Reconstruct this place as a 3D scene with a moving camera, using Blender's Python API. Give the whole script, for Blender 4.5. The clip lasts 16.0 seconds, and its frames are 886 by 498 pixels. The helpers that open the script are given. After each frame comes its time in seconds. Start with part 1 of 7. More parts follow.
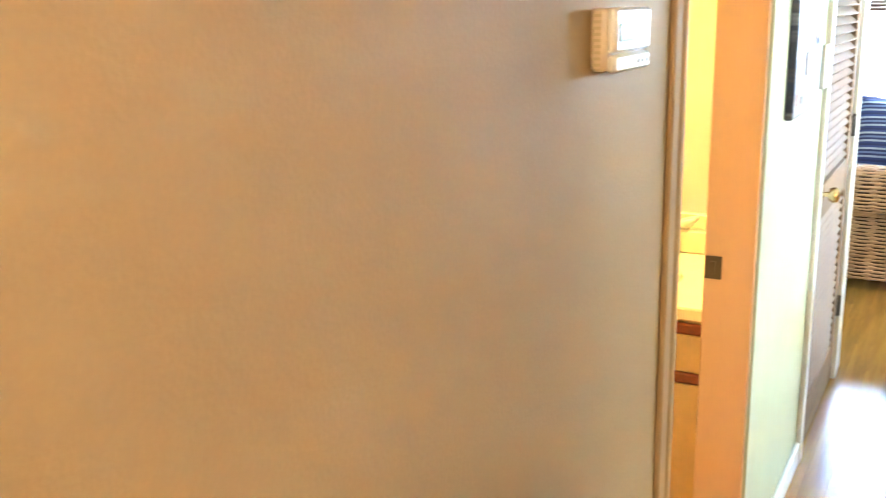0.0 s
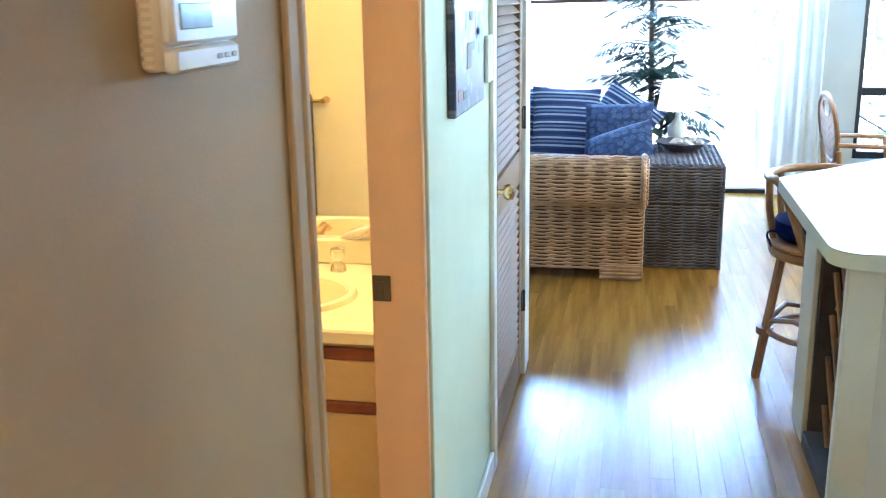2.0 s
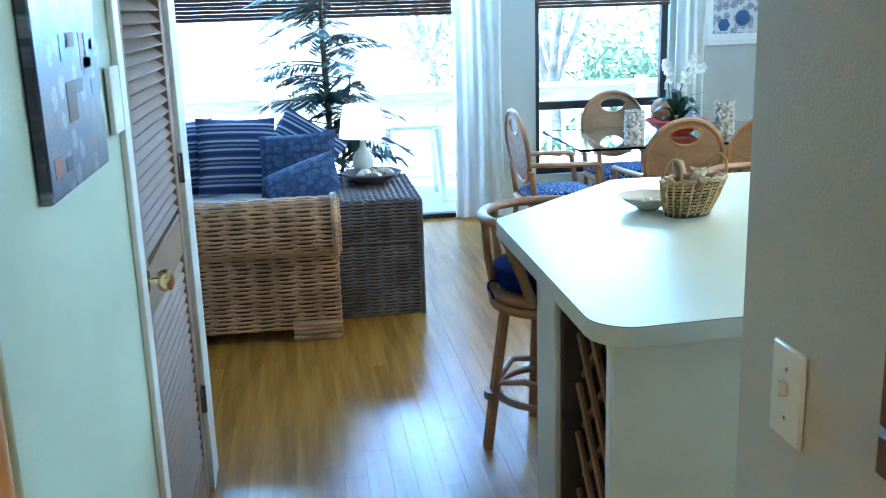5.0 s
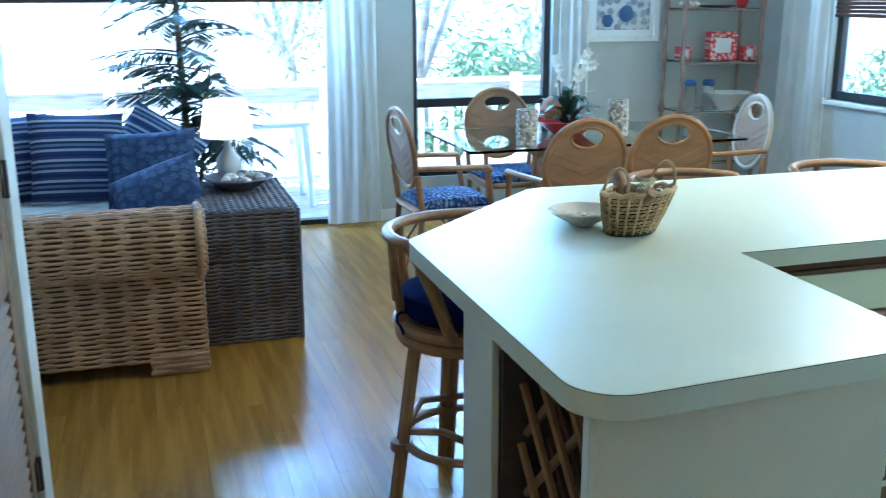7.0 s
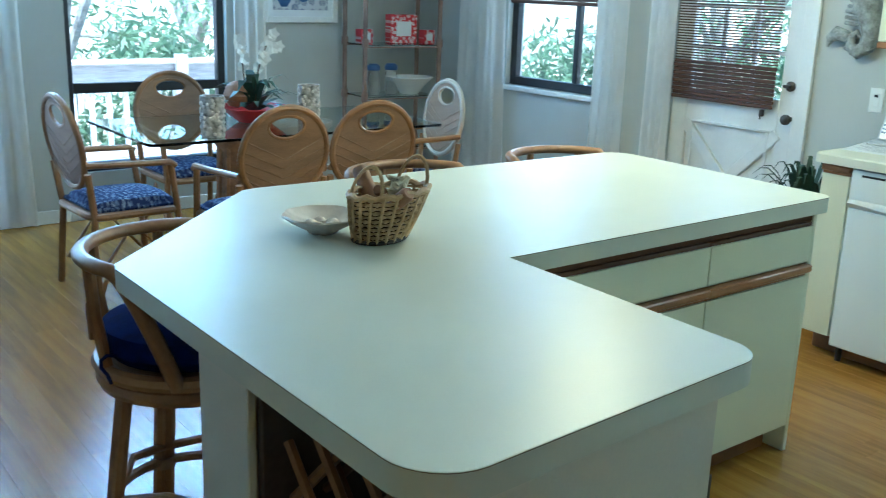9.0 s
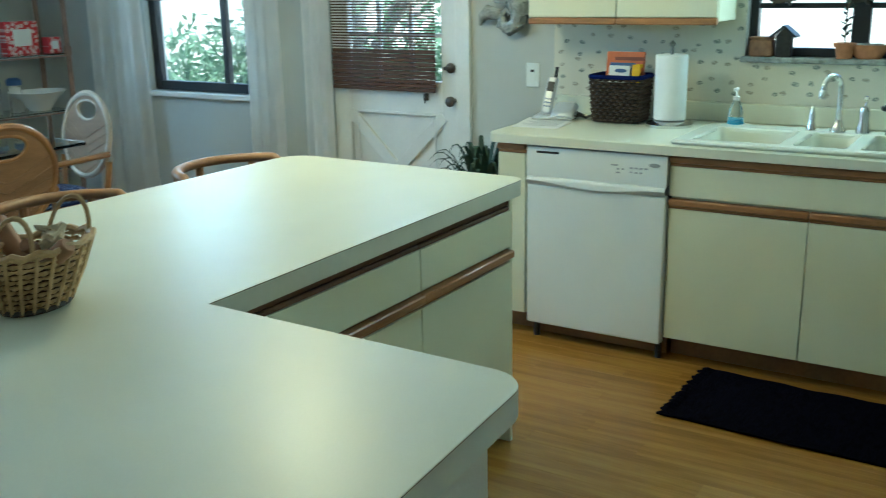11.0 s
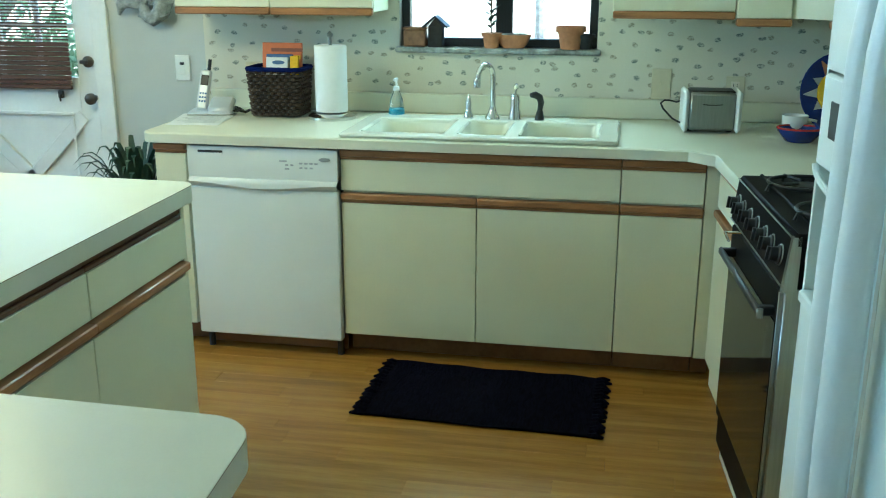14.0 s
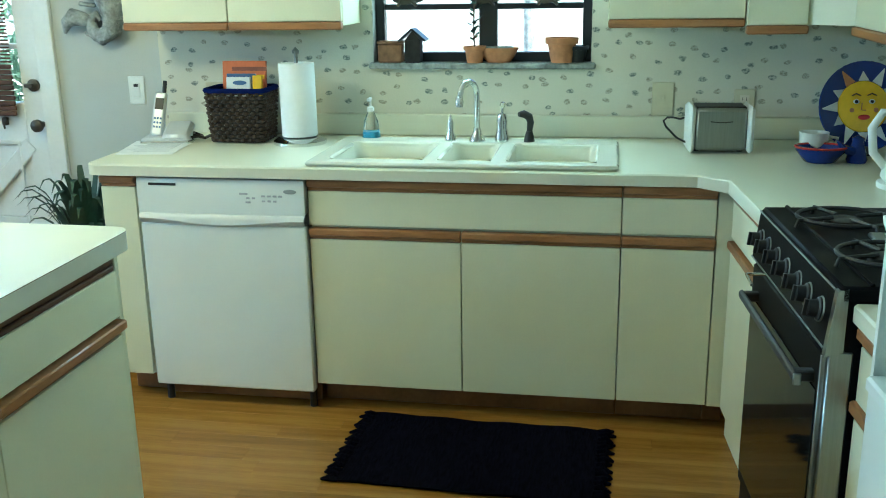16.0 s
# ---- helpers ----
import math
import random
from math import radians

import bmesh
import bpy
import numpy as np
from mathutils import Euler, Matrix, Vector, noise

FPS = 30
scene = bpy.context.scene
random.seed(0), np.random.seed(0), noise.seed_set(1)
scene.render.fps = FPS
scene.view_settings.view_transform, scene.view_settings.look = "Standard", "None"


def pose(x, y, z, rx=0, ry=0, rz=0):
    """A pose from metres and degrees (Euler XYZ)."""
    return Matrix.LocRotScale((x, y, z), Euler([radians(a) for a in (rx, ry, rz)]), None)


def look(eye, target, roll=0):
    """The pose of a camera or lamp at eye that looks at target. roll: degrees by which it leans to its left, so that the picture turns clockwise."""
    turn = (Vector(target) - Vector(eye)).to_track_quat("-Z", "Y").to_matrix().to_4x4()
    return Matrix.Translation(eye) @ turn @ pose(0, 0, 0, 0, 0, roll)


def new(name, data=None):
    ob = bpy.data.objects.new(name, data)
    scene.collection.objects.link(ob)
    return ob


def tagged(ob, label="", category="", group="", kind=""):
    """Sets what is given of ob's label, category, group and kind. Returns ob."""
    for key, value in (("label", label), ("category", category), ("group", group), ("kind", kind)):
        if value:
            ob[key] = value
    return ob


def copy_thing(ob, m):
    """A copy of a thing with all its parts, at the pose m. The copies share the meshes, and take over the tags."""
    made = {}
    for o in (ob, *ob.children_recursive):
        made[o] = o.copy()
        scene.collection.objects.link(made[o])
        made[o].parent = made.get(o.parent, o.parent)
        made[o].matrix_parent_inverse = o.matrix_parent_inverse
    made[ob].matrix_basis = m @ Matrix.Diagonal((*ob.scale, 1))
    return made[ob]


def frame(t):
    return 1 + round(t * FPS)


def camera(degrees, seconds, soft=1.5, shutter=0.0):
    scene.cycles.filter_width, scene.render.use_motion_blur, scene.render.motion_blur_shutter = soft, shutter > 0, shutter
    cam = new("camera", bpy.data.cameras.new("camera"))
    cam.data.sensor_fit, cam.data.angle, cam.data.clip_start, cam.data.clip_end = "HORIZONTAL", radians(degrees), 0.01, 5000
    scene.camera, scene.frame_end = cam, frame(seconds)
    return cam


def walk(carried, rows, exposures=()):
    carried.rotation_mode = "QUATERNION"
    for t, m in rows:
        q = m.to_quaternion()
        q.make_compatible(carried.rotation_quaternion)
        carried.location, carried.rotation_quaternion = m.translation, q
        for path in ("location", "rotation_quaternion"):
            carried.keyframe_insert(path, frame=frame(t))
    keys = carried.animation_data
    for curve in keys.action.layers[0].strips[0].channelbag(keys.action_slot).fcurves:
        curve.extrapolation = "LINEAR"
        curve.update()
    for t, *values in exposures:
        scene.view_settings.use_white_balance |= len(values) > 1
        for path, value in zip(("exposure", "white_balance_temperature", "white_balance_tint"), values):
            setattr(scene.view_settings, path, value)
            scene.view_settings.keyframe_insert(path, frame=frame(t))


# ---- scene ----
cam = camera(49.4, 16.0, 1.0, 0.35)
PATH = [
    (0, (0.097, 0.133, 1.65), (-0.847, 1.826, 1.157), -1.2),
    (0.5, (0.084, 0.193, 1.647), (-0.678, 1.978, 1.163), -2.0),
    (1, (0.069, 0.267, 1.643), (-0.517, 2.114, 1.146), -0.8),
    (1.5, (0.083, 0.391, 1.625), (-0.371, 2.27, 1.111), -0.8),
    (2, (0.091, 0.527, 1.626), (-0.289, 2.422, 1.112), -1.0),
    (2.5, (0.102, 0.67, 1.623), (-0.202, 2.582, 1.121), -0.4),
    (3, (0.107, 0.797, 1.618), (-0.112, 2.717, 1.106), -0.6),
    (3.5, (0.098, 0.93, 1.609), (-0.02, 2.859, 1.093), -1.3),
    (4, (0.077, 1.099, 1.609), (0.119, 3.037, 1.114), -1.7),
    (4.2, (0.075, 1.147, 1.609), (0.175, 3.084, 1.122), -1.9),
    (6.3, (-0.002, 1.776, 1.567), (0.43, 3.662, 1.061), -0.1),
    (6.5, (0.005, 1.842, 1.557), (0.463, 3.721, 1.05), 0.1),
    (7, (-0.003, 1.945, 1.55), (0.56, 3.797, 1.046), -0.2),
    (7.5, (-0.01, 2.115, 1.537), (0.767, 3.891, 1.045), -1.8),
    (8, (-0.025, 2.223, 1.529), (0.896, 3.926, 1.027), -0.7),
    (8.2, (-0.02, 2.266, 1.524), (0.957, 3.935, 1.015), 0.0),
    (10.3, (0.12, 2.622, 1.498), (1.59, 3.867, 0.96), 0.4),
    (10.5, (0.157, 2.64, 1.51), (1.671, 3.828, 0.968), -0.4),
    (11, (0.18, 2.721, 1.5), (1.815, 3.741, 0.965), -1.1),
    (11.5, (0.191, 2.761, 1.508), (1.914, 3.62, 0.964), -1.2),
    (12, (0.186, 2.803, 1.498), (1.969, 3.527, 0.953), -0.6),
    (12.5, (0.193, 2.837, 1.499), (2.021, 3.433, 0.947), -0.7),
    (13, (0.201, 2.85, 1.494), (2.06, 3.336, 0.94), 0.2),
    (13.5, (0.229, 2.874, 1.488), (2.109, 3.259, 0.925), 0.3),
    (14, (0.291, 2.878, 1.504), (2.178, 3.224, 0.939), 0.1),
    (14.5, (0.395, 2.864, 1.497), (2.3, 3.179, 0.976), -0.7),
    (15, (0.486, 2.884, 1.488), (2.396, 3.202, 0.987), 0.8),
    (15.5, (0.592, 2.894, 1.494), (2.492, 3.239, 0.972), -0.6),
    (16, (0.69, 2.908, 1.492), (2.585, 3.241, 0.946), -0.9),
]
walk(cam, [(t, look(eye, target, roll)) for t, eye, target, roll in PATH], [(0, 4.2, 6000, 15), (1.5, 3.66, 5150, 13), (3.5, 3.15, 4600, 10), (4.2, 2.95, 4500, 7), (6.3, 2.50, 4450, 4), (8.2, 2.30, 4500, 3), (10.3, 1.66, 4900, -3), (12.5, 1.66, 5000, -6), (14, 2.00, 4950, -7), (16, 2.05, 4950, -7)])


# world, sun, large lights
world = bpy.data.worlds.new("world")
scene.world = world
world.use_nodes = True
wn = world.node_tree
sky = wn.nodes.new("ShaderNodeTexSky")
sky.sky_type, sky.sun_disc = "NISHITA", False
sky.sun_elevation, sky.sun_rotation = radians(70), radians(198)
wn.links.new(sky.outputs[0], wn.nodes["Background"].inputs[0])
wn.nodes["Background"].inputs[1].default_value = 0.15


def lamp(name, kind, m, energy, color, **more):
    data = bpy.data.lights.new(name, kind)
    data.energy, data.color = energy, color
    if kind == "SUN":
        data.angle = more["angle"]
    elif kind == "AREA":
        data.shape, data.size, data.size_y = "RECTANGLE", more["size"], more["size_y"]
    else:
        data.shadow_soft_size = more["radius"]
    ob = new(name, data)
    ob.matrix_world = m
    return ob


lamp("sun", "SUN", look((0, 0, 20), (0.8, 2.4, 13.0)), 5.0, (1.0, 0.95, 0.88), angle=radians(0.5))
DAY = (0.55, 0.80, 1.0)
lamp("slider_daylight", "AREA", look((-0.02, 8.64, 1.89), (0.3, 4.6, 0.3)), 17.5, DAY, size=2.3, size_y=0.26)
lamp("dining_window_daylight", "AREA", look((2.3, 8.64, 1.86), (2.2, 5.0, 0.4)), 8.5, DAY, size=0.95, size_y=0.22)
lamp("east_window_daylight", "AREA", look((4.52, 7.03, 1.78), (1.0, 6.0, 0.5)), 3.4, (0.72, 0.93, 1.0), size=0.80, size_y=0.28)
lamp("sink_window_daylight", "AREA", look((4.53, 3.4, 1.78), (1.4, 3.6, 0.2)), 4.6, (0.80, 1.0, 0.90), size=0.80, size_y=0.28)
lamp("door_glass_daylight", "AREA", look((4.53, 5.65, 1.78), (1.5, 5.0, 0.3)), 1.9, (0.70, 0.90, 1.0), size=0.56, size_y=0.26)
lamp("kitchen_ceiling_bulb", "POINT", pose(2.8, 5.0, 2.04), 11.5, (1.0, 0.80, 0.42), radius=0.14)
lamp("hall_ceiling_bulb", "POINT", pose(0.12, -0.85, 2.28), 4.9, (1.0, 0.60, 0.27), radius=0.10)
lamp("bath_bulb", "POINT", pose(-1.0, 3.18, 2.05), 4.6, (1.0, 0.62, 0.18), radius=0.10)



# materials
def mat(name, col, rough=0.5, metal=0.0, var=0.12, scale=8.0, bump=0.05, fine=60.0, col2=None, per_object=0.0, stretch=(1, 1, 1), spec=0.5, coat=0.0):
    m = bpy.data.materials.new(name)
    m.use_nodes = True
    nt = m.node_tree
    nd, ln = nt.nodes, nt.links
    p = nd["Principled BSDF"]
    tc = nd.new("ShaderNodeTexCoord")
    mp = nd.new("ShaderNodeMapping")
    mp.inputs["Scale"].default_value = stretch
    ln.new(tc.outputs["Object"], mp.inputs[0])
    n1 = nd.new("ShaderNodeTexNoise")
    n1.inputs["Scale"].default_value, n1.inputs["Detail"].default_value = scale, 5
    ln.new(mp.outputs[0], n1.inputs["Vector"])
    n2 = nd.new("ShaderNodeTexNoise")
    n2.inputs["Scale"].default_value, n2.inputs["Detail"].default_value = fine, 3
    ln.new(mp.outputs[0], n2.inputs["Vector"])
    mixf = nd.new("ShaderNodeMath")
    mixf.operation = "MULTIPLY_ADD"
    ln.new(n2.outputs[0], mixf.inputs[0])
    mixf.inputs[1].default_value = 0.35
    ln.new(n1.outputs[0], mixf.inputs[2])
    if per_object:
        oi = nd.new("ShaderNodeObjectInfo")
        ma = nd.new("ShaderNodeMath")
        ma.operation = "MULTIPLY_ADD"
        ln.new(oi.outputs["Random"], ma.inputs[0])
        ma.inputs[1].default_value = per_object
        ln.new(mixf.outputs[0], ma.inputs[2])
        mixf = ma
    ramp = nd.new("ShaderNodeValToRGB")
    dark = col2 or tuple(c * (1 - 2.2 * var) for c in col)
    ramp.color_ramp.elements[0].position, ramp.color_ramp.elements[0].color = 0.38, (*dark, 1)
    ramp.color_ramp.elements[1].position, ramp.color_ramp.elements[1].color = 0.82 + per_object * 0.7, (*(min(1, c * (1 + 0.4 * var)) for c in col), 1)
    ln.new(mixf.outputs[0], ramp.inputs[0])
    ln.new(ramp.outputs[0], p.inputs["Base Color"])
    p.inputs["Roughness"].default_value, p.inputs["Metallic"].default_value = rough, metal
    p.inputs["Specular IOR Level"].default_value = spec
    p.inputs["Coat Weight"].default_value = coat
    if bump:
        b = nd.new("ShaderNodeBump")
        b.inputs["Strength"].default_value, b.inputs["Distance"].default_value = bump, 0.01
        ln.new(n2.outputs[0], b.inputs["Height"])
        ln.new(b.outputs[0], p.inputs["Normal"])
    return m


def stripes(name, cols, period, axis, rough=0.85, bump=0.25):
    """Woven stripes along one object axis."""
    m = mat(name, cols[0], rough, bump=bump, fine=220, scale=14)
    nt = m.node_tree
    nd, ln = nt.nodes, nt.links
    tc = nd.new("ShaderNodeTexCoord")
    sp = nd.new("ShaderNodeSeparateXYZ")
    ln.new(tc.outputs["Object"], sp.inputs[0])
    ma = nd.new("ShaderNodeMath")
    ma.operation = "MULTIPLY"
    ln.new(sp.outputs[axis], ma.inputs[0])
    ma.inputs[1].default_value = 1.0 / period
    fr = nd.new("ShaderNodeMath")
    fr.operation = "FRACT"
    ln.new(ma.outputs[0], fr.inputs[0])
    ramp = nd.new("ShaderNodeValToRGB")
    ramp.color_ramp.interpolation = "CONSTANT"
    els = ramp.color_ramp.elements
    els[0].position, els[0].color = 0, (*cols[0], 1)
    els[1].position, els[1].color = 1.0 / len(cols), (*cols[1], 1)
    for i in range(2, len(cols)):
        e = els.new(i / len(cols))
        e.color = (*cols[i], 1)
    ln.new(fr.outputs[0], ramp.inputs[0])
    ln.new(ramp.outputs[0], nd["Principled BSDF"].inputs["Base Color"])
    return m


def motifs(name, ground, inks, scale, size, axes=(1, 2), rough=0.75, stretch=1.0):
    """Small scattered printed motifs on a plain ground."""
    m = mat(name, ground, rough, var=0.04, bump=0.08, fine=150, scale=3)
    nt = m.node_tree
    nd, ln = nt.nodes, nt.links
    p = nd["Principled BSDF"]
    base = p.inputs["Base Color"].links[0].from_socket
    tc = nd.new("ShaderNodeTexCoord")
    sp = nd.new("ShaderNodeSeparateXYZ")
    cb = nd.new("ShaderNodeCombineXYZ")
    ln.new(tc.outputs["Object"], sp.inputs[0])
    ln.new(sp.outputs[axes[0]], cb.inputs[0])
    tall = nd.new("ShaderNodeMath")
    tall.operation = "MULTIPLY"
    tall.inputs[1].default_value = stretch
    ln.new(sp.outputs[axes[1]], tall.inputs[0])
    ln.new(tall.outputs[0], cb.inputs[1])
    wob = nd.new("ShaderNodeTexNoise")
    wob.inputs["Scale"].default_value = 30
    ln.new(cb.outputs[0], wob.inputs["Vector"])
    mx = nd.new("ShaderNodeMix")
    mx.data_type, mx.blend_type = "RGBA", "LINEAR_LIGHT"
    mx.inputs[0].default_value = 0.012
    ln.new(cb.outputs[0], mx.inputs[6])
    ln.new(wob.outputs["Color"], mx.inputs[7])
    vo = nd.new("ShaderNodeTexVoronoi")
    vo.voronoi_dimensions = "2D"
    vo.inputs["Scale"].default_value, vo.inputs["Randomness"].default_value = scale, 0.72
    ln.new(mx.outputs[2], vo.inputs["Vector"])
    st = nd.new("ShaderNodeMapRange")
    st.inputs[1].default_value, st.inputs[2].default_value = size, size * 0.75
    ln.new(vo.outputs["Distance"], st.inputs[0])
    grain = nd.new("ShaderNodeTexNoise")
    grain.inputs["Scale"].default_value = 95
    ln.new(cb.outputs[0], grain.inputs["Vector"])
    gm = nd.new("ShaderNodeMapRange")
    gm.inputs[1].default_value, gm.inputs[2].default_value, gm.inputs[3].default_value = 0.35, 0.6, 0.25
    ln.new(grain.outputs[0], gm.inputs[0])
    mu = nd.new("ShaderNodeMath")
    mu.operation = "MULTIPLY"
    ln.new(st.outputs[0], mu.inputs[0])
    ln.new(gm.outputs[0], mu.inputs[1])
    ramp = nd.new("ShaderNodeValToRGB")
    ramp.color_ramp.interpolation = "CONSTANT"
    ramp.color_ramp.elements[0].color = (*inks[0], 1)
    ramp.color_ramp.elements[1].position, ramp.color_ramp.elements[1].color = 0.5, (*inks[1], 1)
    s2 = nd.new("ShaderNodeSeparateXYZ")
    ln.new(vo.outputs["Color"], s2.inputs[0])
    ln.new(s2.outputs[0], ramp.inputs[0])
    m2 = nd.new("ShaderNodeMix")
    m2.data_type = "RGBA"
    ln.new(mu.outputs[0], m2.inputs[0])
    ln.new(base, m2.inputs[6])
    ln.new(ramp.outputs[0], m2.inputs[7])
    ln.new(m2.outputs[2], p.inputs["Base Color"])
    return m


def glass(name, tint=(1, 1, 1), rough=0.0):
    m = bpy.data.materials.new(name)
    m.use_nodes = True
    p = m.node_tree.nodes["Principled BSDF"]
    p.inputs["Base Color"].default_value = (*tint, 1)
    p.inputs["Roughness"].default_value, p.inputs["Transmission Weight"].default_value = rough, 1.0
    p.inputs["IOR"].default_value = 1.45
    return m


def sheer(m, share):
    """Thin cloth: part of the light goes through it."""
    nt = m.node_tree
    p, out = nt.nodes["Principled BSDF"], nt.nodes["Material Output"]
    tr = nt.nodes.new("ShaderNodeBsdfTranslucent")
    nt.links.new(p.inputs["Base Color"].links[0].from_socket, tr.inputs[0])
    mx = nt.nodes.new("ShaderNodeMixShader")
    mx.inputs[0].default_value = share
    nt.links.new(p.outputs[0], mx.inputs[1])
    nt.links.new(tr.outputs[0], mx.inputs[2])
    nt.links.new(mx.outputs[0], out.inputs[0])


M_WALL = mat("painted_wall", (0.51, 0.53, 0.50), 0.75, var=0.04, scale=2.5, bump=0.10, fine=180)
M_TANWALL = mat("tan_hall_paint", (0.46, 0.355, 0.195), 0.7, var=0.04, scale=2.0, bump=0.06, fine=180)
M_GREENWALL = mat("pale_green_wall", (0.54, 0.61, 0.49), 0.7, var=0.04, scale=2.5, bump=0.10, fine=180)
M_BATHWALL = mat("cream_bath_wall", (0.80, 0.72, 0.50), 0.7, var=0.04, scale=2.5, bump=0.08, fine=180)
M_CEIL = mat("ceiling_paint", (0.80, 0.80, 0.77), 0.9, var=0.04, bump=0.3, fine=90)
M_PAPER = motifs("shell_wallpaper", (0.65, 0.63, 0.52), ((0.15, 0.18, 0.16), (0.30, 0.28, 0.21)), 12.5, 0.19, stretch=1.45)
M_ISLAND = mat("cream_island_panel", (0.68, 0.65, 0.54), 0.6, var=0.04, scale=2.5, bump=0.06, fine=160)
M_TRIM = mat("white_trim_paint", (0.78, 0.79, 0.76), 0.4, var=0.04, scale=5, bump=0.03)
M_JAMB = mat("varnished_jamb", (0.66, 0.46, 0.31), 0.45, var=0.03, scale=3, stretch=(3, 3, 0.6), bump=0.02)
M_FLOOR = mat("oak_laminate", (0.37, 0.188, 0.029), 0.24, var=0.16, scale=2.2, stretch=(12, 0.7, 1), bump=0.06, fine=24, col2=(0.15, 0.066, 0.007), per_object=0.2, spec=0.42)
M_LAM = mat("cream_laminate", (0.75, 0.75, 0.55), 0.38, var=0.03, scale=2.5, bump=0.015, fine=140)
M_TOP = mat("cream_worktop", (0.68, 0.68, 0.54), 0.37, var=0.03, scale=3, bump=0.012, fine=200)
M_EDGE = mat("worktop_edge", (0.60, 0.60, 0.49), 0.4, var=0.03, scale=4, bump=0.01)
M_OAK = mat("oak_pull_strip", (0.36, 0.17, 0.06), 0.4, var=0.2, scale=5, stretch=(1, 1, 8), bump=0.05)
# dark wood, also used for oak painted as if in shade
M_DARKOAK = mat("dark_and_shaded_oak", (0.11, 0.05, 0.02), 0.6, var=0.2, scale=4)
M_TOE = mat("brown_toe_board", (0.24, 0.12, 0.045), 0.5, var=0.2, scale=5)
M_SEAM = mat("brown_laminate_seam", (0.15, 0.10, 0.055), 0.5, var=0.15)
# rack lining with the dimness of the recess put into its colour
M_RACK = mat("shaded_rack_lining", (0.065, 0.052, 0.045), 0.8, var=0.25)
# near-black colour for the shade in a narrow gap
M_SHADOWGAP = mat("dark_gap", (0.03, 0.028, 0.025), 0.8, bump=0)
M_WHITE = mat("white_enamel", (0.80, 0.83, 0.80), 0.28, var=0.02, scale=3, bump=0.01, fine=160)
M_FRIDGE = mat("textured_white_enamel", (0.78, 0.82, 0.77), 0.35, var=0.02, scale=3, bump=0.10, fine=260)
M_GREYPL = mat("grey_plastic", (0.30, 0.32, 0.33), 0.4, var=0.05)
M_BLACKPL = mat("black_plastic", (0.015, 0.015, 0.016), 0.45, var=0.1, bump=0.02)
M_OVENGL = mat("smoked_oven_glass", (0.012, 0.013, 0.012), 0.06, var=0.05, bump=0, spec=0.35)
M_RANGE = mat("black_range_enamel", (0.005, 0.005, 0.006), 0.45, var=0.05, bump=0.02, spec=0.05)
M_CHROME = mat("chrome", (0.72, 0.73, 0.72), 0.12, 1.0, var=0.02, bump=0)
M_STEEL = mat("brushed_steel", (0.33, 0.34, 0.32), 0.30, 1.0, var=0.06, stretch=(1, 20, 1), bump=0.03)
M_BRASS = mat("polished_brass", (0.75, 0.58, 0.30), 0.2, 1.0, var=0.05, bump=0)
M_BRONZE = mat("dark_bronze_hardware", (0.10, 0.085, 0.07), 0.4, 0.7, var=0.1)
M_SINK = mat("bone_porcelain", (0.70, 0.71, 0.61), 0.15, var=0.02, bump=0)
M_BLACKFR = mat("black_window_frame", (0.016, 0.019, 0.024), 0.4, var=0.1, bump=0.02)
M_GLASS = glass("window_glass")
M_TABLEGL = glass("green_table_glass", (0.80, 0.93, 0.90))
M_BLIND = mat("bamboo_blind", (0.095, 0.044, 0.025), 0.7, var=0.3, scale=6, stretch=(1, 0.4, 14), bump=0.2, fine=40, per_object=0.15)
M_CURT = mat("white_sheer_curtain", (0.86, 0.83, 0.77), 0.85, var=0.03, bump=0.1, fine=300)
sheer(M_CURT, 0.72)
M_WICKER = mat("honey_wicker", (0.48, 0.29, 0.15), 0.5, var=0.25, scale=7, bump=0.15, fine=120, col2=(0.24, 0.125, 0.055))
# dark colour stands in for the shade behind and between woven strands
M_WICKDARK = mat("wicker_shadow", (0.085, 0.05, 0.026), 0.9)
M_ETAG = mat("weathered_rattan_post", (0.27, 0.18, 0.14), 0.6, var=0.25, scale=9)
M_SEAGRASS = mat("dark_seagrass", (0.135, 0.118, 0.128), 0.6, var=0.35, scale=9, bump=0.2, fine=120, col2=(0.035, 0.027, 0.03))
M_BASKET = mat("tan_basket_cane", (0.60, 0.40, 0.19), 0.55, var=0.25, scale=9, bump=0.1, col2=(0.24, 0.14, 0.05))
M_DKBASKET = mat("dark_willow", (0.055, 0.034, 0.02), 0.5, var=0.35, scale=12, bump=0.1)
M_RATTAN = mat("rattan_pole", (0.34, 0.18, 0.07), 0.35, var=0.22, scale=6, bump=0.05, fine=50, col2=(0.17, 0.08, 0.03))
M_RATTANL = mat("pale_rattan_cane", (0.28, 0.165, 0.085), 0.5, var=0.15, scale=5, stretch=(1, 1, 4), bump=0.1)
M_PALECANE = mat("bleached_rattan", (0.56, 0.46, 0.34), 0.45, var=0.12, scale=5, bump=0.08)
M_NAVY = mat("navy_cushion", (0.004, 0.011, 0.10), 0.95, var=0.25, scale=20, bump=0.2, fine=260, spec=0.1)
M_BLUEPAT = motifs("blue_patterned_cushion", (0.015, 0.03, 0.12), ((0.16, 0.21, 0.36), (0.28, 0.33, 0.46)), 42, 0.40, (0, 1), 0.9)
M_DAMASK = motifs("blue_damask", (0.020, 0.038, 0.115), ((0.045, 0.075, 0.19), (0.075, 0.115, 0.24)), 22, 0.50, (0, 2), 0.85)
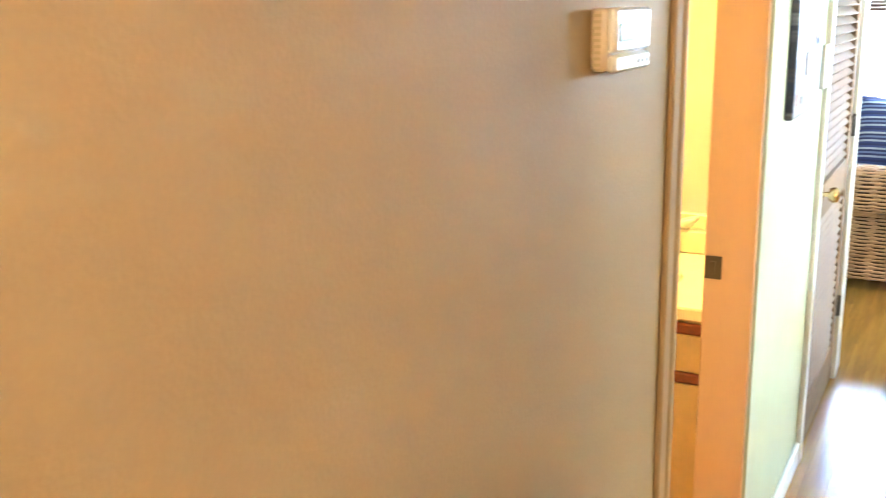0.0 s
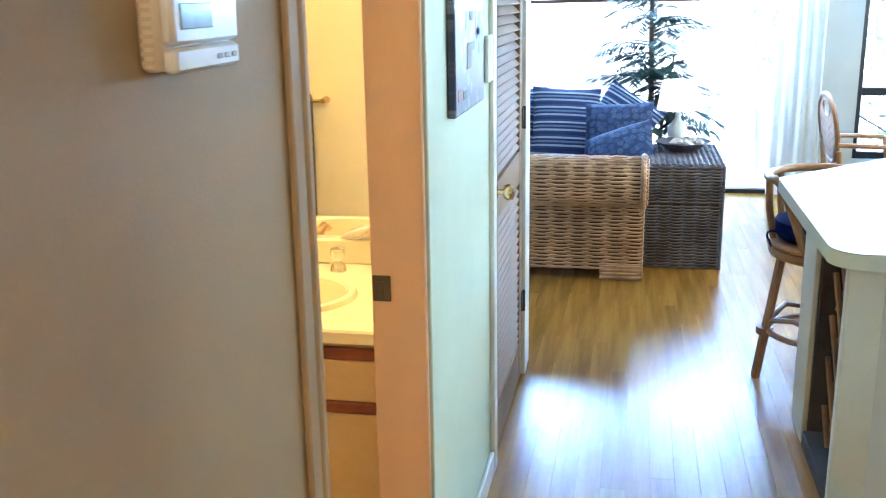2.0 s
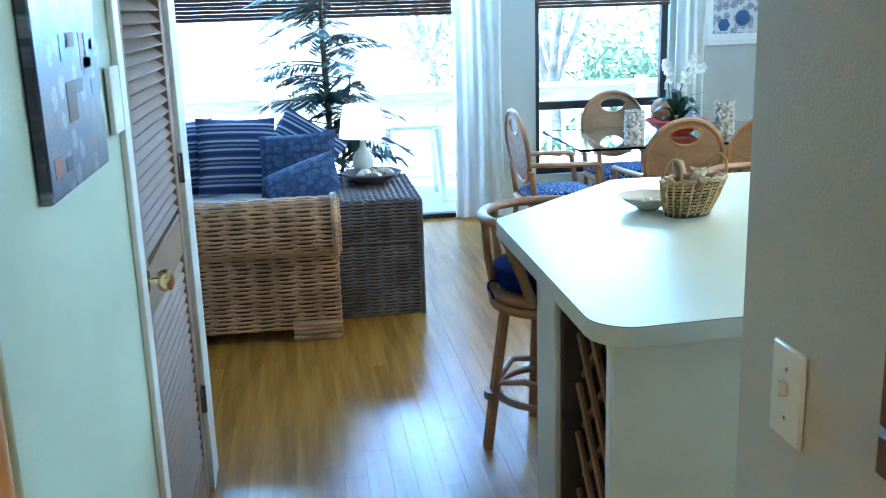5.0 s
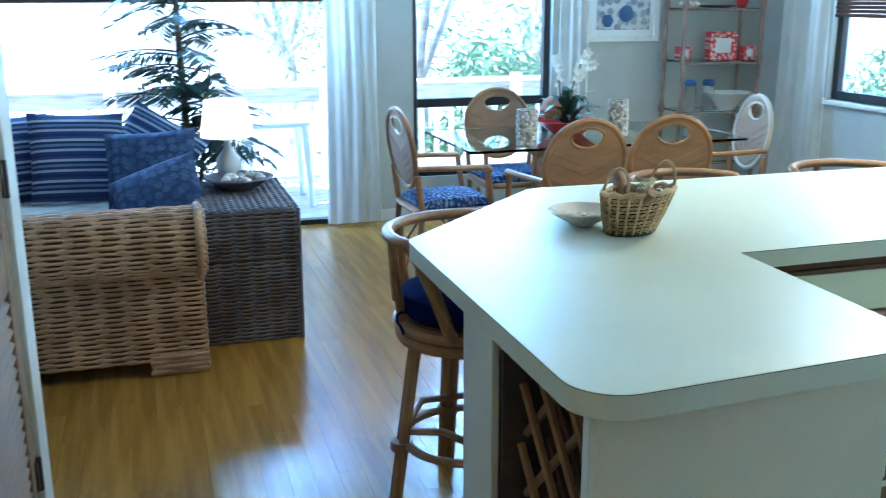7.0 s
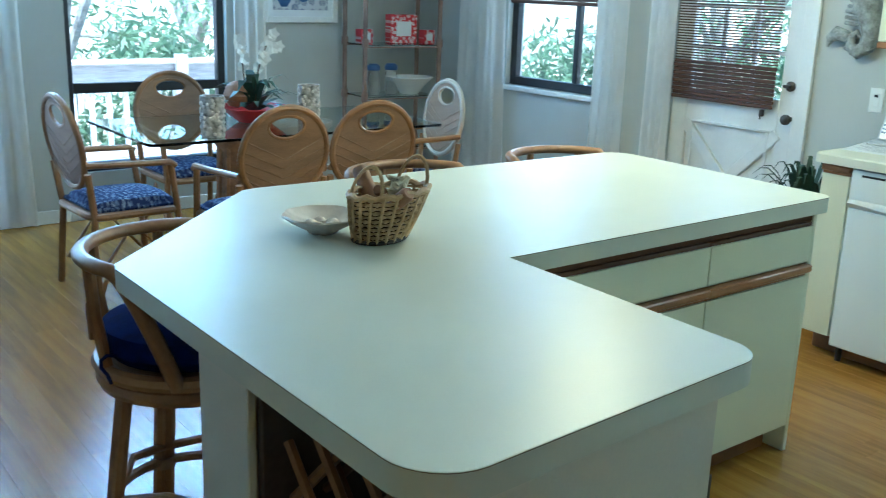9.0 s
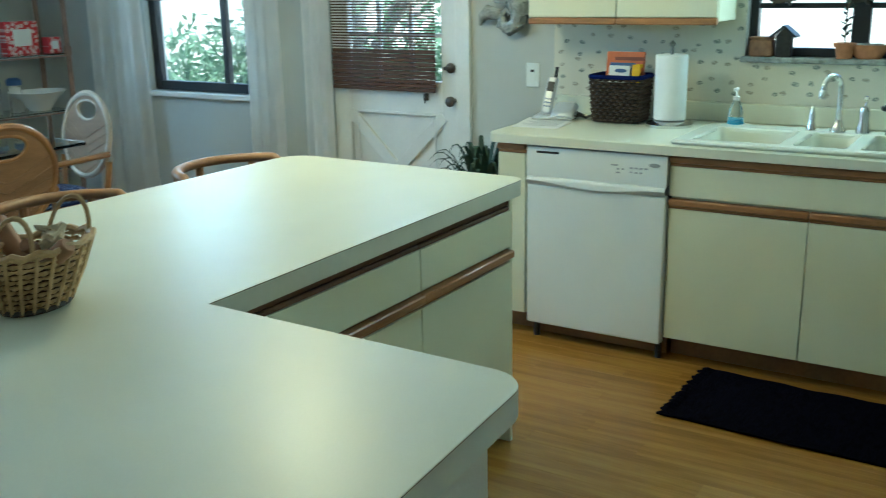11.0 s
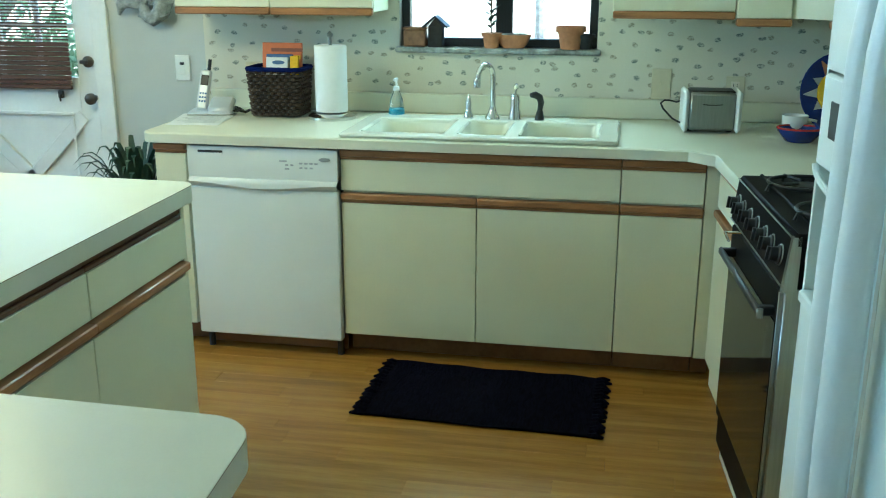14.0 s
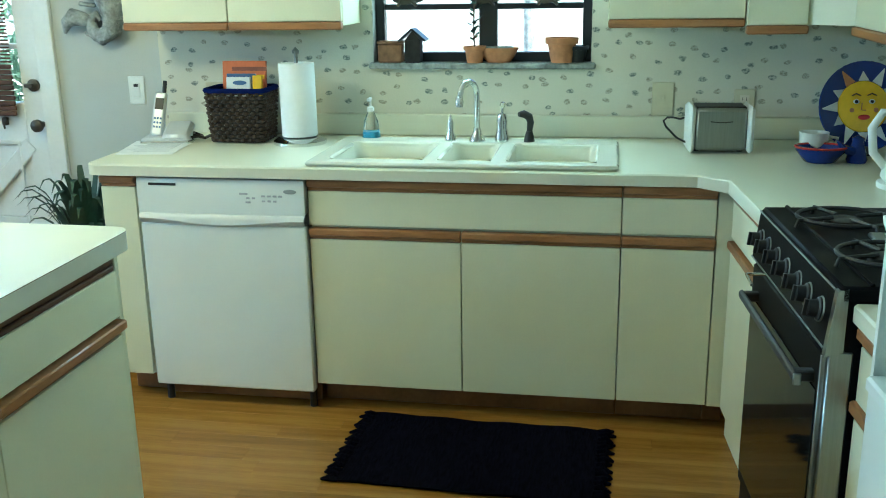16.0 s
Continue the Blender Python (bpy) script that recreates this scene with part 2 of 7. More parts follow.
M_STRIPE = stripes("blue_striped_cloth", ((0.015, 0.025, 0.10), (0.02, 0.035, 0.14), (0.30, 0.36, 0.48), (0.02, 0.03, 0.11), (0.12, 0.17, 0.32), (0.015, 0.025, 0.09), (0.34, 0.40, 0.50), (0.03, 0.05, 0.18)), 0.105, 2)
M_SEATCL = mat("white_seat_cloth", (0.72, 0.74, 0.74), 0.9, var=0.05, bump=0.2, fine=250)
M_RUG = mat("black_rag_rug", (0.0045, 0.0045, 0.011), 1.0, var=0.4, scale=30, stretch=(1, 5, 1), bump=0.6, fine=160, spec=0.03)
M_TERRA = mat("terracotta", (0.48, 0.22, 0.10), 0.8, var=0.18, scale=12, bump=0.1)
M_LEAF = mat("palm_leaf", (0.028, 0.068, 0.042), 0.6, var=0.35, scale=9, bump=0.05)
M_LEAFOUT = mat("sunlit_foliage", (0.22, 0.33, 0.19), 0.5, var=0.35, scale=0.8, fine=3, bump=0.0)
sheer(M_LEAFOUT, 0.5)
M_TRUNK = mat("grey_bark", (0.45, 0.43, 0.38), 0.9, var=0.3, scale=8, bump=0.5, fine=40)
M_STEM = mat("brown_stem", (0.12, 0.08, 0.045), 0.7, var=0.25, scale=10)
M_PETAL = mat("white_petal", (0.78, 0.78, 0.74), 0.6, var=0.05)
M_RED = mat("red_lacquer", (0.45, 0.03, 0.03), 0.25, var=0.1)
M_WHITECER = mat("white_ceramic", (0.78, 0.79, 0.76), 0.25, var=0.03, bump=0)
M_PEARL = mat("pearl_shell", (0.74, 0.66, 0.58), 0.25, var=0.10, scale=14, bump=0.1)
M_SHELL = mat("shell_mosaic", (0.52, 0.47, 0.40), 0.6, var=0.45, scale=40, bump=0.4)
M_CORK = mat("brown_wood_trinket", (0.34, 0.17, 0.08), 0.6, var=0.25, scale=14)
M_STONE = mat("grey_plaque_stone", (0.34, 0.36, 0.35), 0.85, var=0.3, scale=25, bump=0.6, fine=90)
M_DECK = mat("weathered_deck", (0.60, 0.58, 0.55), 0.85, var=0.2, scale=5, stretch=(1, 8, 8), bump=0.2)
M_HOUSE = mat("white_clapboard", (0.84, 0.85, 0.84), 0.8, var=0.03)
M_GROUND = mat("sandy_ground", (0.42, 0.39, 0.28), 0.95, var=0.3, scale=0.5, bump=0.3, fine=6)
M_TOWEL = mat("grey_towel", (0.16, 0.15, 0.13), 0.95, var=0.15, scale=20, bump=0.5, fine=350)
M_TOWEL2 = mat("olive_hand_towel", (0.27, 0.24, 0.16), 0.95, var=0.12, scale=20, bump=0.5, fine=350)
M_TOWELY = mat("cream_washcloth", (0.80, 0.72, 0.46), 0.95, var=0.08, scale=20, bump=0.5, fine=350)
M_COUNTERB = mat("cream_vanity_top", (0.80, 0.74, 0.58), 0.2, var=0.03)
M_BASIN = mat("peach_basin", (0.74, 0.48, 0.28), 0.15, var=0.03, bump=0)
M_VANITY = mat("tan_vanity_front", (0.62, 0.46, 0.26), 0.5, var=0.06)
M_REDOAK = mat("red_stained_pull", (0.24, 0.065, 0.03), 0.45, var=0.2)
M_MIRROR = mat("silvered_mirror", (0.92, 0.92, 0.92), 0.02, 1.0, var=0.0, bump=0)
M_LOUVER = mat("pine_louver", (0.25, 0.155, 0.078), 0.7, var=0.14, scale=4, stretch=(5, 0.6, 5), bump=0.08)
M_BIRD = mat("charred_birdhouse_wood", (0.035, 0.03, 0.026), 0.8, var=0.3, scale=20, bump=0.2)
M_PAPERW = mat("white_paper", (0.80, 0.82, 0.82), 0.8, var=0.03)
M_INK = mat("grey_print", (0.48, 0.50, 0.53), 0.8)
M_CREAMPL = mat("cream_plastic", (0.72, 0.66, 0.54), 0.4, var=0.03)
M_ALMOND = mat("almond_plate", (0.60, 0.56, 0.40), 0.4, var=0.03)
M_LCD = mat("green_lcd", (0.20, 0.30, 0.27), 0.2)
M_PLATEB = mat("cobalt_glaze", (0.012, 0.03, 0.20), 0.12, var=0.1, bump=0)
M_YELLOW = mat("yellow_glaze", (0.80, 0.52, 0.02), 0.2, var=0.08, bump=0)
M_BOOK = mat("orange_cover", (0.60, 0.15, 0.04), 0.4, var=0.1)
M_BLUECOV = mat("blue_cover", (0.05, 0.12, 0.30), 0.4, var=0.1)
M_SHADE = mat("lamp_shade_linen", (0.82, 0.80, 0.74), 0.8, var=0.04, fine=200)
sheer(M_SHADE, 0.6)
M_PRINTB = motifs("blue_print", (0.62, 0.64, 0.66), ((0.12, 0.16, 0.28), (0.25, 0.28, 0.36)), 16, 0.5, (0, 2))
M_POSTER = motifs("street_photo_print", (0.035, 0.05, 0.10), ((0.20, 0.23, 0.30), (0.08, 0.08, 0.11)), 20, 0.42, (1, 2), 0.35)
M_REDBOX = motifs("red_white_print", (0.55, 0.03, 0.04), ((0.75, 0.72, 0.68), (0.70, 0.66, 0.62)), 30, 0.42, (0, 2), 0.5)


# mesh helpers
class Geo:
    """Vertices and faces of one mesh."""

    def __init__(self):
        self.v, self.f = [], []

    def add(self, verts, faces):
        n = len(self.v)
        self.v += [tuple(p) for p in verts]
        self.f += [tuple(i + n for i in f) for f in faces]
        return self

    def box(self, x0, x1, y0, y1, z0, z1, b=0.003, m=None):
        lo, hi = (x0, y0, z0), (x1, y1, z1)
        b = min(b, (x1 - x0) * 0.45, (y1 - y0) * 0.45, (z1 - z0) * 0.45)
        vs, idx = [], {}
        for sx in (0, 1):
            for sy in (0, 1):
                for sz in (0, 1):
                    for ax in range(3):
                        s = (sx, sy, sz)
                        idx[(s, ax)] = len(vs)
                        vs.append(tuple((hi[k] - (0 if k == ax else b)) if s[k] else (lo[k] + (0 if k == ax else b)) for k in range(3)))
        fs = []
        for ax in range(3):
            u, w = (ax + 1) % 3, (ax + 2) % 3
            for side in (0, 1):
                quad = []
                for a, c in ((0, 0), (1, 0), (1, 1), (0, 1)):
                    s = [0, 0, 0]
                    s[ax], s[u], s[w] = side, a, c
                    quad.append(idx[(tuple(s), ax)])
                fs.append(quad if side else quad[::-1])
            for a in (0, 1):
                for c in (0, 1):
                    s0, s1 = [0, 0, 0], [0, 0, 0]
                    s0[u], s0[w], s1[u], s1[w], s1[ax] = a, c, a, c, 1
                    q = [idx[(tuple(s0), u)], idx[(tuple(s1), u)], idx[(tuple(s1), w)], idx[(tuple(s0), w)]]
                    fs.append(q if a != c else q[::-1])
        for sx in (0, 1):
            for sy in (0, 1):
                for sz in (0, 1):
                    t = [idx[((sx, sy, sz), k)] for k in range(3)]
                    fs.append(t if (sx + sy + sz) % 2 else t[::-1])
        if m is not None:
            vs = [tuple(m @ Vector(p)) for p in vs]
        return self.add(vs, fs)

    def tube(self, pts, r, n=8, closed=False, caps=True):
        pts = [Vector(p) for p in pts]
        k = len(pts)
        rs = r if isinstance(r, (list, tuple)) else [r] * k
        up, vs = None, []
        for i, p in enumerate(pts):
            a = pts[(i - 1) % k] if closed or i else p
            c = pts[(i + 1) % k] if closed or i < k - 1 else p
            d = (c - a).normalized()
            if up is None:
                up = Vector((0, 0, 1)) if abs(d.z) < 0.9 else Vector((1, 0, 0))
            side = d.cross(up).normalized()
            up = side.cross(d).normalized()
            for j in range(n):
                t = 2 * math.pi * j / n
                vs.append(p + (side * math.cos(t) + up * math.sin(t)) * rs[i])
        fs = []
        for i in range(k if closed else k - 1):
            o, q = i * n, ((i + 1) % k) * n
            fs += [(o + j, o + (j + 1) % n, q + (j + 1) % n, q + j) for j in range(n)]
        if caps and not closed:
            fs += [tuple(range(n))[::-1], tuple(range((k - 1) * n, k * n))]
        return self.add(vs, fs)

    def lathe(self, prof, c=(0, 0, 0), n=20, sx=1.0, sy=1.0, m=None, wob=0.0, lobes=0):
        vs = []
        for r, z in prof:
            for j in range(n):
                t = 2 * math.pi * j / n
                q = r * (1 + wob * math.cos(lobes * t))
                vs.append(Vector((c[0] + q * sx * math.cos(t), c[1] + q * sy * math.sin(t), c[2] + z)))
        fs = []
        for i in range(len(prof) - 1):
            fs += [(i * n + j, i * n + (j + 1) % n, (i + 1) * n + (j + 1) % n, (i + 1) * n + j) for j in range(n)]
        if prof[0][0] > 1e-6:
            fs.append(tuple(range(n))[::-1])
        if prof[-1][0] > 1e-6:
            fs.append(tuple(range((len(prof) - 1) * n, len(prof) * n)))
        if m is not None:
            vs = [m @ p for p in vs]
        return self.add(vs, fs)

    def prism(self, poly, z0, z1, b=0.0, m=None):
        """A polygon in the plan, counter-clockwise, between two heights, with a small chamfer at the top."""
        n = len(poly)
        cx, cy = sum(p[0] for p in poly) / n, sum(p[1] for p in poly) / n
        rings = [(z0, 0), (z1 - b, 0), (z1, b)] if b else [(z0, 0), (z1, 0)]
        vs = []
        for z, ins in rings:
            for i, p in enumerate(poly):
                if ins:
                    a, c = Vector(poly[i - 1]), Vector(poly[(i + 1) % n])
                    d = (c - a).normalized()
                    vs.append(Vector((p[0] - d.y * ins, p[1] + d.x * ins, z)))
                else:
                    vs.append(Vector((p[0], p[1], z)))
        fs = [tuple(range(n))[::-1], tuple(range((len(rings) - 1) * n, len(rings) * n))]
        for k in range(len(rings) - 1):
            fs += [(k * n + i, k * n + (i + 1) % n, (k + 1) * n + (i + 1) % n, (k + 1) * n + i) for i in range(n)]
        if m is not None:
            vs = [m @ p for p in vs]
        return self.add(vs, fs)

    def sheet(self, fn, nu, nv):
        vs = [fn(i / nu, j / nv) for j in range(nv + 1) for i in range(nu + 1)]
        fs = [(j * (nu + 1) + i, j * (nu + 1) + i + 1, (j + 1) * (nu + 1) + i + 1, (j + 1) * (nu + 1) + i) for j in range(nv) for i in range(nu)]
        return self.add(vs, fs)

    def weave(self, fn, rows, cols, amp, fill=0.92, sub=2):
        """Strands that pass over and under upright stakes: fn(u, v) gives a point and its normal."""
        for j in range(rows):
            vs, fs = [], []
            steps = cols * sub
            for i in range(steps + 1):
                u = i / steps
                c = math.cos(math.pi * (i / sub + j))
                c = math.copysign(abs(c) ** 0.35, c)
                off = amp * c
                wide = fill * (0.80 + 0.30 * c)
                for k, (dv, bulge) in enumerate(((-0.5, 0.0), (-0.22, 0.9), (0.22, 0.9), (0.5, 0.0))):
                    p, nrm = fn(u, min(1.0, max(0.0, (j + 0.5 + dv * wide) / rows)))
                    vs.append(Vector(p) + Vector(nrm) * (off + amp * bulge))
            for i in range(steps):
                for k in range(3):
                    a = i * 4 + k
                    fs.append((a, a + 4, a + 5, a + 1))
            self.add(vs, fs)
        return self

    def wicker(self, fn, rows, cols, amp, gap=0.58, sub=14):
        """Flat strands packed tight over each stake, with slits between the rows in every column."""
        for j in range(rows):
            vs, fs = [], []
            steps = cols * sub
            for i in range(steps + 1):
                u = i / steps
                q = abs(2 * ((u * cols + 0.13 * math.sin(j * 1.7)) % 1.0) - 1)
                tight = min(1.0, max(0.0, (q - 0.52) / 0.22))
                wide = 1.02 - (1 - gap) * (1 - tight) * (1 + 0.18 * math.sin(j * 2.9 + int(u * cols) * 4.1))
                off = amp * (0.25 + 0.55 * (1 - tight) + 0.2 * math.cos(math.pi * (j + int(u * cols))))
                for dv, bulge in ((-0.5, -0.5), (-0.2, 0.55), (0.2, 0.55), (0.5, -0.5)):
                    p, nrm = fn(u, min(1.0, max(0.0, (j + 0.5 + dv * wide) / rows)))
                    vs.append(Vector(p) + Vector(nrm) * (off + amp * bulge))
            for i in range(steps):
                for k in range(3):
                    a = i * 4 + k
                    fs.append((a, a + 4, a + 5, a + 1))
            self.add(vs, fs)
        return self

    def data(self, name, material, smooth=True):
        me = bpy.data.meshes.new(name)
        me.from_pydata([tuple(p) for p in self.v], [], self.f)
        bm = bmesh.new()
        bm.from_mesh(me)
        bmesh.ops.recalc_face_normals(bm, faces=bm.faces)
        bm.to_mesh(me)
        bm.free()
        if smooth:
            me.shade_smooth()
            me.set_sharp_from_angle(angle=radians(38))
        me.materials.append(material)
        return me


def part(name, g, material, parent=None, label="", smooth=True):
    ob = new(name, g.data(name, material, smooth))
    if parent is not None:
        ob.parent = parent
    if label:
        tagged(ob, label)
    return ob


def thing(name, label, category, at=(0, 0, 0), turn=0, group=""):
    ob = new(name)
    ob.empty_display_size = 0.1
    ob.matrix_world = pose(*at, 0, 0, turn)
    return tagged(ob, label, category, group)


def solo(name, g, material, label, category, at=(0, 0, 0), turn=0, group="", smooth=True):
    ob = part(name, g, material, None, "", smooth)
    ob.matrix_world = pose(*at, 0, 0, turn)
    return tagged(ob, label, category, group)


def setting(name, g, material, label="", smooth=True):
    return tagged(part(name, g, material, None, "", smooth), label, kind="structure")


def arc(cx, cy, r, a0, a1, n, z=None):
    out = []
    for i in range(n + 1):
        t = radians(a0 + (a1 - a0) * i / n)
        p = (cx + r * math.cos(t), cy + r * math.sin(t))
        out.append(p if z is None else (*p, z))
    return out


def rounded(x0, x1, y0, y1, r, n=5):
    return arc(x1 - r, y1 - r, r, 0, 90, n) + arc(x0 + r, y1 - r, r, 90, 180, n) + arc(x0 + r, y0 + r, r, 180, 270, n) + arc(x1 - r, y0 + r, r, 270, 360, n)


def wall_x(name, x0, x1, y0, y1, holes, material, label, top=2.44):
    """A wall along y with rectangular openings (y0, y1, z0, z1)."""
    g = Geo()
    y = y0
    for a, c, lo, hi in sorted(holes):
        g.box(x0, x1, y, a, 0, top, 0)
        if lo > 0:
            g.box(x0, x1, a, c, 0, lo, 0)
        g.box(x0, x1, a, c, hi, top, 0)
        y = c
    g.box(x0, x1, y, y1, 0, top, 0)
    return setting(name, g, material, label, False)


def wall_y(name, y0, y1, x0, x1, holes, material, label, top=2.44):
    g = Geo()
    x = x0
    for a, c, lo, hi in sorted(holes):
        g.box(x, a, y0, y1, 0, top, 0)
        if lo > 0:
            g.box(a, c, y0, y1, 0, lo, 0)
        g.box(a, c, y0, y1, hi, top, 0)
        x = c
    g.box(x, x1, y0, y1, 0, top, 0)
    return setting(name, g, material, label, False)


# the shell of the place
wall_north = wall_y("wall_north", 8.55, 8.70, -3.3, 4.56, [(-1.25, 1.27, 0.0, 2.05), (1.79, 2.84, 0.30, 2.0)], M_WALL, "pale grey-green painted living room wall")
wall_y_win = (6.60, 7.50, 0.88, 1.95)
wall_east = wall_x("wall_east", 4.41, 4.56, 1.55, 8.55, [(2.985, 3.822, 1.17, 1.95), (5.25, 6.06, 0.0, 2.05), wall_y_win], M_WALL, "pale painted wall with door and windows")
wall_south = wall_y("wall_south", 1.55, 1.70, 0.70, 4.41, [], M_PAPER, "kitchen wall behind the range")
wall_hall_east = wall_x("wall_hall_east", 0.585, 0.70, -1.75, 2.46, [], M_WALL, "grey painted hall wall with a light switch")
wall_hall_west = wall_x("wall_hall_west", -0.47, -0.36, -1.75, 1.80, [], M_TANWALL, "tan painted hall wall")
wall_hall_green = wall_x("wall_hall_green", -0.47, -0.36, 1.80, 4.63, [(1.8001, 2.55, 0.0, 2.03), (3.62, 4.46, 0.0, 2.03)], M_GREENWALL, "pale green painted hall wall")
wall_living_south = wall_y("wall_living_south", 4.50, 4.63, -3.3, -0.47, [], M_WALL, "painted living room wall")
wall_living_west = wall_x("wall_living_west", -3.45, -3.30, 1.4, 8.70, [], M_WALL, "painted living room wall")
wall_hall_south = wall_y("wall_hall_south", -1.90, -1.75, -0.47, 0.70, [], M_WALL, "painted hall wall")
wall_bath_north = wall_y("wall_bath_north", 3.42, 3.52, -2.2, -0.47, [], M_BATHWALL, "cream bathroom wall behind the mirror")
wall_bath_south = wall_y("wall_bath_south", 1.50, 1.60, -2.2, -0.47, [], M_BATHWALL, "cream bathroom wall with towels")
wall_bath_west = wall_x("wall_bath_west", -2.3, -2.2, 1.50, 3.52, [], M_BATHWALL, "cream bathroom wall")
setting("ceiling", Geo().box(-3.45, 4.56, 1.40, 8.70, 2.44, 2.56, 0).box(-0.47, 0.70, -1.9, 1.40, 2.44, 2.56, 0), M_CEIL, "white textured ceiling", False)
setting("wallpaper", Geo().box(4.405, 4.4099, 1.70, 2.983, 0.88, 2.44, 0).box(4.405, 4.4099, 3.824, 4.715, 0.88, 2.44, 0).box(4.405, 4.4099, 2.983, 3.824, 0.88, 1.168, 0), M_PAPER, "cream wallpaper with small shell motifs", False)
setting("wall_bath_lining", Geo().box(-0.476, -0.4705, 2.56, 3.42, 0, 2.44, 0), M_BATHWALL, "cream bathroom wall", False)
wall_y("wall_bath_back", 1.40, 1.50, -3.30, -0.47, [], M_WALL, "plain outer wall")
wall_y("wall_kitchen_back", 1.40, 1.55, 0.70, 4.56, [], M_WALL, "plain outer wall")
closet = setting("wall_closet", Geo().box(-1.05, -1.0, 3.55, 4.50, 0, 2.44, 0).box(-1.0, -0.47, 3.52, 3.60, 0, 2.44, 0), M_WALL, "closet back wall", False)

# base boards
bb = Geo()
for x0, x1, y0, y1 in ((-0.36, -0.346, -1.75, 1.73), (-0.36, -0.346, 2.62, 3.55), (0.571, 0.585, -1.75, 2.46), (0.571, 0.70, 2.46, 2.474), (4.396, 4.41, 4.76, 5.17), (4.396, 4.41, 6.14, 8.55), (1.24, 1.75, 8.536, 8.55), (1.75, 4.396, 8.536, 8.55), (-3.3, -1.3, 8.536, 8.55), (-3.3, -0.47, 4.63, 4.644)):
    bb.box(x0, x1, y0, y1, 0, 0.085, 0.004)
setting("baseboard", bb, M_TRIM, "white painted baseboard")


# openings: doors and windows
def window_x(name, x, y0, y1, z0, z1, bars_y, bars_z, label, w=0.04, deep=0.05):
    """A window in a wall along y; x is the frame's inner face."""
    win = setting(name, Geo().box(x, x + deep, y0, y0 + w, z0, z1).box(x, x + deep, y1 - w, y1, z0, z1).box(x, x + deep, y0 + w, y1 - w, z0, z0 + w).box(x, x + deep, y0 + w, y1 - w, z1 - w, z1), M_BLACKFR, label)
    for b in bars_y:
        part("mullion", Geo().box(x + 0.004, x + deep - 0.004, b[0], b[1], z0 + w, z1 - w), M_BLACKFR, win)
    for b in bars_z:
        part("glazing_bar", Geo().box(x + 0.008, x + deep - 0.008, y0 + w, y1 - w, b - 0.011, b + 0.011), M_BLACKFR, win)
    ob = part("pane", Geo().box(x + deep * 0.5 - 0.002, x + deep * 0.5 + 0.002, y0 + w, y1 - w, z0 + w, z1 - w, 0), M_GLASS, win)
    ob.visible_shadow = False
    return win


win_k = window_x("window_1", 4.45, 2.985, 3.822, 1.17, 1.95, [(3.345, 3.415)], [1.377, 1.62], "black-framed kitchen window over the sink", 0.035)
part("window_sill", Geo().box(4.375, 4.45, 2.967, 3.838, 1.146, 1.17, 0.006), M_STONE, win_k, "grey marble sill")
win_e = window_x("window_2", 4.45, 6.60, 7.50, 0.88, 1.95, [(6.865, 6.905)], [], "black-framed sliding window with two panes", 0.055)
part("window_sill", Geo().box(4.36, 4.45, 6.56, 7.54, 0.848, 0.88, 0.006), M_TRIM, win_e, "white sill")

win_n = setting("window_3", Geo().box(1.79, 1.83, 8.59, 8.65, 0.30, 2.0).box(2.79, 2.84, 8.59, 8.65, 0.30, 2.0).box(1.83, 2.79, 8.59, 8.65, 0.30, 0.35).box(1.83, 2.79, 8.59, 8.65, 1.95, 2.0), M_BLACKFR, "tall black-framed dining window")
part("glazing_bar", Geo().box(1.83, 2.79, 8.585, 8.65, 0.795, 0.855), M_BLACKFR, win_n)
for a, c in ((0.35, 0.795), (0.855, 1.95)):
    part("pane", Geo().box(1.83, 2.79, 8.618, 8.622, a, c, 0), M_GLASS, win_n).visible_shadow = False

slider = setting("door_1", Geo().box(-1.25, -1.20, 8.58, 8.66, 0, 2.05).box(1.22, 1.27, 8.58, 8.66, 0, 2.05).box(-1.20, 1.22, 8.58, 8.66, 0.0, 0.035).box(-1.20, 1.22, 8.58, 8.66, 2.0, 2.05), M_BLACKFR, "sliding glass door to the deck")
part("stile", Geo().box(0.20, 0.25, 8.60, 8.64, 0.035, 2.0), M_TRIM, slider)
for a, c in ((-1.20, 0.20), (0.25, 1.22)):
    part("pane", Geo().box(a, c, 8.618, 8.622, 0.035, 2.0, 0), M_GLASS, slider).visible_shadow = False

# dutch door with crossed panels and a small-paned upper light
door = setting("door_2", Geo().box(4.43, 4.475, 5.25, 6.06, 0.005, 0.50).box(4.43, 4.475, 5.25, 5.36, 0.50, 2.045).box(4.43, 4.475, 5.95, 6.06, 0.50, 2.045).box(4.43, 4.475, 5.36, 5.95, 0.82, 1.0).box(4.43, 4.475, 5.36, 5.95, 1.93, 2.045).box(4.445, 4.465, 5.36, 5.95, 0.50, 0.82), M_TRIM, "white painted door with crossed boards and glass lights")
for s in (1, -1):
    g = Geo()
    a = math.degrees(math.atan2(0.60, 0.60))
    g.box(-0.012, 0.012, -0.43, 0.43, -0.032, 0.032, 0.004, pose(4.437, 5.655, 0.52, s * a, 0, 0))
    part("cross_board", g, M_TRIM, door)
fr = Geo()
for y0, y1, z0, z1 in ((5.40, 5.91, 0.822, 0.838), (5.40, 5.91, 0.18, 0.196), (5.40, 5.416, 0.196, 0.822), (5.894, 5.91, 0.196, 0.822)):
    fr.box(4.422, 4.4305, y0, y1, z0, z1, 0.003)
part("panel_moulding", fr, M_TRIM, door)
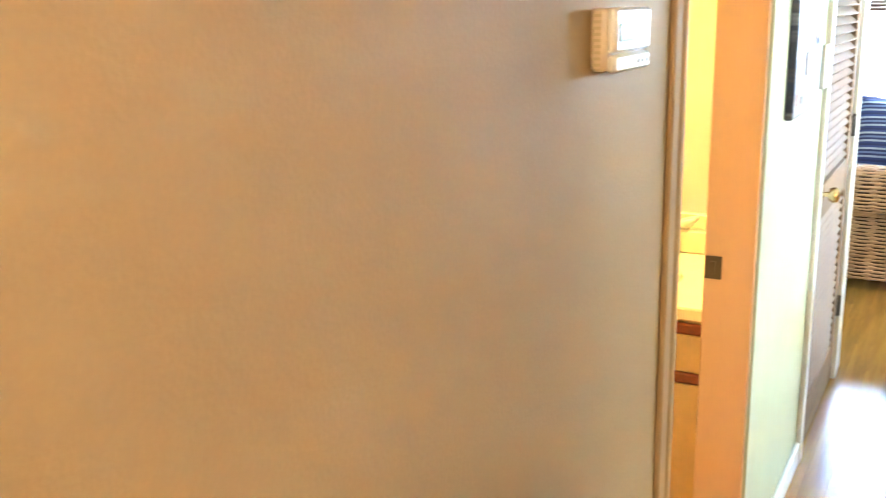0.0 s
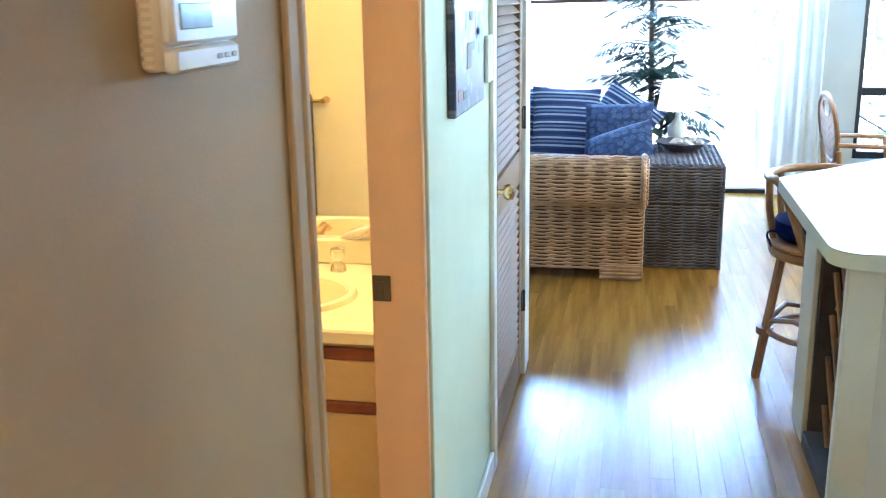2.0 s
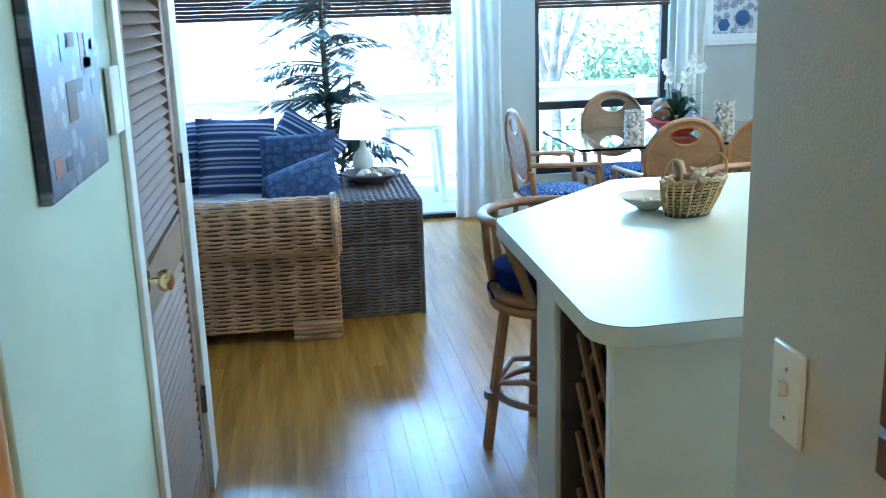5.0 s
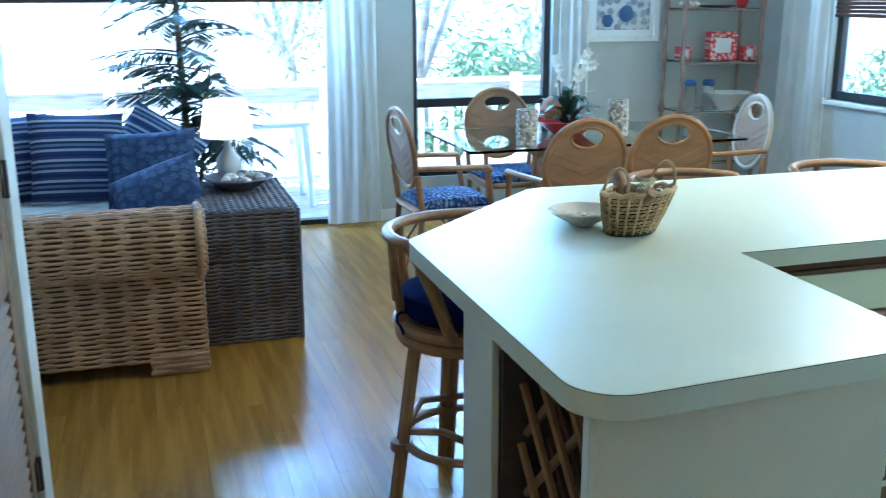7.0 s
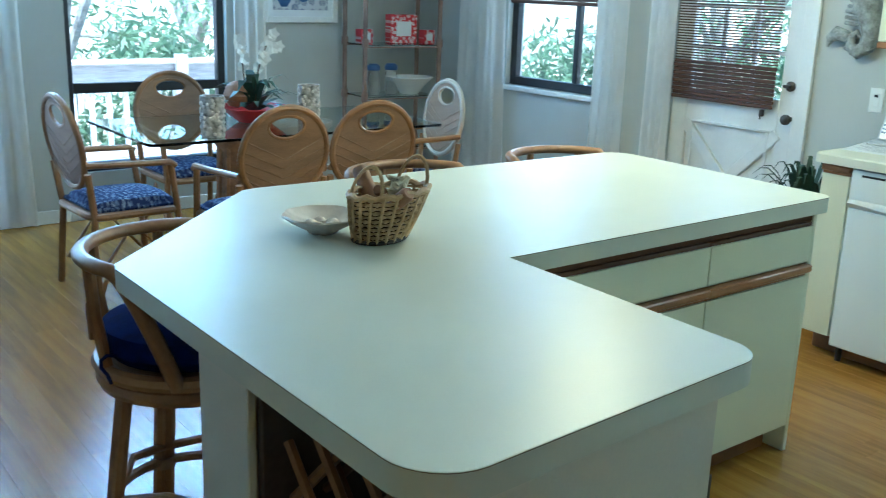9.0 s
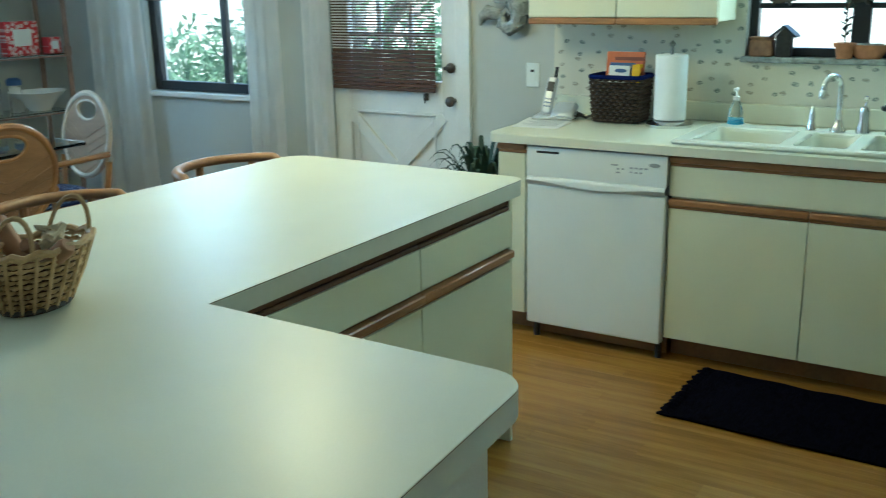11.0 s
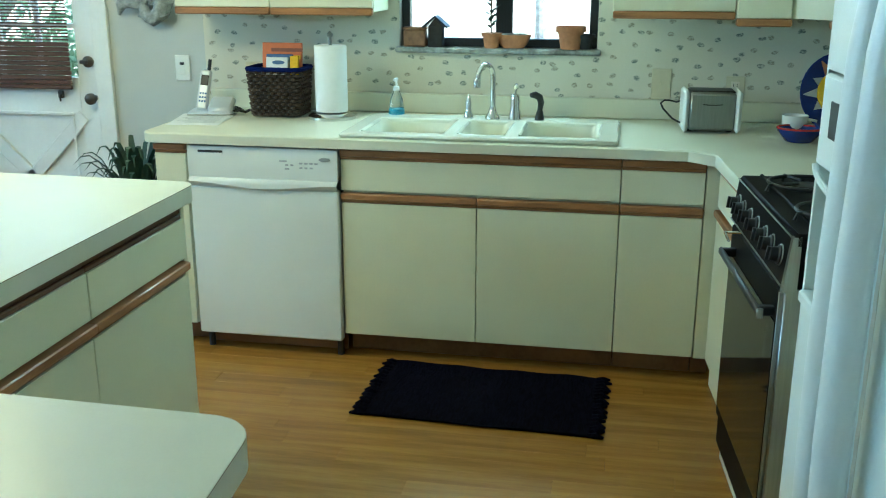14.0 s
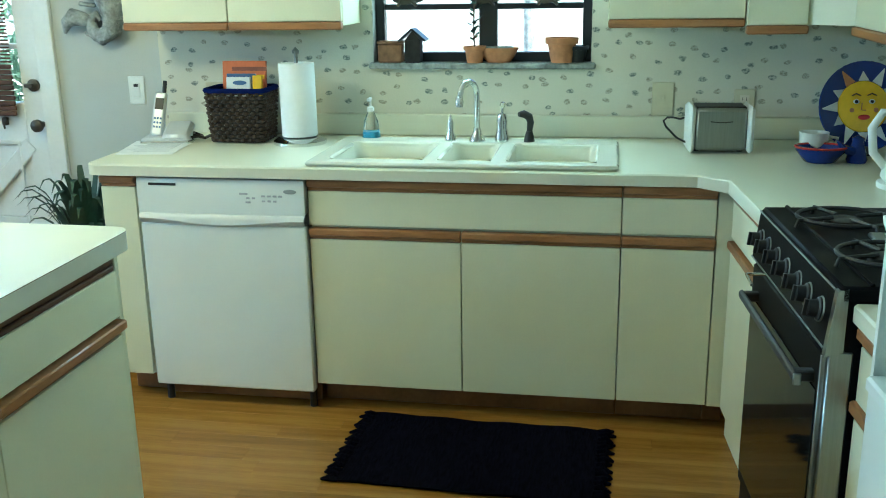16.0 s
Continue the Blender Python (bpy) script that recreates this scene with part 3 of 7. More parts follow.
for y in (5.555, 5.755):
    part("glazing_bar", Geo().box(4.44, 4.466, y - 0.011, y + 0.011, 1.0, 1.93), M_TRIM, door)
for z in (1.235, 1.46, 1.69):
    part("glazing_bar", Geo().box(4.438, 4.468, 5.36, 5.95, z - 0.011, z + 0.011), M_TRIM, door)
part("pane", Geo().box(4.452, 4.455, 5.36, 5.95, 1.0, 1.93, 0), M_GLASS, door).visible_shadow = False
g = Geo().tube([(4.43, 5.28, 0.91), (4.385, 5.28, 0.91)], 0.012).lathe([(0.0, 0), (0.018, 0.004), (0.027, 0.015), (0.026, 0.03), (0.012, 0.038), (0, 0.038)], m=pose(4.40, 5.28, 0.91, 0, -90, 0))
part("door_knob", g, M_BRONZE, door)
part("deadbolt", Geo().lathe([(0.0, 0), (0.026, 0.002), (0.026, 0.014), (0.01, 0.022), (0, 0.022)], m=pose(4.43, 5.30, 1.075, 0, -90, 0)).box(4.395, 4.412, 5.292, 5.33, 1.066, 1.084), M_BRONZE, door)
part("latch", Geo().box(4.412, 4.43, 5.44, 5.465, 0.905, 0.94).box(4.404, 4.413, 5.448, 5.456, 0.89, 0.925), M_BRONZE, door)
cas = Geo()
cas.box(4.388, 4.41, 5.17, 5.25, 0, 2.05).box(4.388, 4.41, 6.06, 6.14, 0, 2.05).box(4.388, 4.41, 5.17, 6.14, 2.052, 2.13).box(4.41, 4.43, 5.25, 5.262, 0, 2.05, 0.001)
setting("trim_door", cas, M_TRIM, "white door casing")

# bathroom opening: varnished jambs, casing, strike plate
jm = Geo().box(-0.478, -0.352, 2.535, 2.55, 0, 2.03).box(-0.478, -0.357, 1.80, 1.812, 0, 2.03).box(-0.478, -0.352, 1.815, 2.535, 2.012, 2.03)
jamb = setting("door_frame_bath", jm, M_JAMB, "orange varnished bathroom door jamb")
part("strike_plate", Geo().box(-0.475, -0.433, 2.5315, 2.536, 0.955, 1.015, 0.001).box(-0.462, -0.448, 2.528, 2.534, 0.968, 1.002, 0.001), M_BRONZE, jamb, "dark brown strike plate")
tr = Geo().box(-0.36, -0.344, 2.55, 2.615, 0, 2.09).box(-0.36, -0.344, 1.735, 2.615, 2.091, 2.15)
setting("trim_bath", tr, M_GREENWALL, "painted bathroom door casing")
setting("trim_bath_near", Geo().box(-0.36, -0.349, 1.735, 1.775, 0, 2.09, 0.003).box(-0.36, -0.345, 1.7752, 1.80, 0, 2.03, 0.006), M_TANWALL, "tan painted bathroom door casing")

# louvered closet door
cl = thing("closet_door", "closed pine louvered closet door with dark hinges", "door", (-0.372, 3.63, 0.012))
part("stile", Geo().box(-0.02, 0.016, 0, 0.085, 0, 2.0), M_LOUVER, cl)
part("stile", Geo().box(-0.02, 0.016, 0.735, 0.82, 0, 2.0), M_LOUVER, cl)
for z0, z1 in ((0, 0.17), (0.86, 0.99), (1.90, 2.0)):
    part("rail", Geo().box(-0.019, 0.015, 0.085, 0.735, z0, z1), M_LOUVER, cl)
slat = Geo().box(-0.021, 0.021, 0.083, 0.737, -0.0032, 0.0032, 0.002, pose(0, 0, 0, 0, 42, 0)).data("slat", M_LOUVER)
for z0, z1 in ((0.185, 0.855), (1.005, 1.895)):
    n = int((z1 - z0) / 0.032)
    for i in range(n):
        o = new("slat", slat)
        o.parent, o.location = cl, (-0.002, 0, z0 + (i + 0.5) * (z1 - z0) / n)
kn = part("knob", Geo().tube([(0.014, 0, 0), (0.055, 0, 0)], 0.009).lathe([(0, 0), (0.022, 0.004), (0.028, 0.018), (0.024, 0.034), (0.008, 0.04), (0, 0.04)], m=pose(0.04, 0, 0, 0, 90, 0)).lathe([(0.03, 0), (0.028, 0.006), (0.01, 0.008), (0, 0.008)], m=pose(0.014, 0, 0, 0, 90, 0)), M_BRASS, cl, "polished brass knob")
kn.location = (0, 0.045, 0.965)
for z in (0.29, 1.075, 1.83):
    part("hinge", Geo().box(0.014, 0.022, 0.80, 0.835, z, z + 0.085).tube([(0.024, 0.826, z - 0.004), (0.024, 0.826, z + 0.089)], 0.007), M_BRONZE, cl)
tr = Geo().box(-0.36, -0.342, 4.465, 4.54, 0, 2.09).box(-0.36, -0.344, 3.555, 3.617, 0, 2.09).box(-0.36, -0.344, 3.555, 4.54, 2.091, 2.15).box(-0.372, -0.345, 4.56, 4.645, 0, 2.44).box(-0.372, -0.358, 4.54, 4.56, 0, 2.44)
setting("trim_closet", tr, M_TRIM, "white painted closet casing")


# kitchen units along the sink wall
TOP = 0.905  # built height of the worktops
KZ = 0.981  # the kitchen run stands slightly lower
WT = TOP * KZ
ISLE = (TOP + 0.010) * KZ


def unit(name, x, y0, y1, rows, label, group, facing="west"):
    """A base unit: body, laminate fronts and oak pull strips. rows: (z0, z1, splits); the front lies in the plane x (facing west)."""
    u = thing(name, label, "cabinet", (x, y0, 0), group=group)
    u.scale.z = KZ
    w = y1 - y0
    part("body", Geo().box(0.02, 0.60, 0.001, w - 0.001, 0.10, TOP - 0.042), M_LAM, u)
    part("toe_kick", Geo().box(0.105, 0.13, 0.001, w - 0.001, 0.0, 0.10), M_TOE, u, "brown toe kick")
    for z0, z1, parts in rows:
        for a, c in parts:
            part("door" if z1 - z0 > 0.3 else "drawer_front", Geo().box(0.0, 0.019, a * w + 0.002, c * w - 0.002, z0, z1, 0.0015), M_LAM, u)
            s = Geo().box(0.004, 0.02, a * w + 0.001, c * w - 0.001, z1, z1 + 0.014).box(-0.012, 0.02, a * w + 0.001, c * w - 0.001, z1 + 0.0145, z1 + 0.040, 0.004)
            part("pull_strip", s, M_OAK, u, "oak finger-pull strip")
    return u


DR = (0.698, 0.818)
DO = (0.105, 0.648)
unit("end_cabinet", 3.735, 4.525, 4.655, [(0.105, 0.818, ((0, 1),))], "narrow cream laminate end cabinet with oak strip", "kitchen base cabinets")
unit("sink_cabinet", 3.735, 2.86, 3.905, [(*DR, ((0, 1),)), (*DO, ((0, 0.5), (0.5, 1)))], "cream laminate sink cabinet with oak pull strips", "kitchen base cabinets")
unit("drawer_cabinet", 3.735, 2.565, 2.86, [(*DR, ((0, 1),)), (*DO, ((0, 1),))], "cream laminate cabinet with one drawer and door", "kitchen base cabinets")
c = thing("corner_cabinet", "plain cream laminate corner filler of the base cabinets", "cabinet", (3.735, 2.52, 0))
c.scale.z = KZ
part("body", Geo().box(0.003, 0.60, -0.62, 0.043, 0.10, TOP - 0.042, 0.002), M_LAM, c)
part("toe_kick", Geo().box(0.105, 0.13, -0.02, 0.044, 0.0, 0.10), M_TOE, c, "brown toe kick")


SKEW = 4.5


def south(x, out=0.0, z=0.0):
    """A point of the south run's front line, which turns a little out of square."""
    a = radians(SKEW)
    d = x - 3.735
    return (3.735 + d * math.cos(a) - out * math.sin(a), 2.52 + d * math.sin(a) + out * math.cos(a), z)


def unit_s(name, x0, x1, rows, label, group):
    """A base unit on the south wall, its front facing north along the skewed run."""
    u = thing(name, label, "cabinet", south(x0), SKEW, group)
    u.scale.z = KZ
    w = x1 - x0
    part("body", Geo().box(0.001, w - 0.001, -0.62, -0.02, 0.10, TOP - 0.042), M_LAM, u)
    part("plinth", Geo().box(0.001, w - 0.001, -0.08, -0.02, 0, 0.10), M_LAM, u)
    for z0, z1, parts in rows:
        for a, c in parts:
            part("door" if z1 - z0 > 0.3 else "drawer_front", Geo().box(a * w + 0.002, c * w - 0.002, -0.019, 0.0, z0, z1, 0.0015), M_LAM, u)
            part("pull_strip", Geo().box(a * w + 0.001, c * w - 0.001, -0.02, 0.0, z1, z1 + 0.014).box(a * w + 0.001, c * w - 0.001, -0.02, 0.012, z1 + 0.0145, z1 + 0.04, 0.004), M_OAK, u, "oak finger-pull strip")
    return u


unit_s("filler_cabinet", 3.172, 3.73, [(*DR, ((0, 1),)), (*DO, ((0, 1),))], "cream laminate cabinet with drawer beside the range", "kitchen base cabinets")
unit_s("narrow_cabinet", 2.07, 2.506, [(*DR, ((0, 1),)), (0.42, 0.665, ((0, 1),)), (0.105, 0.37, ((0, 1),))], "narrow cream laminate drawer cabinet beside the range", "kitchen base cabinets")

# worktops
wt = thing("worktop", "cream laminate worktop with rounded corner over the base cabinets", "worktop", (0, 0, 0))
wt.scale.z = KZ
hx0, hx1, hy0, hy1 = 3.755, 4.225, 2.90, 3.88
main = [(3.235, 1.72), (4.40, 1.72), (4.40, hy0), (hx0, hy0), (hx0, hy1), (4.40, hy1)] + [(4.40, 4.69), (3.75, 4.69)] + arc(3.745, 4.645, 0.045, 90, 180, 5) + [(3.70, 2.635), (3.625, 2.55), (3.175, 2.507)]
part("slab", Geo().prism(main, TOP - 0.04, TOP, 0.005), M_TOP, wt)
part("slab_back", Geo().box(hx1, 4.40, hy0 + 0.0005, hy1 - 0.0005, TOP - 0.04, TOP - 0.0003, 0), M_TOP, wt)
part("slab_west", Geo().box(0.0, 0.436, -0.66, 0.022, TOP - 0.04, TOP, 0.005, pose(*south(2.07), 0, 0, SKEW)), M_TOP, wt)
part("backsplash", Geo().box(4.382, 4.4045, 1.72, 4.69, TOP, TOP + 0.086, 0.005), M_TOP, wt, "cream laminate upstand")
part("backsplash", Geo().box(2.12, 4.382, 1.70, 1.718, TOP, TOP + 0.086, 0.005), M_TOP, wt, "cream laminate upstand")

# sink with three bowls
sk = thing("kitchen_sink", "bone porcelain triple-bowl drop-in kitchen sink", "sink", (-0.045, 0, WT))
bowls = [(3.515, 3.845, 0.16), (3.285, 3.475, 0.10), (2.94, 3.245, 0.16)]
g = Geo()
ring = rounded(3.765, 4.29, 2.87, 3.91, 0.07)
g.add([(*p, 0.0) for p in ring] + [(*p, 0.012) for p in ring], [(i, (i + 1) % len(ring), len(ring) + (i + 1) % len(ring), len(ring) + i) for i in range(len(ring))])
xs0, xs1 = 3.82, 4.185
for y0, y1, d in bowls:
    lip = rounded(xs0, xs1, y0, y1, 0.05, 4)
    rings = [(lip, 0.018), (rounded(xs0 + 0.008, xs1 - 0.008, y0 + 0.008, y1 - 0.008, 0.045, 4), 0.004), (rounded(xs0 + 0.02, xs1 - 0.02, y0 + 0.02, y1 - 0.02, 0.05, 4), -d * 0.8), (rounded(xs0 + 0.05, xs1 - 0.05, y0 + 0.05, y1 - 0.05, 0.04, 4), -d)]
    n = len(lip)
    vs = [(*p, z) for r, z in rings for p in r]
    fs = [(k * n + i, k * n + (i + 1) % n, (k + 1) * n + (i + 1) % n, (k + 1) * n + i) for k in range(3) for i in range(n)] + [tuple(range(3 * n, 4 * n))]
    part("bowl", Geo().add(vs, fs), M_SINK, sk)
deck = Geo()
deck.prism(rounded(4.175, 4.29, 2.875, 3.905, 0.03), 0.001, 0.018, 0.006).box(3.765, 3.832, 2.875, 3.905, 0.001, 0.018, 0.008)
for y0, y1 in ((2.875, 2.952), (3.235, 3.295), (3.465, 3.525), (3.835, 3.905)):
    deck.box(3.79, 4.2, y0, y1, 0.001, 0.0175, 0.008)
part("rim", deck, M_SINK, sk)
for y0, y1, d in bowls:
    part("drain", Geo().lathe([(0.0, 0.0), (0.035, 0.001), (0.042, 0.004), (0.042, 0)], (4.0, (y0 + y1) / 2, -d + 0.001)), M_CHROME, sk)
fz = WT + 0.018
f = thing("faucet", "chrome gooseneck kitchen faucet at the sink", "faucet", (4.165, 3.385, fz), -28)
part("base", Geo().lathe([(0.03, 0), (0.03, 0.008), (0.018, 0.03), (0.013, 0.05), (0, 0.05)]), M_CHROME, f)
part("spout", Geo().tube([(0, 0, 0.03), (0, 0, 0.17)] + [(-0.045 + 0.045 * math.cos(radians(a)), 0.01 * (a / 180), 0.17 + 0.05 * math.sin(radians(a))) for a in range(15, 181, 15)] + [(-0.092, 0.012, 0.155)], 0.011, 10).lathe([(0.014, 0), (0.014, 0.03), (0.011, 0.034), (0, 0.034)], (-0.092, 0.012, 0.135)), M_CHROME, f)
f = thing("faucet_lever", "chrome single-lever tap beside the faucet", "faucet", (4.175, 3.295, fz))
part("body", Geo().lathe([(0.027, 0), (0.026, 0.02), (0.019, 0.05), (0.021, 0.075), (0.016, 0.10), (0, 0.105)]), M_CHROME, f)
part("lever", Geo().tube([(0, 0, 0.09), (0, -0.003, 0.122)], [0.006, 0.005]).lathe([(0, -0.013), (0.009, -0.009), (0.013, 0), (0.009, 0.009), (0, 0.013)], (0, -0.003, 0.132), n=14), M_CHROME, f)
f = thing("soap_dispenser", "slim chrome dispenser with pointed top at the sink", "dispenser", (4.175, 3.485, fz))
part("body", Geo().lathe([(0.02, 0), (0.019, 0.015), (0.011, 0.035), (0.013, 0.06), (0.005, 0.09), (0, 0.10)]), M_CHROME, f)
f = thing("spray_hose", "black pull-out sink sprayer in its holder", "sprayer", (4.175, 3.195, fz))
part("holder", Geo().lathe([(0.02, 0), (0.018, 0.014), (0.012, 0.038), (0, 0.038)]), M_BLACKPL, f)
part("head", Geo().tube([(0, 0, 0.035), (0, -0.004, 0.07), (-0.006, 0.002, 0.092), (-0.018, 0.02, 0.103), (-0.028, 0.036, 0.102)], [0.010, 0.013, 0.015, 0.014, 0.009], 10), M_BLACKPL, f)

# dishwasher
d = thing("dishwasher", "white built-in dishwasher with curved handle and control panel", "dishwasher", (3.739, 3.902, 0))
d.scale.z = 0.973
part("body", Geo().box(0.02, 0.60, 0.0, 0.61, 0.11, 0.86), M_GREYPL, d)
part("door_panel", Geo().box(-0.022, 0.018, 0.008, 0.606, 0.075, 0.70, 0.006), M_WHITE, d)
pan = Geo()
pan.sheet(lambda u, v: (-0.022 - 0.004 * math.sin(math.pi * v), 0.008 + 0.598 * u, 0.735 + 0.127 * v), 12, 6)
pan.box(-0.0215, 0.018, 0.008, 0.606, 0.74, 0.862, 0.004)
part("control_panel", pan, M_WHITE, d)
h = Geo()


def grip(u, v):
    """The bow of the handle: a lip that dips in the middle."""
    dip = -0.020 * math.sin(math.pi * u) ** 2
    prof = ((-0.022, 0.738, 0.0), (-0.030, 0.734, 0.15), (-0.037, 0.722, 1.0), (-0.030, 0.712, 0.9), (-0.018, 0.70, 0.4))
    k = min(3, int(v * 4))
    t = v * 4 - k
    p, q = prof[k], prof[k + 1]
    x, z, w = (p[n] + (q[n] - p[n]) * t for n in range(3))
    return (x, 0.010 + 0.594 * u, z + dip * w)


h.sheet(grip, 28, 8)
part("handle", h, mat("grey_white_handle", (0.62, 0.65, 0.64), 0.3, var=0.02, bump=0), d, "curved pale grey handle")
part("vent", Geo().box(-0.0265, -0.020, 0.462, 0.562, 0.838, 0.847, 0.001), M_BLACKPL, d)
part("badge", Geo().lathe([(0, 0), (0.022, 0.001), (0.023, 0.004), (0, 0.005)], m=pose(-0.026, 0.055, 0.825, 0, -90, 0) @ Matrix.Diagonal((0.35, 1, 1, 1)), n=16), M_GREYPL, d)
for k, (y, z, w) in enumerate(((0.22, 0.815, 0.03), (0.205, 0.80, 0.012), (0.185, 0.80, 0.012), (0.15, 0.808, 0.014), (0.13, 0.808, 0.014), (0.11, 0.808, 0.014), (0.09, 0.808, 0.014), (0.15, 0.79, 0.012), (0.13, 0.79, 0.012), (0.11, 0.79, 0.012), (0.205, 0.785, 0.018))):
    part("button", Geo().box(-0.0275, -0.024, y - w / 2, y + w / 2, z - 0.004, z + 0.003, 0.001), M_INK, d)
part("toe_panel", Geo().box(0.05, 0.06, 0.005, 0.605, 0.012, 0.112), M_TOE, d, "brown toe panel")
# thin dark box drawn as the shade between dishwasher and cabinet
part("side_gap", Geo().box(0.006, 0.03, -0.002, 0.005, 0.10, 0.86, 0.001), M_SHADOWGAP, d, "dark strip standing in for the shaded side gap")
for y in (0.03, 0.58):
    part("foot", Geo().tube([(0.03, y, 0.0), (0.03, y, 0.11)], 0.014), M_BLACKPL, d)

# island with peninsula
isl = thing("island", "L-shaped cream laminate island with wine rack and oak pulls", "kitchen island", (0, 0, 0))
isl.scale.z = KZ
outline = arc(0.758, 3.406, 0.10, 182, 272, 8) + arc(1.371, 3.42, 0.075, 272, 358, 8) + [(1.462, 4.068)] + arc(2.813, 4.128, 0.05, 270, 360, 5) + arc(2.88 - 0.10, 5.045 - 0.10, 0.10, 0, 90, 8) + [(1.30, 5.065), (1.25, 5.05), (0.668, 4.475), (0.658, 4.44)]
part("countertop", Geo().prism(outline, TOP + 0.0088, TOP + 0.010, 0.0008), M_TOP, isl, "wide cream laminate top")
part("countertop_edge", Geo().prism(outline, TOP - 0.040, TOP + 0.0072, 0.0), M_EDGE, isl, "grey-cream laminate edge band")
part("edge_seam", Geo().prism(outline, TOP + 0.0073, TOP + 0.0087, 0.0), M_SEAM, isl, "thin brown seam under the laminate")
part("end_panel", Geo().box(0.722, 1.375, 3.39, 3.415, 0.0, TOP - 0.04), M_ISLAND, isl, "cream painted end panel")
part("corner_post", Geo().box(0.722, 0.762, 3.4155, 3.445, 0, TOP - 0.04), M_TRIM, isl)
part("side_panel", Geo().box(0.732, 0.752, 3.965, 4.185, 0.0, TOP - 0.04).box(0.752, 1.38, 4.165, 4.185, 0, TOP - 0.04), M_ISLAND, isl, "painted side panel")
# back, side and bottom take the darkened lining as shade in the rack
part("rack_back", Geo().box(0.92, 0.94, 3.4155, 3.965, 0.0, TOP - 0.04), M_RACK, isl, "wine rack back, coloured dark for the shade inside")
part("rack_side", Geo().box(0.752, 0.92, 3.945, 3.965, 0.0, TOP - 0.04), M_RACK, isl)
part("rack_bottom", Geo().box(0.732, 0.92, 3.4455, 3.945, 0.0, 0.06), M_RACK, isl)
part("body", Geo().box(0.94, 1.36, 3.4155, 4.165, 0.10, TOP - 0.04).box(1.36, 2.80, 4.12, 4.66, 0.10, TOP - 0.04), M_LAM, isl)
part("back_panel", Geo().box(1.36, 2.82, 4.66, 4.68, 0, TOP - 0.04), M_ISLAND, isl, "painted back panel under the overhang")
part("toe_kick", Geo().box(1.40, 2.78, 4.17, 4.19, 0, 0.10), M_TOE, isl, "brown toe kick")
part("east_end", Geo().box(2.80, 2.82, 4.105, 4.66, 0.0, TOP - 0.04), M_LAM, isl)
lat = thing("wine_rack", "dark wooden lattice wine rack in the island side", "wine rack", (0.797, 3.70, 0.44))
for s, dx in ((1, 0.0), (-1, 0.018)):
    for k in range(-4, 5):
        c0 = k * 0.165
        pts = []
        for tt in np.linspace(-0.6, 0.6, 49):
            y, z = c0 + tt * 0.9, s * tt * 0.9
            if abs(y) < 0.245 and -0.385 < z < 0.405:
                pts.append((dx, y, z))
        if len(pts) > 3:
            part("slat", Geo().tube([pts[0], pts[-1]], 0.011, 6), M_RATTAN, lat)
            # rear copy of the slat, darker as if shaded deeper in the rack
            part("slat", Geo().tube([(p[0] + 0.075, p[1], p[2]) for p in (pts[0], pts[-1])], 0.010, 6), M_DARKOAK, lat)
split = [(1.40, 2.275), (2.275, 2.795)]
for a, c in split:
    part("drawer_front", Geo().box(a + 0.002, c - 0.002, 4.10, 4.12, *DR, 0.0015), M_LAM, isl)
    # upper strip: same oak, darkened in colour for the countertop's shadow
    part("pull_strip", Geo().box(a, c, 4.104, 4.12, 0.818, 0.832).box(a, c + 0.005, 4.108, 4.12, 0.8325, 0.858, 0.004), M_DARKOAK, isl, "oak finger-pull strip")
    part("pull_strip", Geo().box(a, c, 4.104, 4.12, 0.648, 0.662).box(a, c + 0.005, 4.086, 4.12, 0.6625, 0.688, 0.004), M_OAK, isl, "oak finger-pull strip")
    part("door", Geo().box(a + 0.002, c - 0.002, 4.10, 4.12, 0.105, 0.647, 0.0015), M_LAM, isl)
part("door", Geo().box(1.36, 1.38, 3.405, 4.07, 0.105, TOP - 0.06, 0.002), M_LAM, isl)
part("hook", Geo().tube([(1.38, 3.415, 0.66), (1.395, 3.405, 0.66), (1.395, 3.405, 0.60), (1.38, 3.41, 0.595)], 0.004), M_BRONZE, isl)


# wall cabinets
def upper(name, y0, y1, label, cuts):
    u = thing(name, label, "cabinet", (4.131, y0, 1.31), group="kitchen wall cabinets")
    w = y1 - y0
    part("body", Geo().box(0.02, 0.274, 0.0, w, 0.012, 0.80), M_LAM, u)
    for a, c in cuts:
        part("door", Geo().box(0.0, 0.019, a * w + 0.002, c * w - 0.002, 0.03, 0.80, 0.002), M_LAM, u)
        part("pull_strip", Geo().box(-0.006, 0.025, a * w + 0.001, c * w - 0.001, 0.0, 0.0285, 0.005), M_OAK, u, "oak finger-pull strip")
    return u


upper("wall_cabinet", 3.87, 4.715, "white laminate wall cabinet with oak bottom strip", ((0, 0.51), (0.51, 1)))
upper("wall_cabinet", 2.47, 2.925, "white laminate wall cabinet with oak bottom strip", ((0, 1),))
uc = thing("corner_wall_cabinet", "white laminate diagonal corner wall cabinet", "cabinet", (4.131, 2.47, 1.287), group="kitchen wall cabinets")
part("body", Geo().prism([(0.0, -0.002), (0.0, -0.20), (-0.12, -0.34), (-1.0, -0.34), (-1.0, -0.765), (0.27, -0.765), (0.27, -0.002)][::-1], 0.03, 0.82), M_LAM, uc)
part("door", Geo().box(-0.02, -0.001, -0.195, -0.004, 0.03, 0.82, 0.002), M_LAM, uc)
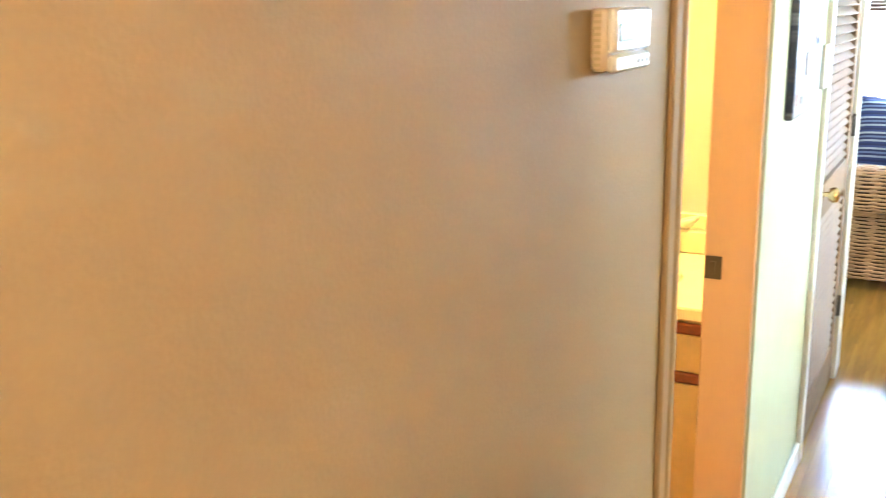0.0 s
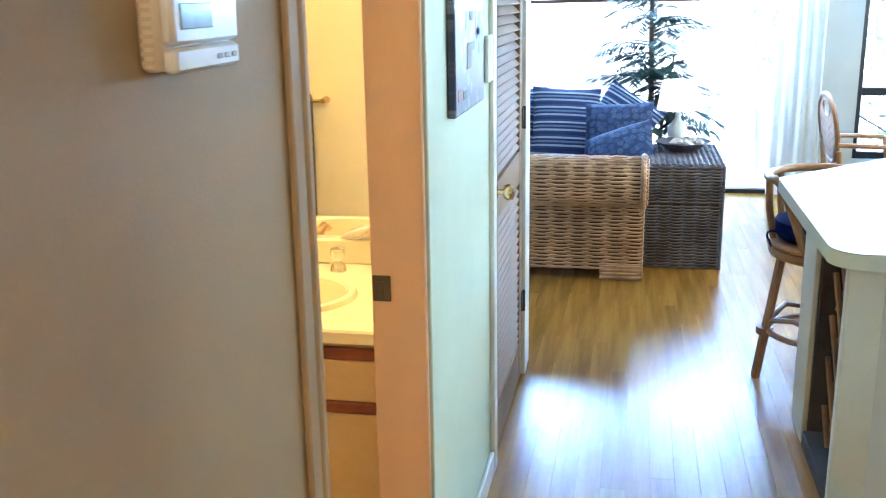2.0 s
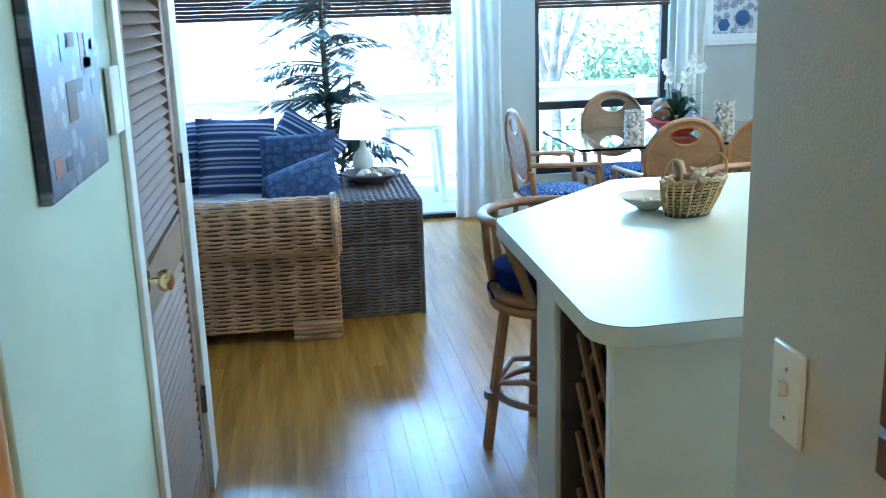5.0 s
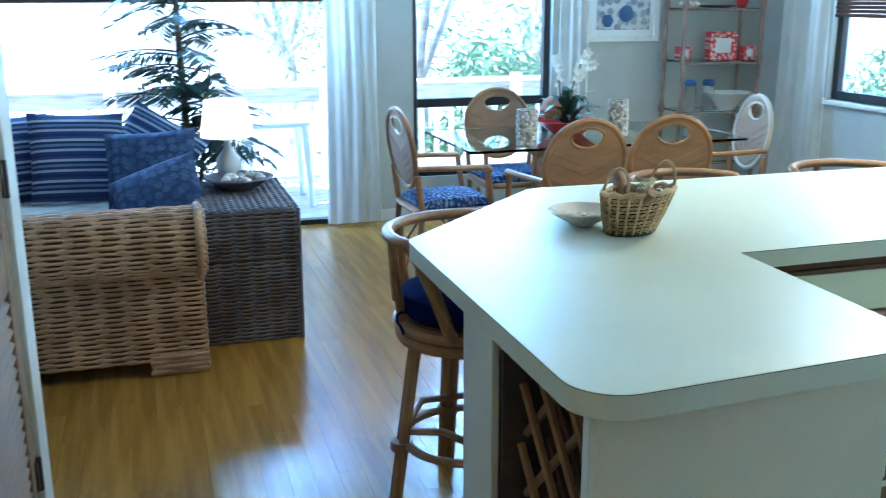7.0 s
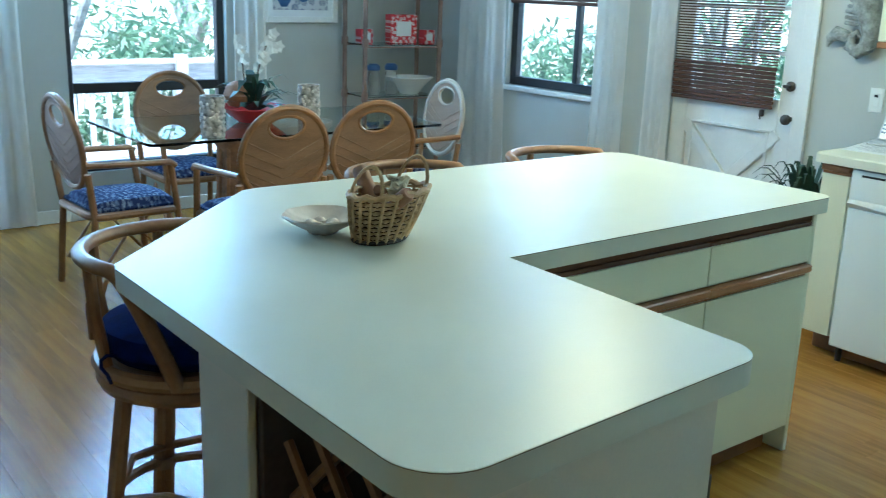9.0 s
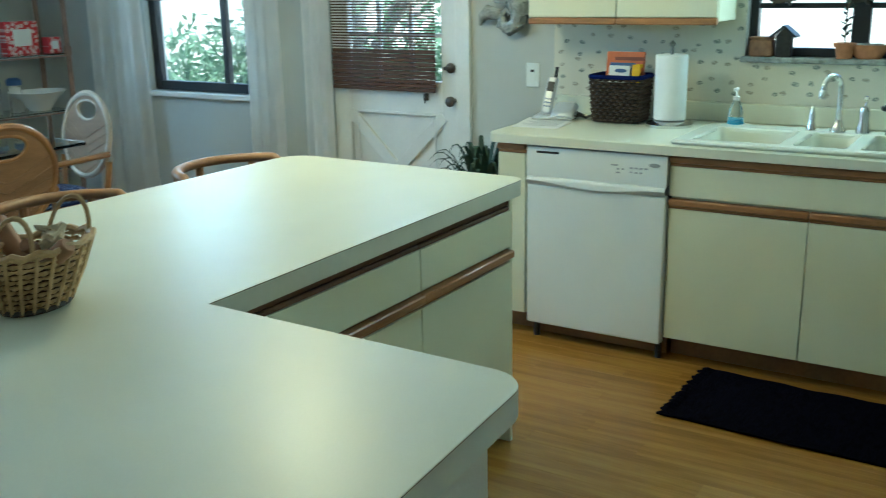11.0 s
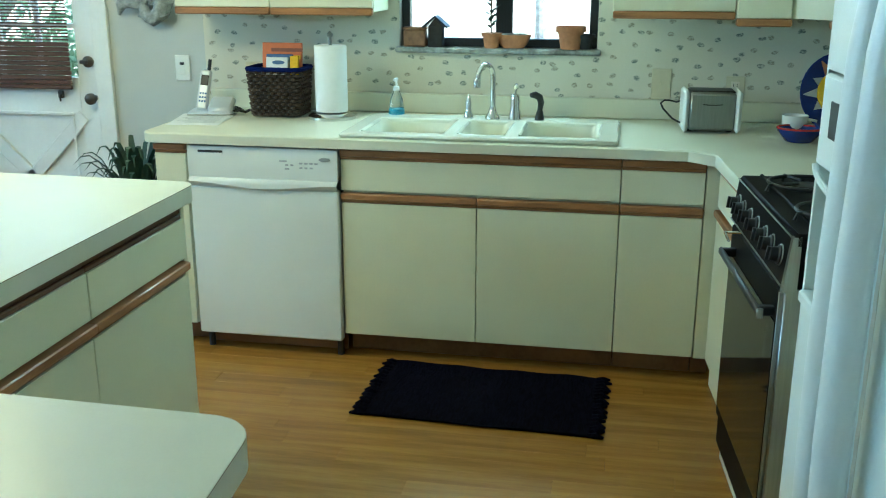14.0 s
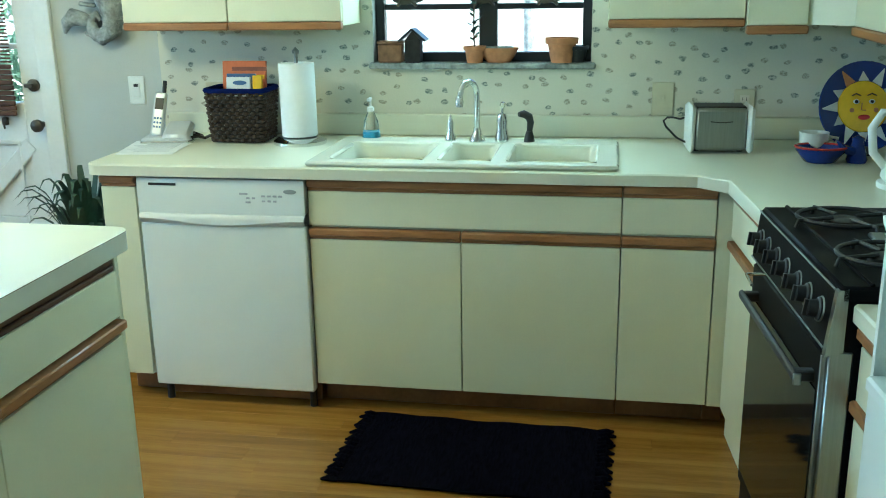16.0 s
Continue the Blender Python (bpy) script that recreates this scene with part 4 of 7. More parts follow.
part("pull_strip", Geo().box(-0.03, 0.01, -0.20, -0.002, 0.0, 0.029, 0.005), M_OAK, uc, "oak finger-pull strip")
part("door", Geo().box(-1.0, -0.125, -0.339, -0.32, 0.03, 0.82, 0.002), M_LAM, uc)
part("pull_strip", Geo().box(-1.0, -0.125, -0.345, -0.31, 0.0, 0.029, 0.005), M_OAK, uc, "oak finger-pull strip")

# range
r = thing("range", "black built-in range with glass oven door and chrome knobs", "range", south(2.513, 0.079), SKEW)
r.scale = (0.891, 1, KZ)
W = 0.735
part("body", Geo().box(0.004, W - 0.004, -0.62, -0.03, 0.06, 0.90), M_RANGE, r)
part("side_trim", Geo().box(0.0, 0.018, -0.07, -0.024, 0.10, 0.80, 0.003), M_STEEL, r, "steel side trim")
part("cooktop", Geo().box(0.0, W, -0.60, -0.035, 0.90, 0.935, 0.006), M_RANGE, r)
part("side_cap", Geo().add([(0.0, -0.05, 0.80), (0.0, -0.016, 0.79), (0.0, -0.03, 0.925), (0.0, -0.05, 0.93), (0.022, -0.05, 0.80), (0.022, -0.016, 0.79), (0.022, -0.03, 0.925), (0.022, -0.05, 0.93)], [(0, 1, 2, 3), (4, 7, 6, 5), (1, 5, 6, 2), (2, 6, 7, 3), (0, 4, 5, 1), (0, 3, 7, 4)]), M_STEEL, r, "steel side cap")
cp = Geo().add([(0.022, -0.05, 0.795), (W, -0.05, 0.795), (W, -0.018, 0.80), (0.022, -0.018, 0.80), (W, -0.032, 0.925), (0.022, -0.032, 0.925), (0.022, -0.05, 0.93), (W, -0.05, 0.93)], [(0, 1, 2, 3), (3, 2, 4, 5), (5, 4, 7, 6), (0, 3, 5, 6), (1, 7, 4, 2)])
part("control_panel", cp, M_RANGE, r)
for y, z in ((-0.030, 0.924), (-0.017, 0.803)):
    part("panel_trim", Geo().tube([(0.022, y, z), (W, y, z)], 0.0022, 6), M_STEEL, r, "thin steel edge trim")
part("cooktop_lip", Geo().box(0.004, W - 0.004, -0.098, -0.088, 0.932, 0.941, 0.003), M_RANGE, r)
for i, x in enumerate((0.09, 0.19, 0.28, 0.39, 0.49, 0.59, 0.67)):
    k = part("knob", Geo().lathe([(0.025, 0), (0.025, 0.006), (0.019, 0.009), (0.017, 0.026), (0.0, 0.028)], n=16).box(-0.004, 0.004, -0.017, 0.017, 0.026, 0.034, 0.001), M_BLACKPL, r)
    k.matrix_basis = pose(x, -0.0245, 0.862, -83, 0, 0)
    part("bezel", Geo().lathe([(0.0275, 0), (0.027, 0.002), (0.0255, 0.003)], n=16, m=pose(x, -0.025, 0.862, -83, 0, 0)), M_STEEL, r)
part("oven_door", Geo().box(0.03, W - 0.005, -0.055, -0.022, 0.16, 0.785, 0.004), M_RANGE, r)
part("oven_glass", Geo().box(0.05, W - 0.025, -0.0218, -0.018, 0.20, 0.70, 0.001), M_OVENGL, r, "smoked oven glass")
part("door_edge", Geo().box(0.022, 0.03, -0.055, -0.016, 0.16, 0.785, 0.001), M_STEEL, r)
part("handle", Geo().box(0.07, W - 0.06, 0.008, 0.022, 0.705, 0.729, 0.006).box(0.08, 0.105, -0.028, 0.017, 0.705, 0.73, 0.004).box(W - 0.10, W - 0.075, -0.028, 0.017, 0.705, 0.73, 0.004), M_BLACKPL, r, "black bar handle")
part("handle_cap", Geo().box(0.062, 0.07, 0.007, 0.023, 0.704, 0.730, 0.002), M_STEEL, r)
part("door_latch", Geo().tube([(0.60, -0.035, 0.79), (0.62, 0.017, 0.785), (0.52, 0.022, 0.785)], 0.004), M_CHROME, r)
part("toe_panel", Geo().box(0.02, W - 0.005, -0.075, -0.045, 0.0, 0.155, 0.003), M_WHITE, r, "white plinth")
for x, y in ((0.19, -0.18), (0.54, -0.18), (0.19, -0.45), (0.54, -0.45)):
    gr = part("grate", Geo().tube([(*p, 0.953) for p in arc(x, y, 0.105, 0, 340, 24)], 0.005, 6, True), M_BLACKPL, r)
    for a in range(0, 360, 90):
        t = radians(a + 20)
        part("grate_bar", Geo().tube([(x + 0.03 * math.cos(t), y + 0.03 * math.sin(t), 0.953), (x + 0.12 * math.cos(t), y + 0.12 * math.sin(t), 0.953), (x + 0.125 * math.cos(t), y + 0.125 * math.sin(t), 0.936)], 0.005, 6), M_BLACKPL, gr)
    part("burner", Geo().lathe([(0.045, 0.935), (0.043, 0.948), (0.03, 0.952), (0, 0.952)], (x, y, 0)), M_BLACKPL, r)
sp = thing("spoon_rest", "small steel spoon rest on the cooktop", "spoon rest", (2.84, 2.30, 0.918))
part("plate", Geo().box(-0.05, 0.05, -0.035, 0.035, 0.0, 0.012, 0.004), M_STEEL, sp)
part("knob", Geo().lathe([(0.012, 0.012), (0.014, 0.02), (0, 0.024)]), M_CHROME, sp)

# side-by-side fridge
fr = thing("fridge", "white textured side-by-side fridge with water dispenser", "fridge", south(1.125, 0.058), SKEW)
part("body", Geo().box(0.0, 0.905, -0.48, 0.015, 0.05, 1.76, 0.004), M_FRIDGE, fr)
part("kick_grille", Geo().box(0.01, 0.895, -0.02, 0.02, 0.0, 0.085), M_GREYPL, fr)
# freezer door on the east side, cut round the dispenser niche
fd = part("door", Geo().box(0.535, 0.64, 0.02, 0.10, 0.09, 1.76, 0.012), M_FRIDGE, fr)
part("door_stile", Geo().prism(arc(0.875, 0.072, 0.028, 0, 90, 6) + [(0.8852, 0.10), (0.8852, 0.02), (0.903, 0.02)], 0.09, 1.76), M_FRIDGE, fd)
part("lower_panel", Geo().box(0.6402, 0.8848, 0.02, 0.10, 0.09, 0.93, 0.001), M_FRIDGE, fd)
part("upper_panel", Geo().box(0.6402, 0.8848, 0.02, 0.10, 1.34, 1.76, 0.001), M_FRIDGE, fd)
part("niche_back", Geo().box(0.6402, 0.8848, 0.02, 0.035, 0.9302, 1.3398, 0.001), M_FRIDGE, fd, "recessed dispenser niche")
part("door", Geo().box(0.003, 0.528, 0.02, 0.10, 0.09, 1.76, 0.012), M_FRIDGE, fr)
dp = part("dispenser", Geo().box(0.645, 0.88, 0.06, 0.104, 1.18, 1.335, 0.006), M_WHITE, fr)
part("drip_tray", Geo().box(0.645, 0.88, 0.04, 0.108, 0.932, 0.955, 0.004), M_WHITE, dp)
part("display", Geo().box(0.75, 0.82, 0.1035, 0.106, 1.235, 1.295, 0.001), M_BLACKPL, dp)
part("paddle", Geo().box(0.72, 0.80, 0.037, 0.05, 1.0, 1.15, 0.006), M_GREYPL, dp)
for x in (0.492, 0.571):
    hz = [(x, 0.10, 0.30), (x, 0.122, 0.36), (x, 0.138, 0.55), (x, 0.145, 0.85), (x, 0.145, 1.10), (x, 0.138, 1.40), (x, 0.122, 1.58), (x, 0.10, 1.64)]
    part("handle", Geo().tube(hz, [0.016, 0.021, 0.025, 0.026, 0.026, 0.025, 0.021, 0.016], 14), M_WHITE, fr, "long white curved handle")
part("gasket", Geo().tube([(0.5315 + 0.003 * (k % 2), 0.094, 0.10 + 0.0275 * k) for k in range(60)], 0.006, 6), M_CREAMPL, fr, "cream ribbed door gasket")
part("dispenser_arch", Geo().tube([(0.7625 + 0.1175 * math.cos(radians(t)), 0.103, 1.18 - 0.03 * math.sin(radians(t))) for t in range(0, 181, 15)], 0.006, 8), M_WHITE, dp)


# kitchen things on the worktop
def outlet(name, label, x, y, z, m, kind, w=0.07, h=0.115):
    o = thing(name, label, kind, (x, y, z))
    part("plate", Geo().box(-0.006, 0.0, -w / 2, w / 2, -h / 2, h / 2, 0.003), m, o)
    return o


o = outlet("light_switch", "white wall switch beside the door", 4.41, 4.828, 1.058, M_WHITE, "switch")
part("toggle", Geo().box(-0.009, -0.005, -0.016, 0.016, -0.03, 0.03, 0.002), M_WHITE, o)
part("indicator", Geo().box(-0.0105, -0.0085, -0.010, 0.010, 0.014, 0.026, 0.001), M_BLACKPL, o)
o = outlet("wall_switch", "almond switch plate over the worktop", 4.405, 2.715, 1.035, M_ALMOND, "switch", 0.08, 0.125)
part("toggle", Geo().box(-0.016, -0.004, -0.005, 0.005, -0.004, 0.016, 0.001), M_ALMOND, o)
for y, z, w in ((2.42, 1.015, 0.075), (4.47, 1.035, 0.11)):
    o = outlet("power_outlet", "almond power outlet on the wallpapered wall", 4.405, y, z, M_ALMOND, "outlet", w)
    for dz in (-0.022, 0.022):
        part("socket", Geo().box(-0.0075, -0.005, -0.017, 0.017, dz - 0.014, dz + 0.014, 0.002), M_CREAMPL, o)
        part("slot", Geo().box(-0.0085, -0.0065, -0.008, -0.006, dz - 0.006, dz + 0.006, 0).box(-0.0085, -0.0065, 0.006, 0.008, dz - 0.006, dz + 0.006, 0), M_BLACKPL, o)

# seahorse plaque
sq = thing("seahorse_plaque", "grey carved seahorse wall plaque beside the door", "wall decoration", (4.36, 4.965, 1.24))
spine = [(0.02, 0.52), (-0.02, 0.47), (-0.045, 0.40), (-0.035, 0.32), (-0.055, 0.24), (-0.085, 0.17), (-0.092, 0.11), (-0.075, 0.06), (-0.035, 0.035), (0.0, 0.055), (0.008, 0.10), (-0.02, 0.125), (-0.038, 0.10)]
girth = [0.03, 0.045, 0.06, 0.068, 0.062, 0.05, 0.043, 0.038, 0.034, 0.028, 0.022, 0.016, 0.010]
part("body", Geo().tube([(0, y, z) for y, z in spine], girth, 16), M_STONE, sq)
for k, (y, z) in enumerate(spine[2:10]):
    r0 = girth[k + 2] * 1.06
    part("ridge", Geo().tube([(r0 * 0.75 * math.cos(t), y + r0 * math.sin(t), z + 0.012 * math.cos(t)) for t in np.linspace(0, 2 * math.pi, 17)[:-1]], 0.006, 6, True), M_STONE, sq)
for k in range(6):
    part("fin", Geo().box(-0.012, 0.008, 0.0, 0.085 - 0.006 * abs(k - 2), 0.15 + 0.026 * k, 0.168 + 0.026 * k, 0.006, pose(0, 0, 0, 8, 0, 0)), M_STONE, sq)
part("tail_fin", Geo().tube([(0, 0.0, 0.09), (0, 0.04, 0.105), (0, 0.08, 0.115), (0, 0.115, 0.09), (0, 0.125, 0.05)], [0.02, 0.03, 0.036, 0.024, 0.006], 10), M_STONE, sq)

ph = thing("cordless_phone", "silver and black cordless phone standing in its base", "phone", (4.18, 4.60, WT), 12)
part("base", Geo().prism(rounded(-0.075, 0.075, -0.10, 0.09, 0.02), 0.0, 0.022, 0.006).box(-0.065, 0.075, -0.095, 0.01, 0.02, 0.055, 0.012, pose(0, 0, 0, 0, -16, 0)), mat("silver_phone_plastic", (0.62, 0.65, 0.68), 0.3, 0.3, var=0.03), ph)
part("base_trim", Geo().prism(rounded(-0.079, 0.05, -0.104, 0.094, 0.02), 0.001, 0.012, 0.003), M_CHROME, ph, "silver front trim")
part("handset", Geo().box(-0.013, 0.013, -0.025, 0.025, 0.0, 0.178, 0.010, pose(0.0, 0.045, 0.018, 7, 20, 0)), bpy.data.materials["silver_phone_plastic"], ph, "silver handset")
part("antenna", Geo().tube([(0.055, 0.015, 0.17), (0.072, 0.010, 0.225)], 0.008), M_BLACKPL, ph)
part("screen", Geo().box(-0.018, -0.0155, -0.016, 0.016, 0.105, 0.15, 0.001, pose(0.003, 0.045, 0.018, 7, 20, 0)), M_BLACKPL, ph)
for i in range(3):
    for k in range(3):
        part("key", Geo().box(-0.0185, -0.0155, -0.015 + 0.011 * i, -0.008 + 0.011 * i, 0.032 + 0.017 * k, 0.040 + 0.017 * k, 0.001, pose(0.003, 0.045, 0.018, 7, 20, 0)), M_BLUECOV, ph)
part("answer_button", Geo().box(-0.085, -0.07, -0.07, -0.03, 0.03, 0.04, 0.003, pose(0.045, 0, 0, 0, -14, 0)), M_BLACKPL, ph)
cd = Geo().tube([(4.210, 4.53, WT + 0.012), (4.160, 4.50, WT + 0.018), (4.180, 4.47, WT + 0.022), (4.230, 4.48, WT + 0.014), (4.210, 4.505, WT + 0.03), (4.160, 4.485, WT + 0.028), (4.195, 4.455, WT + 0.012), (4.260, 4.46, WT + 0.012)], 0.006, 6)
solo("phone_cord", cd, M_BLACKPL, "coiled black cord beside the phone", "cord")
pp = thing("paper_sheets", "white printed sheets lying on the worktop", "paper", (4.03, 4.58, WT), 7)
part("sheet", Geo().box(-0.14, 0.14, -0.105, 0.105, 0.0, 0.002, 0), M_PAPERW, pp)
part("sheet", Geo().box(-0.13, 0.15, -0.10, 0.11, 0.0025, 0.004, 0, pose(0, 0, 0, 0, 0, 5)), M_PAPERW, pp)
for i in range(9):
    part("print_line", Geo().box(-0.10 + 0.024 * i, -0.094 + 0.024 * i, -0.08, 0.05 + 0.02 * (i % 3), 0.0042, 0.0048, 0), M_INK, pp)


def weave_round(g, prof, cx, cy, rows, cols, amp, a0=0, a1=360, sx=1.0, sy=1.0):
    """Woven wall of a round or oval basket; prof(v) gives radius and height."""
    def fn(u, v):
        t = radians(a0 + (a1 - a0) * u)
        r, z = prof(v)
        return (cx + r * sx * math.cos(t), cy + r * sy * math.sin(t), z), (math.cos(t), math.sin(t), 0)
    return g.weave(fn, rows, cols, amp)


def square_wall(half_x, half_y, z0, z1, flare):
    """fn for weave round a rectangle with rounded corners."""
    pts = rounded(-half_x, half_x, -half_y, half_y, min(half_x, half_y) * 0.25, 4)
    lens = [0]
    for i in range(len(pts)):
        lens.append(lens[-1] + math.dist(pts[i], pts[(i + 1) % len(pts)]))

    def fn(u, v):
        d = (u % 1.0) * lens[-1]
        k = max(i for i in range(len(pts)) if lens[i] <= d + 1e-9)
        t = (d - lens[k]) / max(1e-9, lens[k + 1] - lens[k])
        a, c = pts[k], pts[(k + 1) % len(pts)]
        f = 1 + flare * v
        x, y = (a[0] + (c[0] - a[0]) * t) * f, (a[1] + (c[1] - a[1]) * t) * f
        n = Vector((c[1] - a[1], a[0] - c[0], 0)).normalized()
        return (x, y, z0 + (z1 - z0) * v), n
    return fn


bk = thing("magazine_basket", "dark woven willow basket holding books and leaflets", "basket", (4.225, 4.305, WT))
part("weave", Geo().weave(square_wall(0.080, 0.104, 0.005, 0.195, 0.12), 13, 48, 0.0045, 0.92, 3), M_DKBASKET, bk)
part("liner", Geo().prism(rounded(-0.073, 0.073, -0.097, 0.097, 0.02), 0.004, 0.17), M_BLACKPL, bk, "dark inner lining")
part("rim", Geo().tube([(x * 1.13, y * 1.13, 0.20) for x, y in rounded(-0.080, 0.080, -0.104, 0.104, 0.025)], 0.010, 6, True), M_NAVY, bk, "navy cloth rim")
for i, (x, y0, y1, h, m, nm) in enumerate(((0.045, -0.085, 0.090, 0.30, M_BOOK, "orange"), (0.01, -0.055, 0.06, 0.255, M_BLUECOV, "blue"), (-0.02, -0.045, 0.05, 0.245, M_PAPERW, "white"), (-0.012, -0.088, -0.052, 0.25, M_YELLOW, "yellow"))):
    b = thing("booklet", nm + " booklet standing in the dark willow basket", "book", (4.225 + x, 4.305, WT + 0.172))
    part("cover", Geo().box(-0.008, 0.008, y0, y1, 0, h - 0.172, 0.002, pose(0, 0, 0, 0, 7, 0)), m, b)
    if nm == "orange":
        part("title_bar", Geo().box(-0.0095, -0.0075, -0.08, 0.02, 0.06, 0.075, 0, pose(0, 0, 0, 0, 7, 0)), M_YELLOW, b)
        part("title_bar", Geo().box(-0.0095, -0.0075, -0.09, 0.05, 0.09, 0.105, 0, pose(0, 0, 0, 0, 7, 0)), M_REDOAK, b)
    if nm == "white":
        part("title_bar", Geo().lathe([(0.0, 0), (0.028, 0.0005), (0, 0.001)], m=pose(-0.004, -0.005, 0.052, 0, -83, 0) @ Matrix.Diagonal((0.3, 1, 1, 1))), M_BLUECOV, b)
pt = thing("paper_towel_holder", "paper towel roll on a chrome stand", "paper towel", (4.18, 4.065, WT))
part("base", Geo().lathe([(0.10, 0), (0.10, 0.012), (0.085, 0.022), (0.06, 0.026), (0, 0.026)], n=28), M_CHROME, pt, "round steel base")
part("pole", Geo().tube([(0, 0, 0.02), (0, 0, 0.335)], 0.007).lathe([(0.012, 0.335), (0.014, 0.345), (0, 0.36)]), M_STEEL, pt)
part("roll", Geo().lathe([(0.02, 0.03), (0.066, 0.03), (0.067, 0.034), (0.067, 0.296), (0.065, 0.30), (0.02, 0.30)], n=32), M_PAPERW, pt, "white paper roll")
sb = thing("soap_bottle", "clear bottle with blue dish soap and pump", "bottle", (4.235, 3.80, WT))
part("liquid", Geo().lathe([(0.034, 0.001), (0.035, 0.006), (0.030, 0.040), (0, 0.040)]), mat("blue_liquid_soap", (0.12, 0.42, 0.62), 0.1, var=0.05, bump=0), sb)
part("bottle", Geo().lathe([(0.036, 0.0), (0.037, 0.006), (0.026, 0.08), (0.014, 0.11), (0.012, 0.12), (0, 0.12)]), M_GLASS, sb).visible_shadow = False
part("pump", Geo().lathe([(0.013, 0.115), (0.013, 0.13), (0.004, 0.135), (0.004, 0.155), (0, 0.155)]).box(-0.035, 0.008, -0.006, 0.006, 0.155, 0.168, 0.003), M_PAPERW, sb)
tn = thing("toaster", "steel and white two-slot toaster with black cord", "toaster", (4.14, 2.535, WT), 2)
tn.scale = (0.93, 0.93, 0.95)
part("shell", Geo().box(-0.075, 0.075, -0.095, 0.095, 0.012, 0.165, 0.012), M_STEEL, tn, "brushed steel sides")
part("end_cap", Geo().box(-0.08, 0.08, 0.093, 0.118, 0.004, 0.172, 0.012), M_WHITE, tn)
part("end_cap", Geo().box(-0.08, 0.08, -0.118, -0.093, 0.004, 0.172, 0.012), M_WHITE, tn)
part("top", Geo().box(-0.06, 0.06, -0.09, 0.09, 0.160, 0.170, 0.004), M_BLACKPL, tn)
part("badge", Geo().tube([(-0.077, 0.04 - 0.01 * i, 0.118 - 0.003 * math.sin(i * 0.39)) for i in range(9)], 0.002, 6), M_BLACKPL, tn)
for y in (-0.08, 0.08):
    part("foot", Geo().tube([(0, y, 0), (0, y, 0.014)], 0.012), M_BLACKPL, tn)
part("cord", Geo().tube([(0.0, 0.115, 0.03), (0.02, 0.15, 0.045), (0.02, 0.19, 0.085), (0.03, 0.20, 0.105), (0.05, 0.185, 0.115), (0.09, 0.16, 0.11), (0.12, 0.13, 0.10), (0.155, 0.11, 0.10)], 0.004, 6), M_BLACKPL, tn)
pl = thing("sun_plate", "cobalt ceramic plate with a yellow sun face", "plate", (4.14, 2.07, WT + 0.012), 8)
tilt = pose(0, 0, 0.145, 0, -78, 0)
part("dish", Geo().lathe([(0, 0.008), (0.10, 0.008), (0.15, 0.022), (0.152, 0.018), (0.10, 0.0), (0, 0.0)], n=40, m=tilt), M_PLATEB, pl)
part("sun_disc", Geo().lathe([(0.086, 0.0085), (0.084, 0.014), (0, 0.015)], n=32, m=tilt), M_YELLOW, pl, "yellow glazed sun")
for i in range(12):
    t = 2 * math.pi * i / 12
    q = [(0.088, t - 0.20), (0.088, t + 0.20), (0.145 if i % 2 else 0.118, t + 0.05)]
    vs = [tilt @ Vector((r0 * math.cos(a), r0 * math.sin(a), h + (0.008 if r0 > 0.1 else 0))) for h in (0.009, 0.012) for r0, a in q]
    part("ray", Geo().add(vs, [(0, 1, 2), (5, 4, 3), (0, 1, 4, 3), (1, 2, 5, 4), (2, 0, 3, 5)]), M_TERRA if i == 1 else mat("pale_blue_glaze", (0.62, 0.66, 0.70), 0.2, bump=0) if i == 0 else bpy.data.materials["pale_blue_glaze"], pl)
for y in (-0.026, 0.026):
    part("eye", Geo().lathe([(0.0, 0.0), (0.011, 0.001), (0, 0.002)], m=tilt @ pose(0.016, y, 0.0155) @ Matrix.Diagonal((0.7, 1, 1, 1)), n=12), M_PAPERW, pl)
    part("pupil", Geo().lathe([(0.0, 0.0), (0.006, 0.001), (0, 0.002)], m=tilt @ pose(0.016, y, 0.0172), n=10), M_BLACKPL, pl)
    part("brow", Geo().tube([tilt @ Vector((0.036, y - 0.015, 0.016)), tilt @ Vector((0.043, y, 0.016)), tilt @ Vector((0.036, y + 0.015, 0.016))], 0.0022, 6), M_BLACKPL, pl)
part("nose", Geo().tube([tilt @ Vector((0.012, 0.006, 0.015)), tilt @ Vector((-0.012, 0.009, 0.016)), tilt @ Vector((-0.013, -0.006, 0.016))], 0.0016, 6), M_TERRA, pl)
part("mouth", Geo().lathe([(0.0, 0.0), (0.02, 0.0015), (0, 0.003)], m=tilt @ pose(-0.036, 0, 0.0152) @ Matrix.Diagonal((0.45, 1, 1, 1)), n=16), M_RED, pl)
for y in (-0.04, 0.04):
    part("cheek", Geo().lathe([(0.0, 0.0), (0.008, 0.0006), (0, 0.001)], m=tilt @ pose(-0.012, y, 0.0152), n=12), M_TERRA, pl)
part("stand", Geo().box(-0.07, 0.05, -0.05, 0.05, -0.012, -0.004, 0.002).box(-0.07, -0.058, -0.04, 0.04, -0.004, 0.02, 0.002), M_BLACKPL, pl)
bw = thing("whale_bowl", "small dark blue ceramic bowl with a red edge", "bowl", (3.95, 2.23, WT))
part("shell", Geo().lathe([(0.04, 0), (0.05, 0.004), (0.078, 0.04), (0.08, 0.05), (0.074, 0.05), (0.045, 0.012), (0, 0.01)], sx=0.8), M_PLATEB, bw)
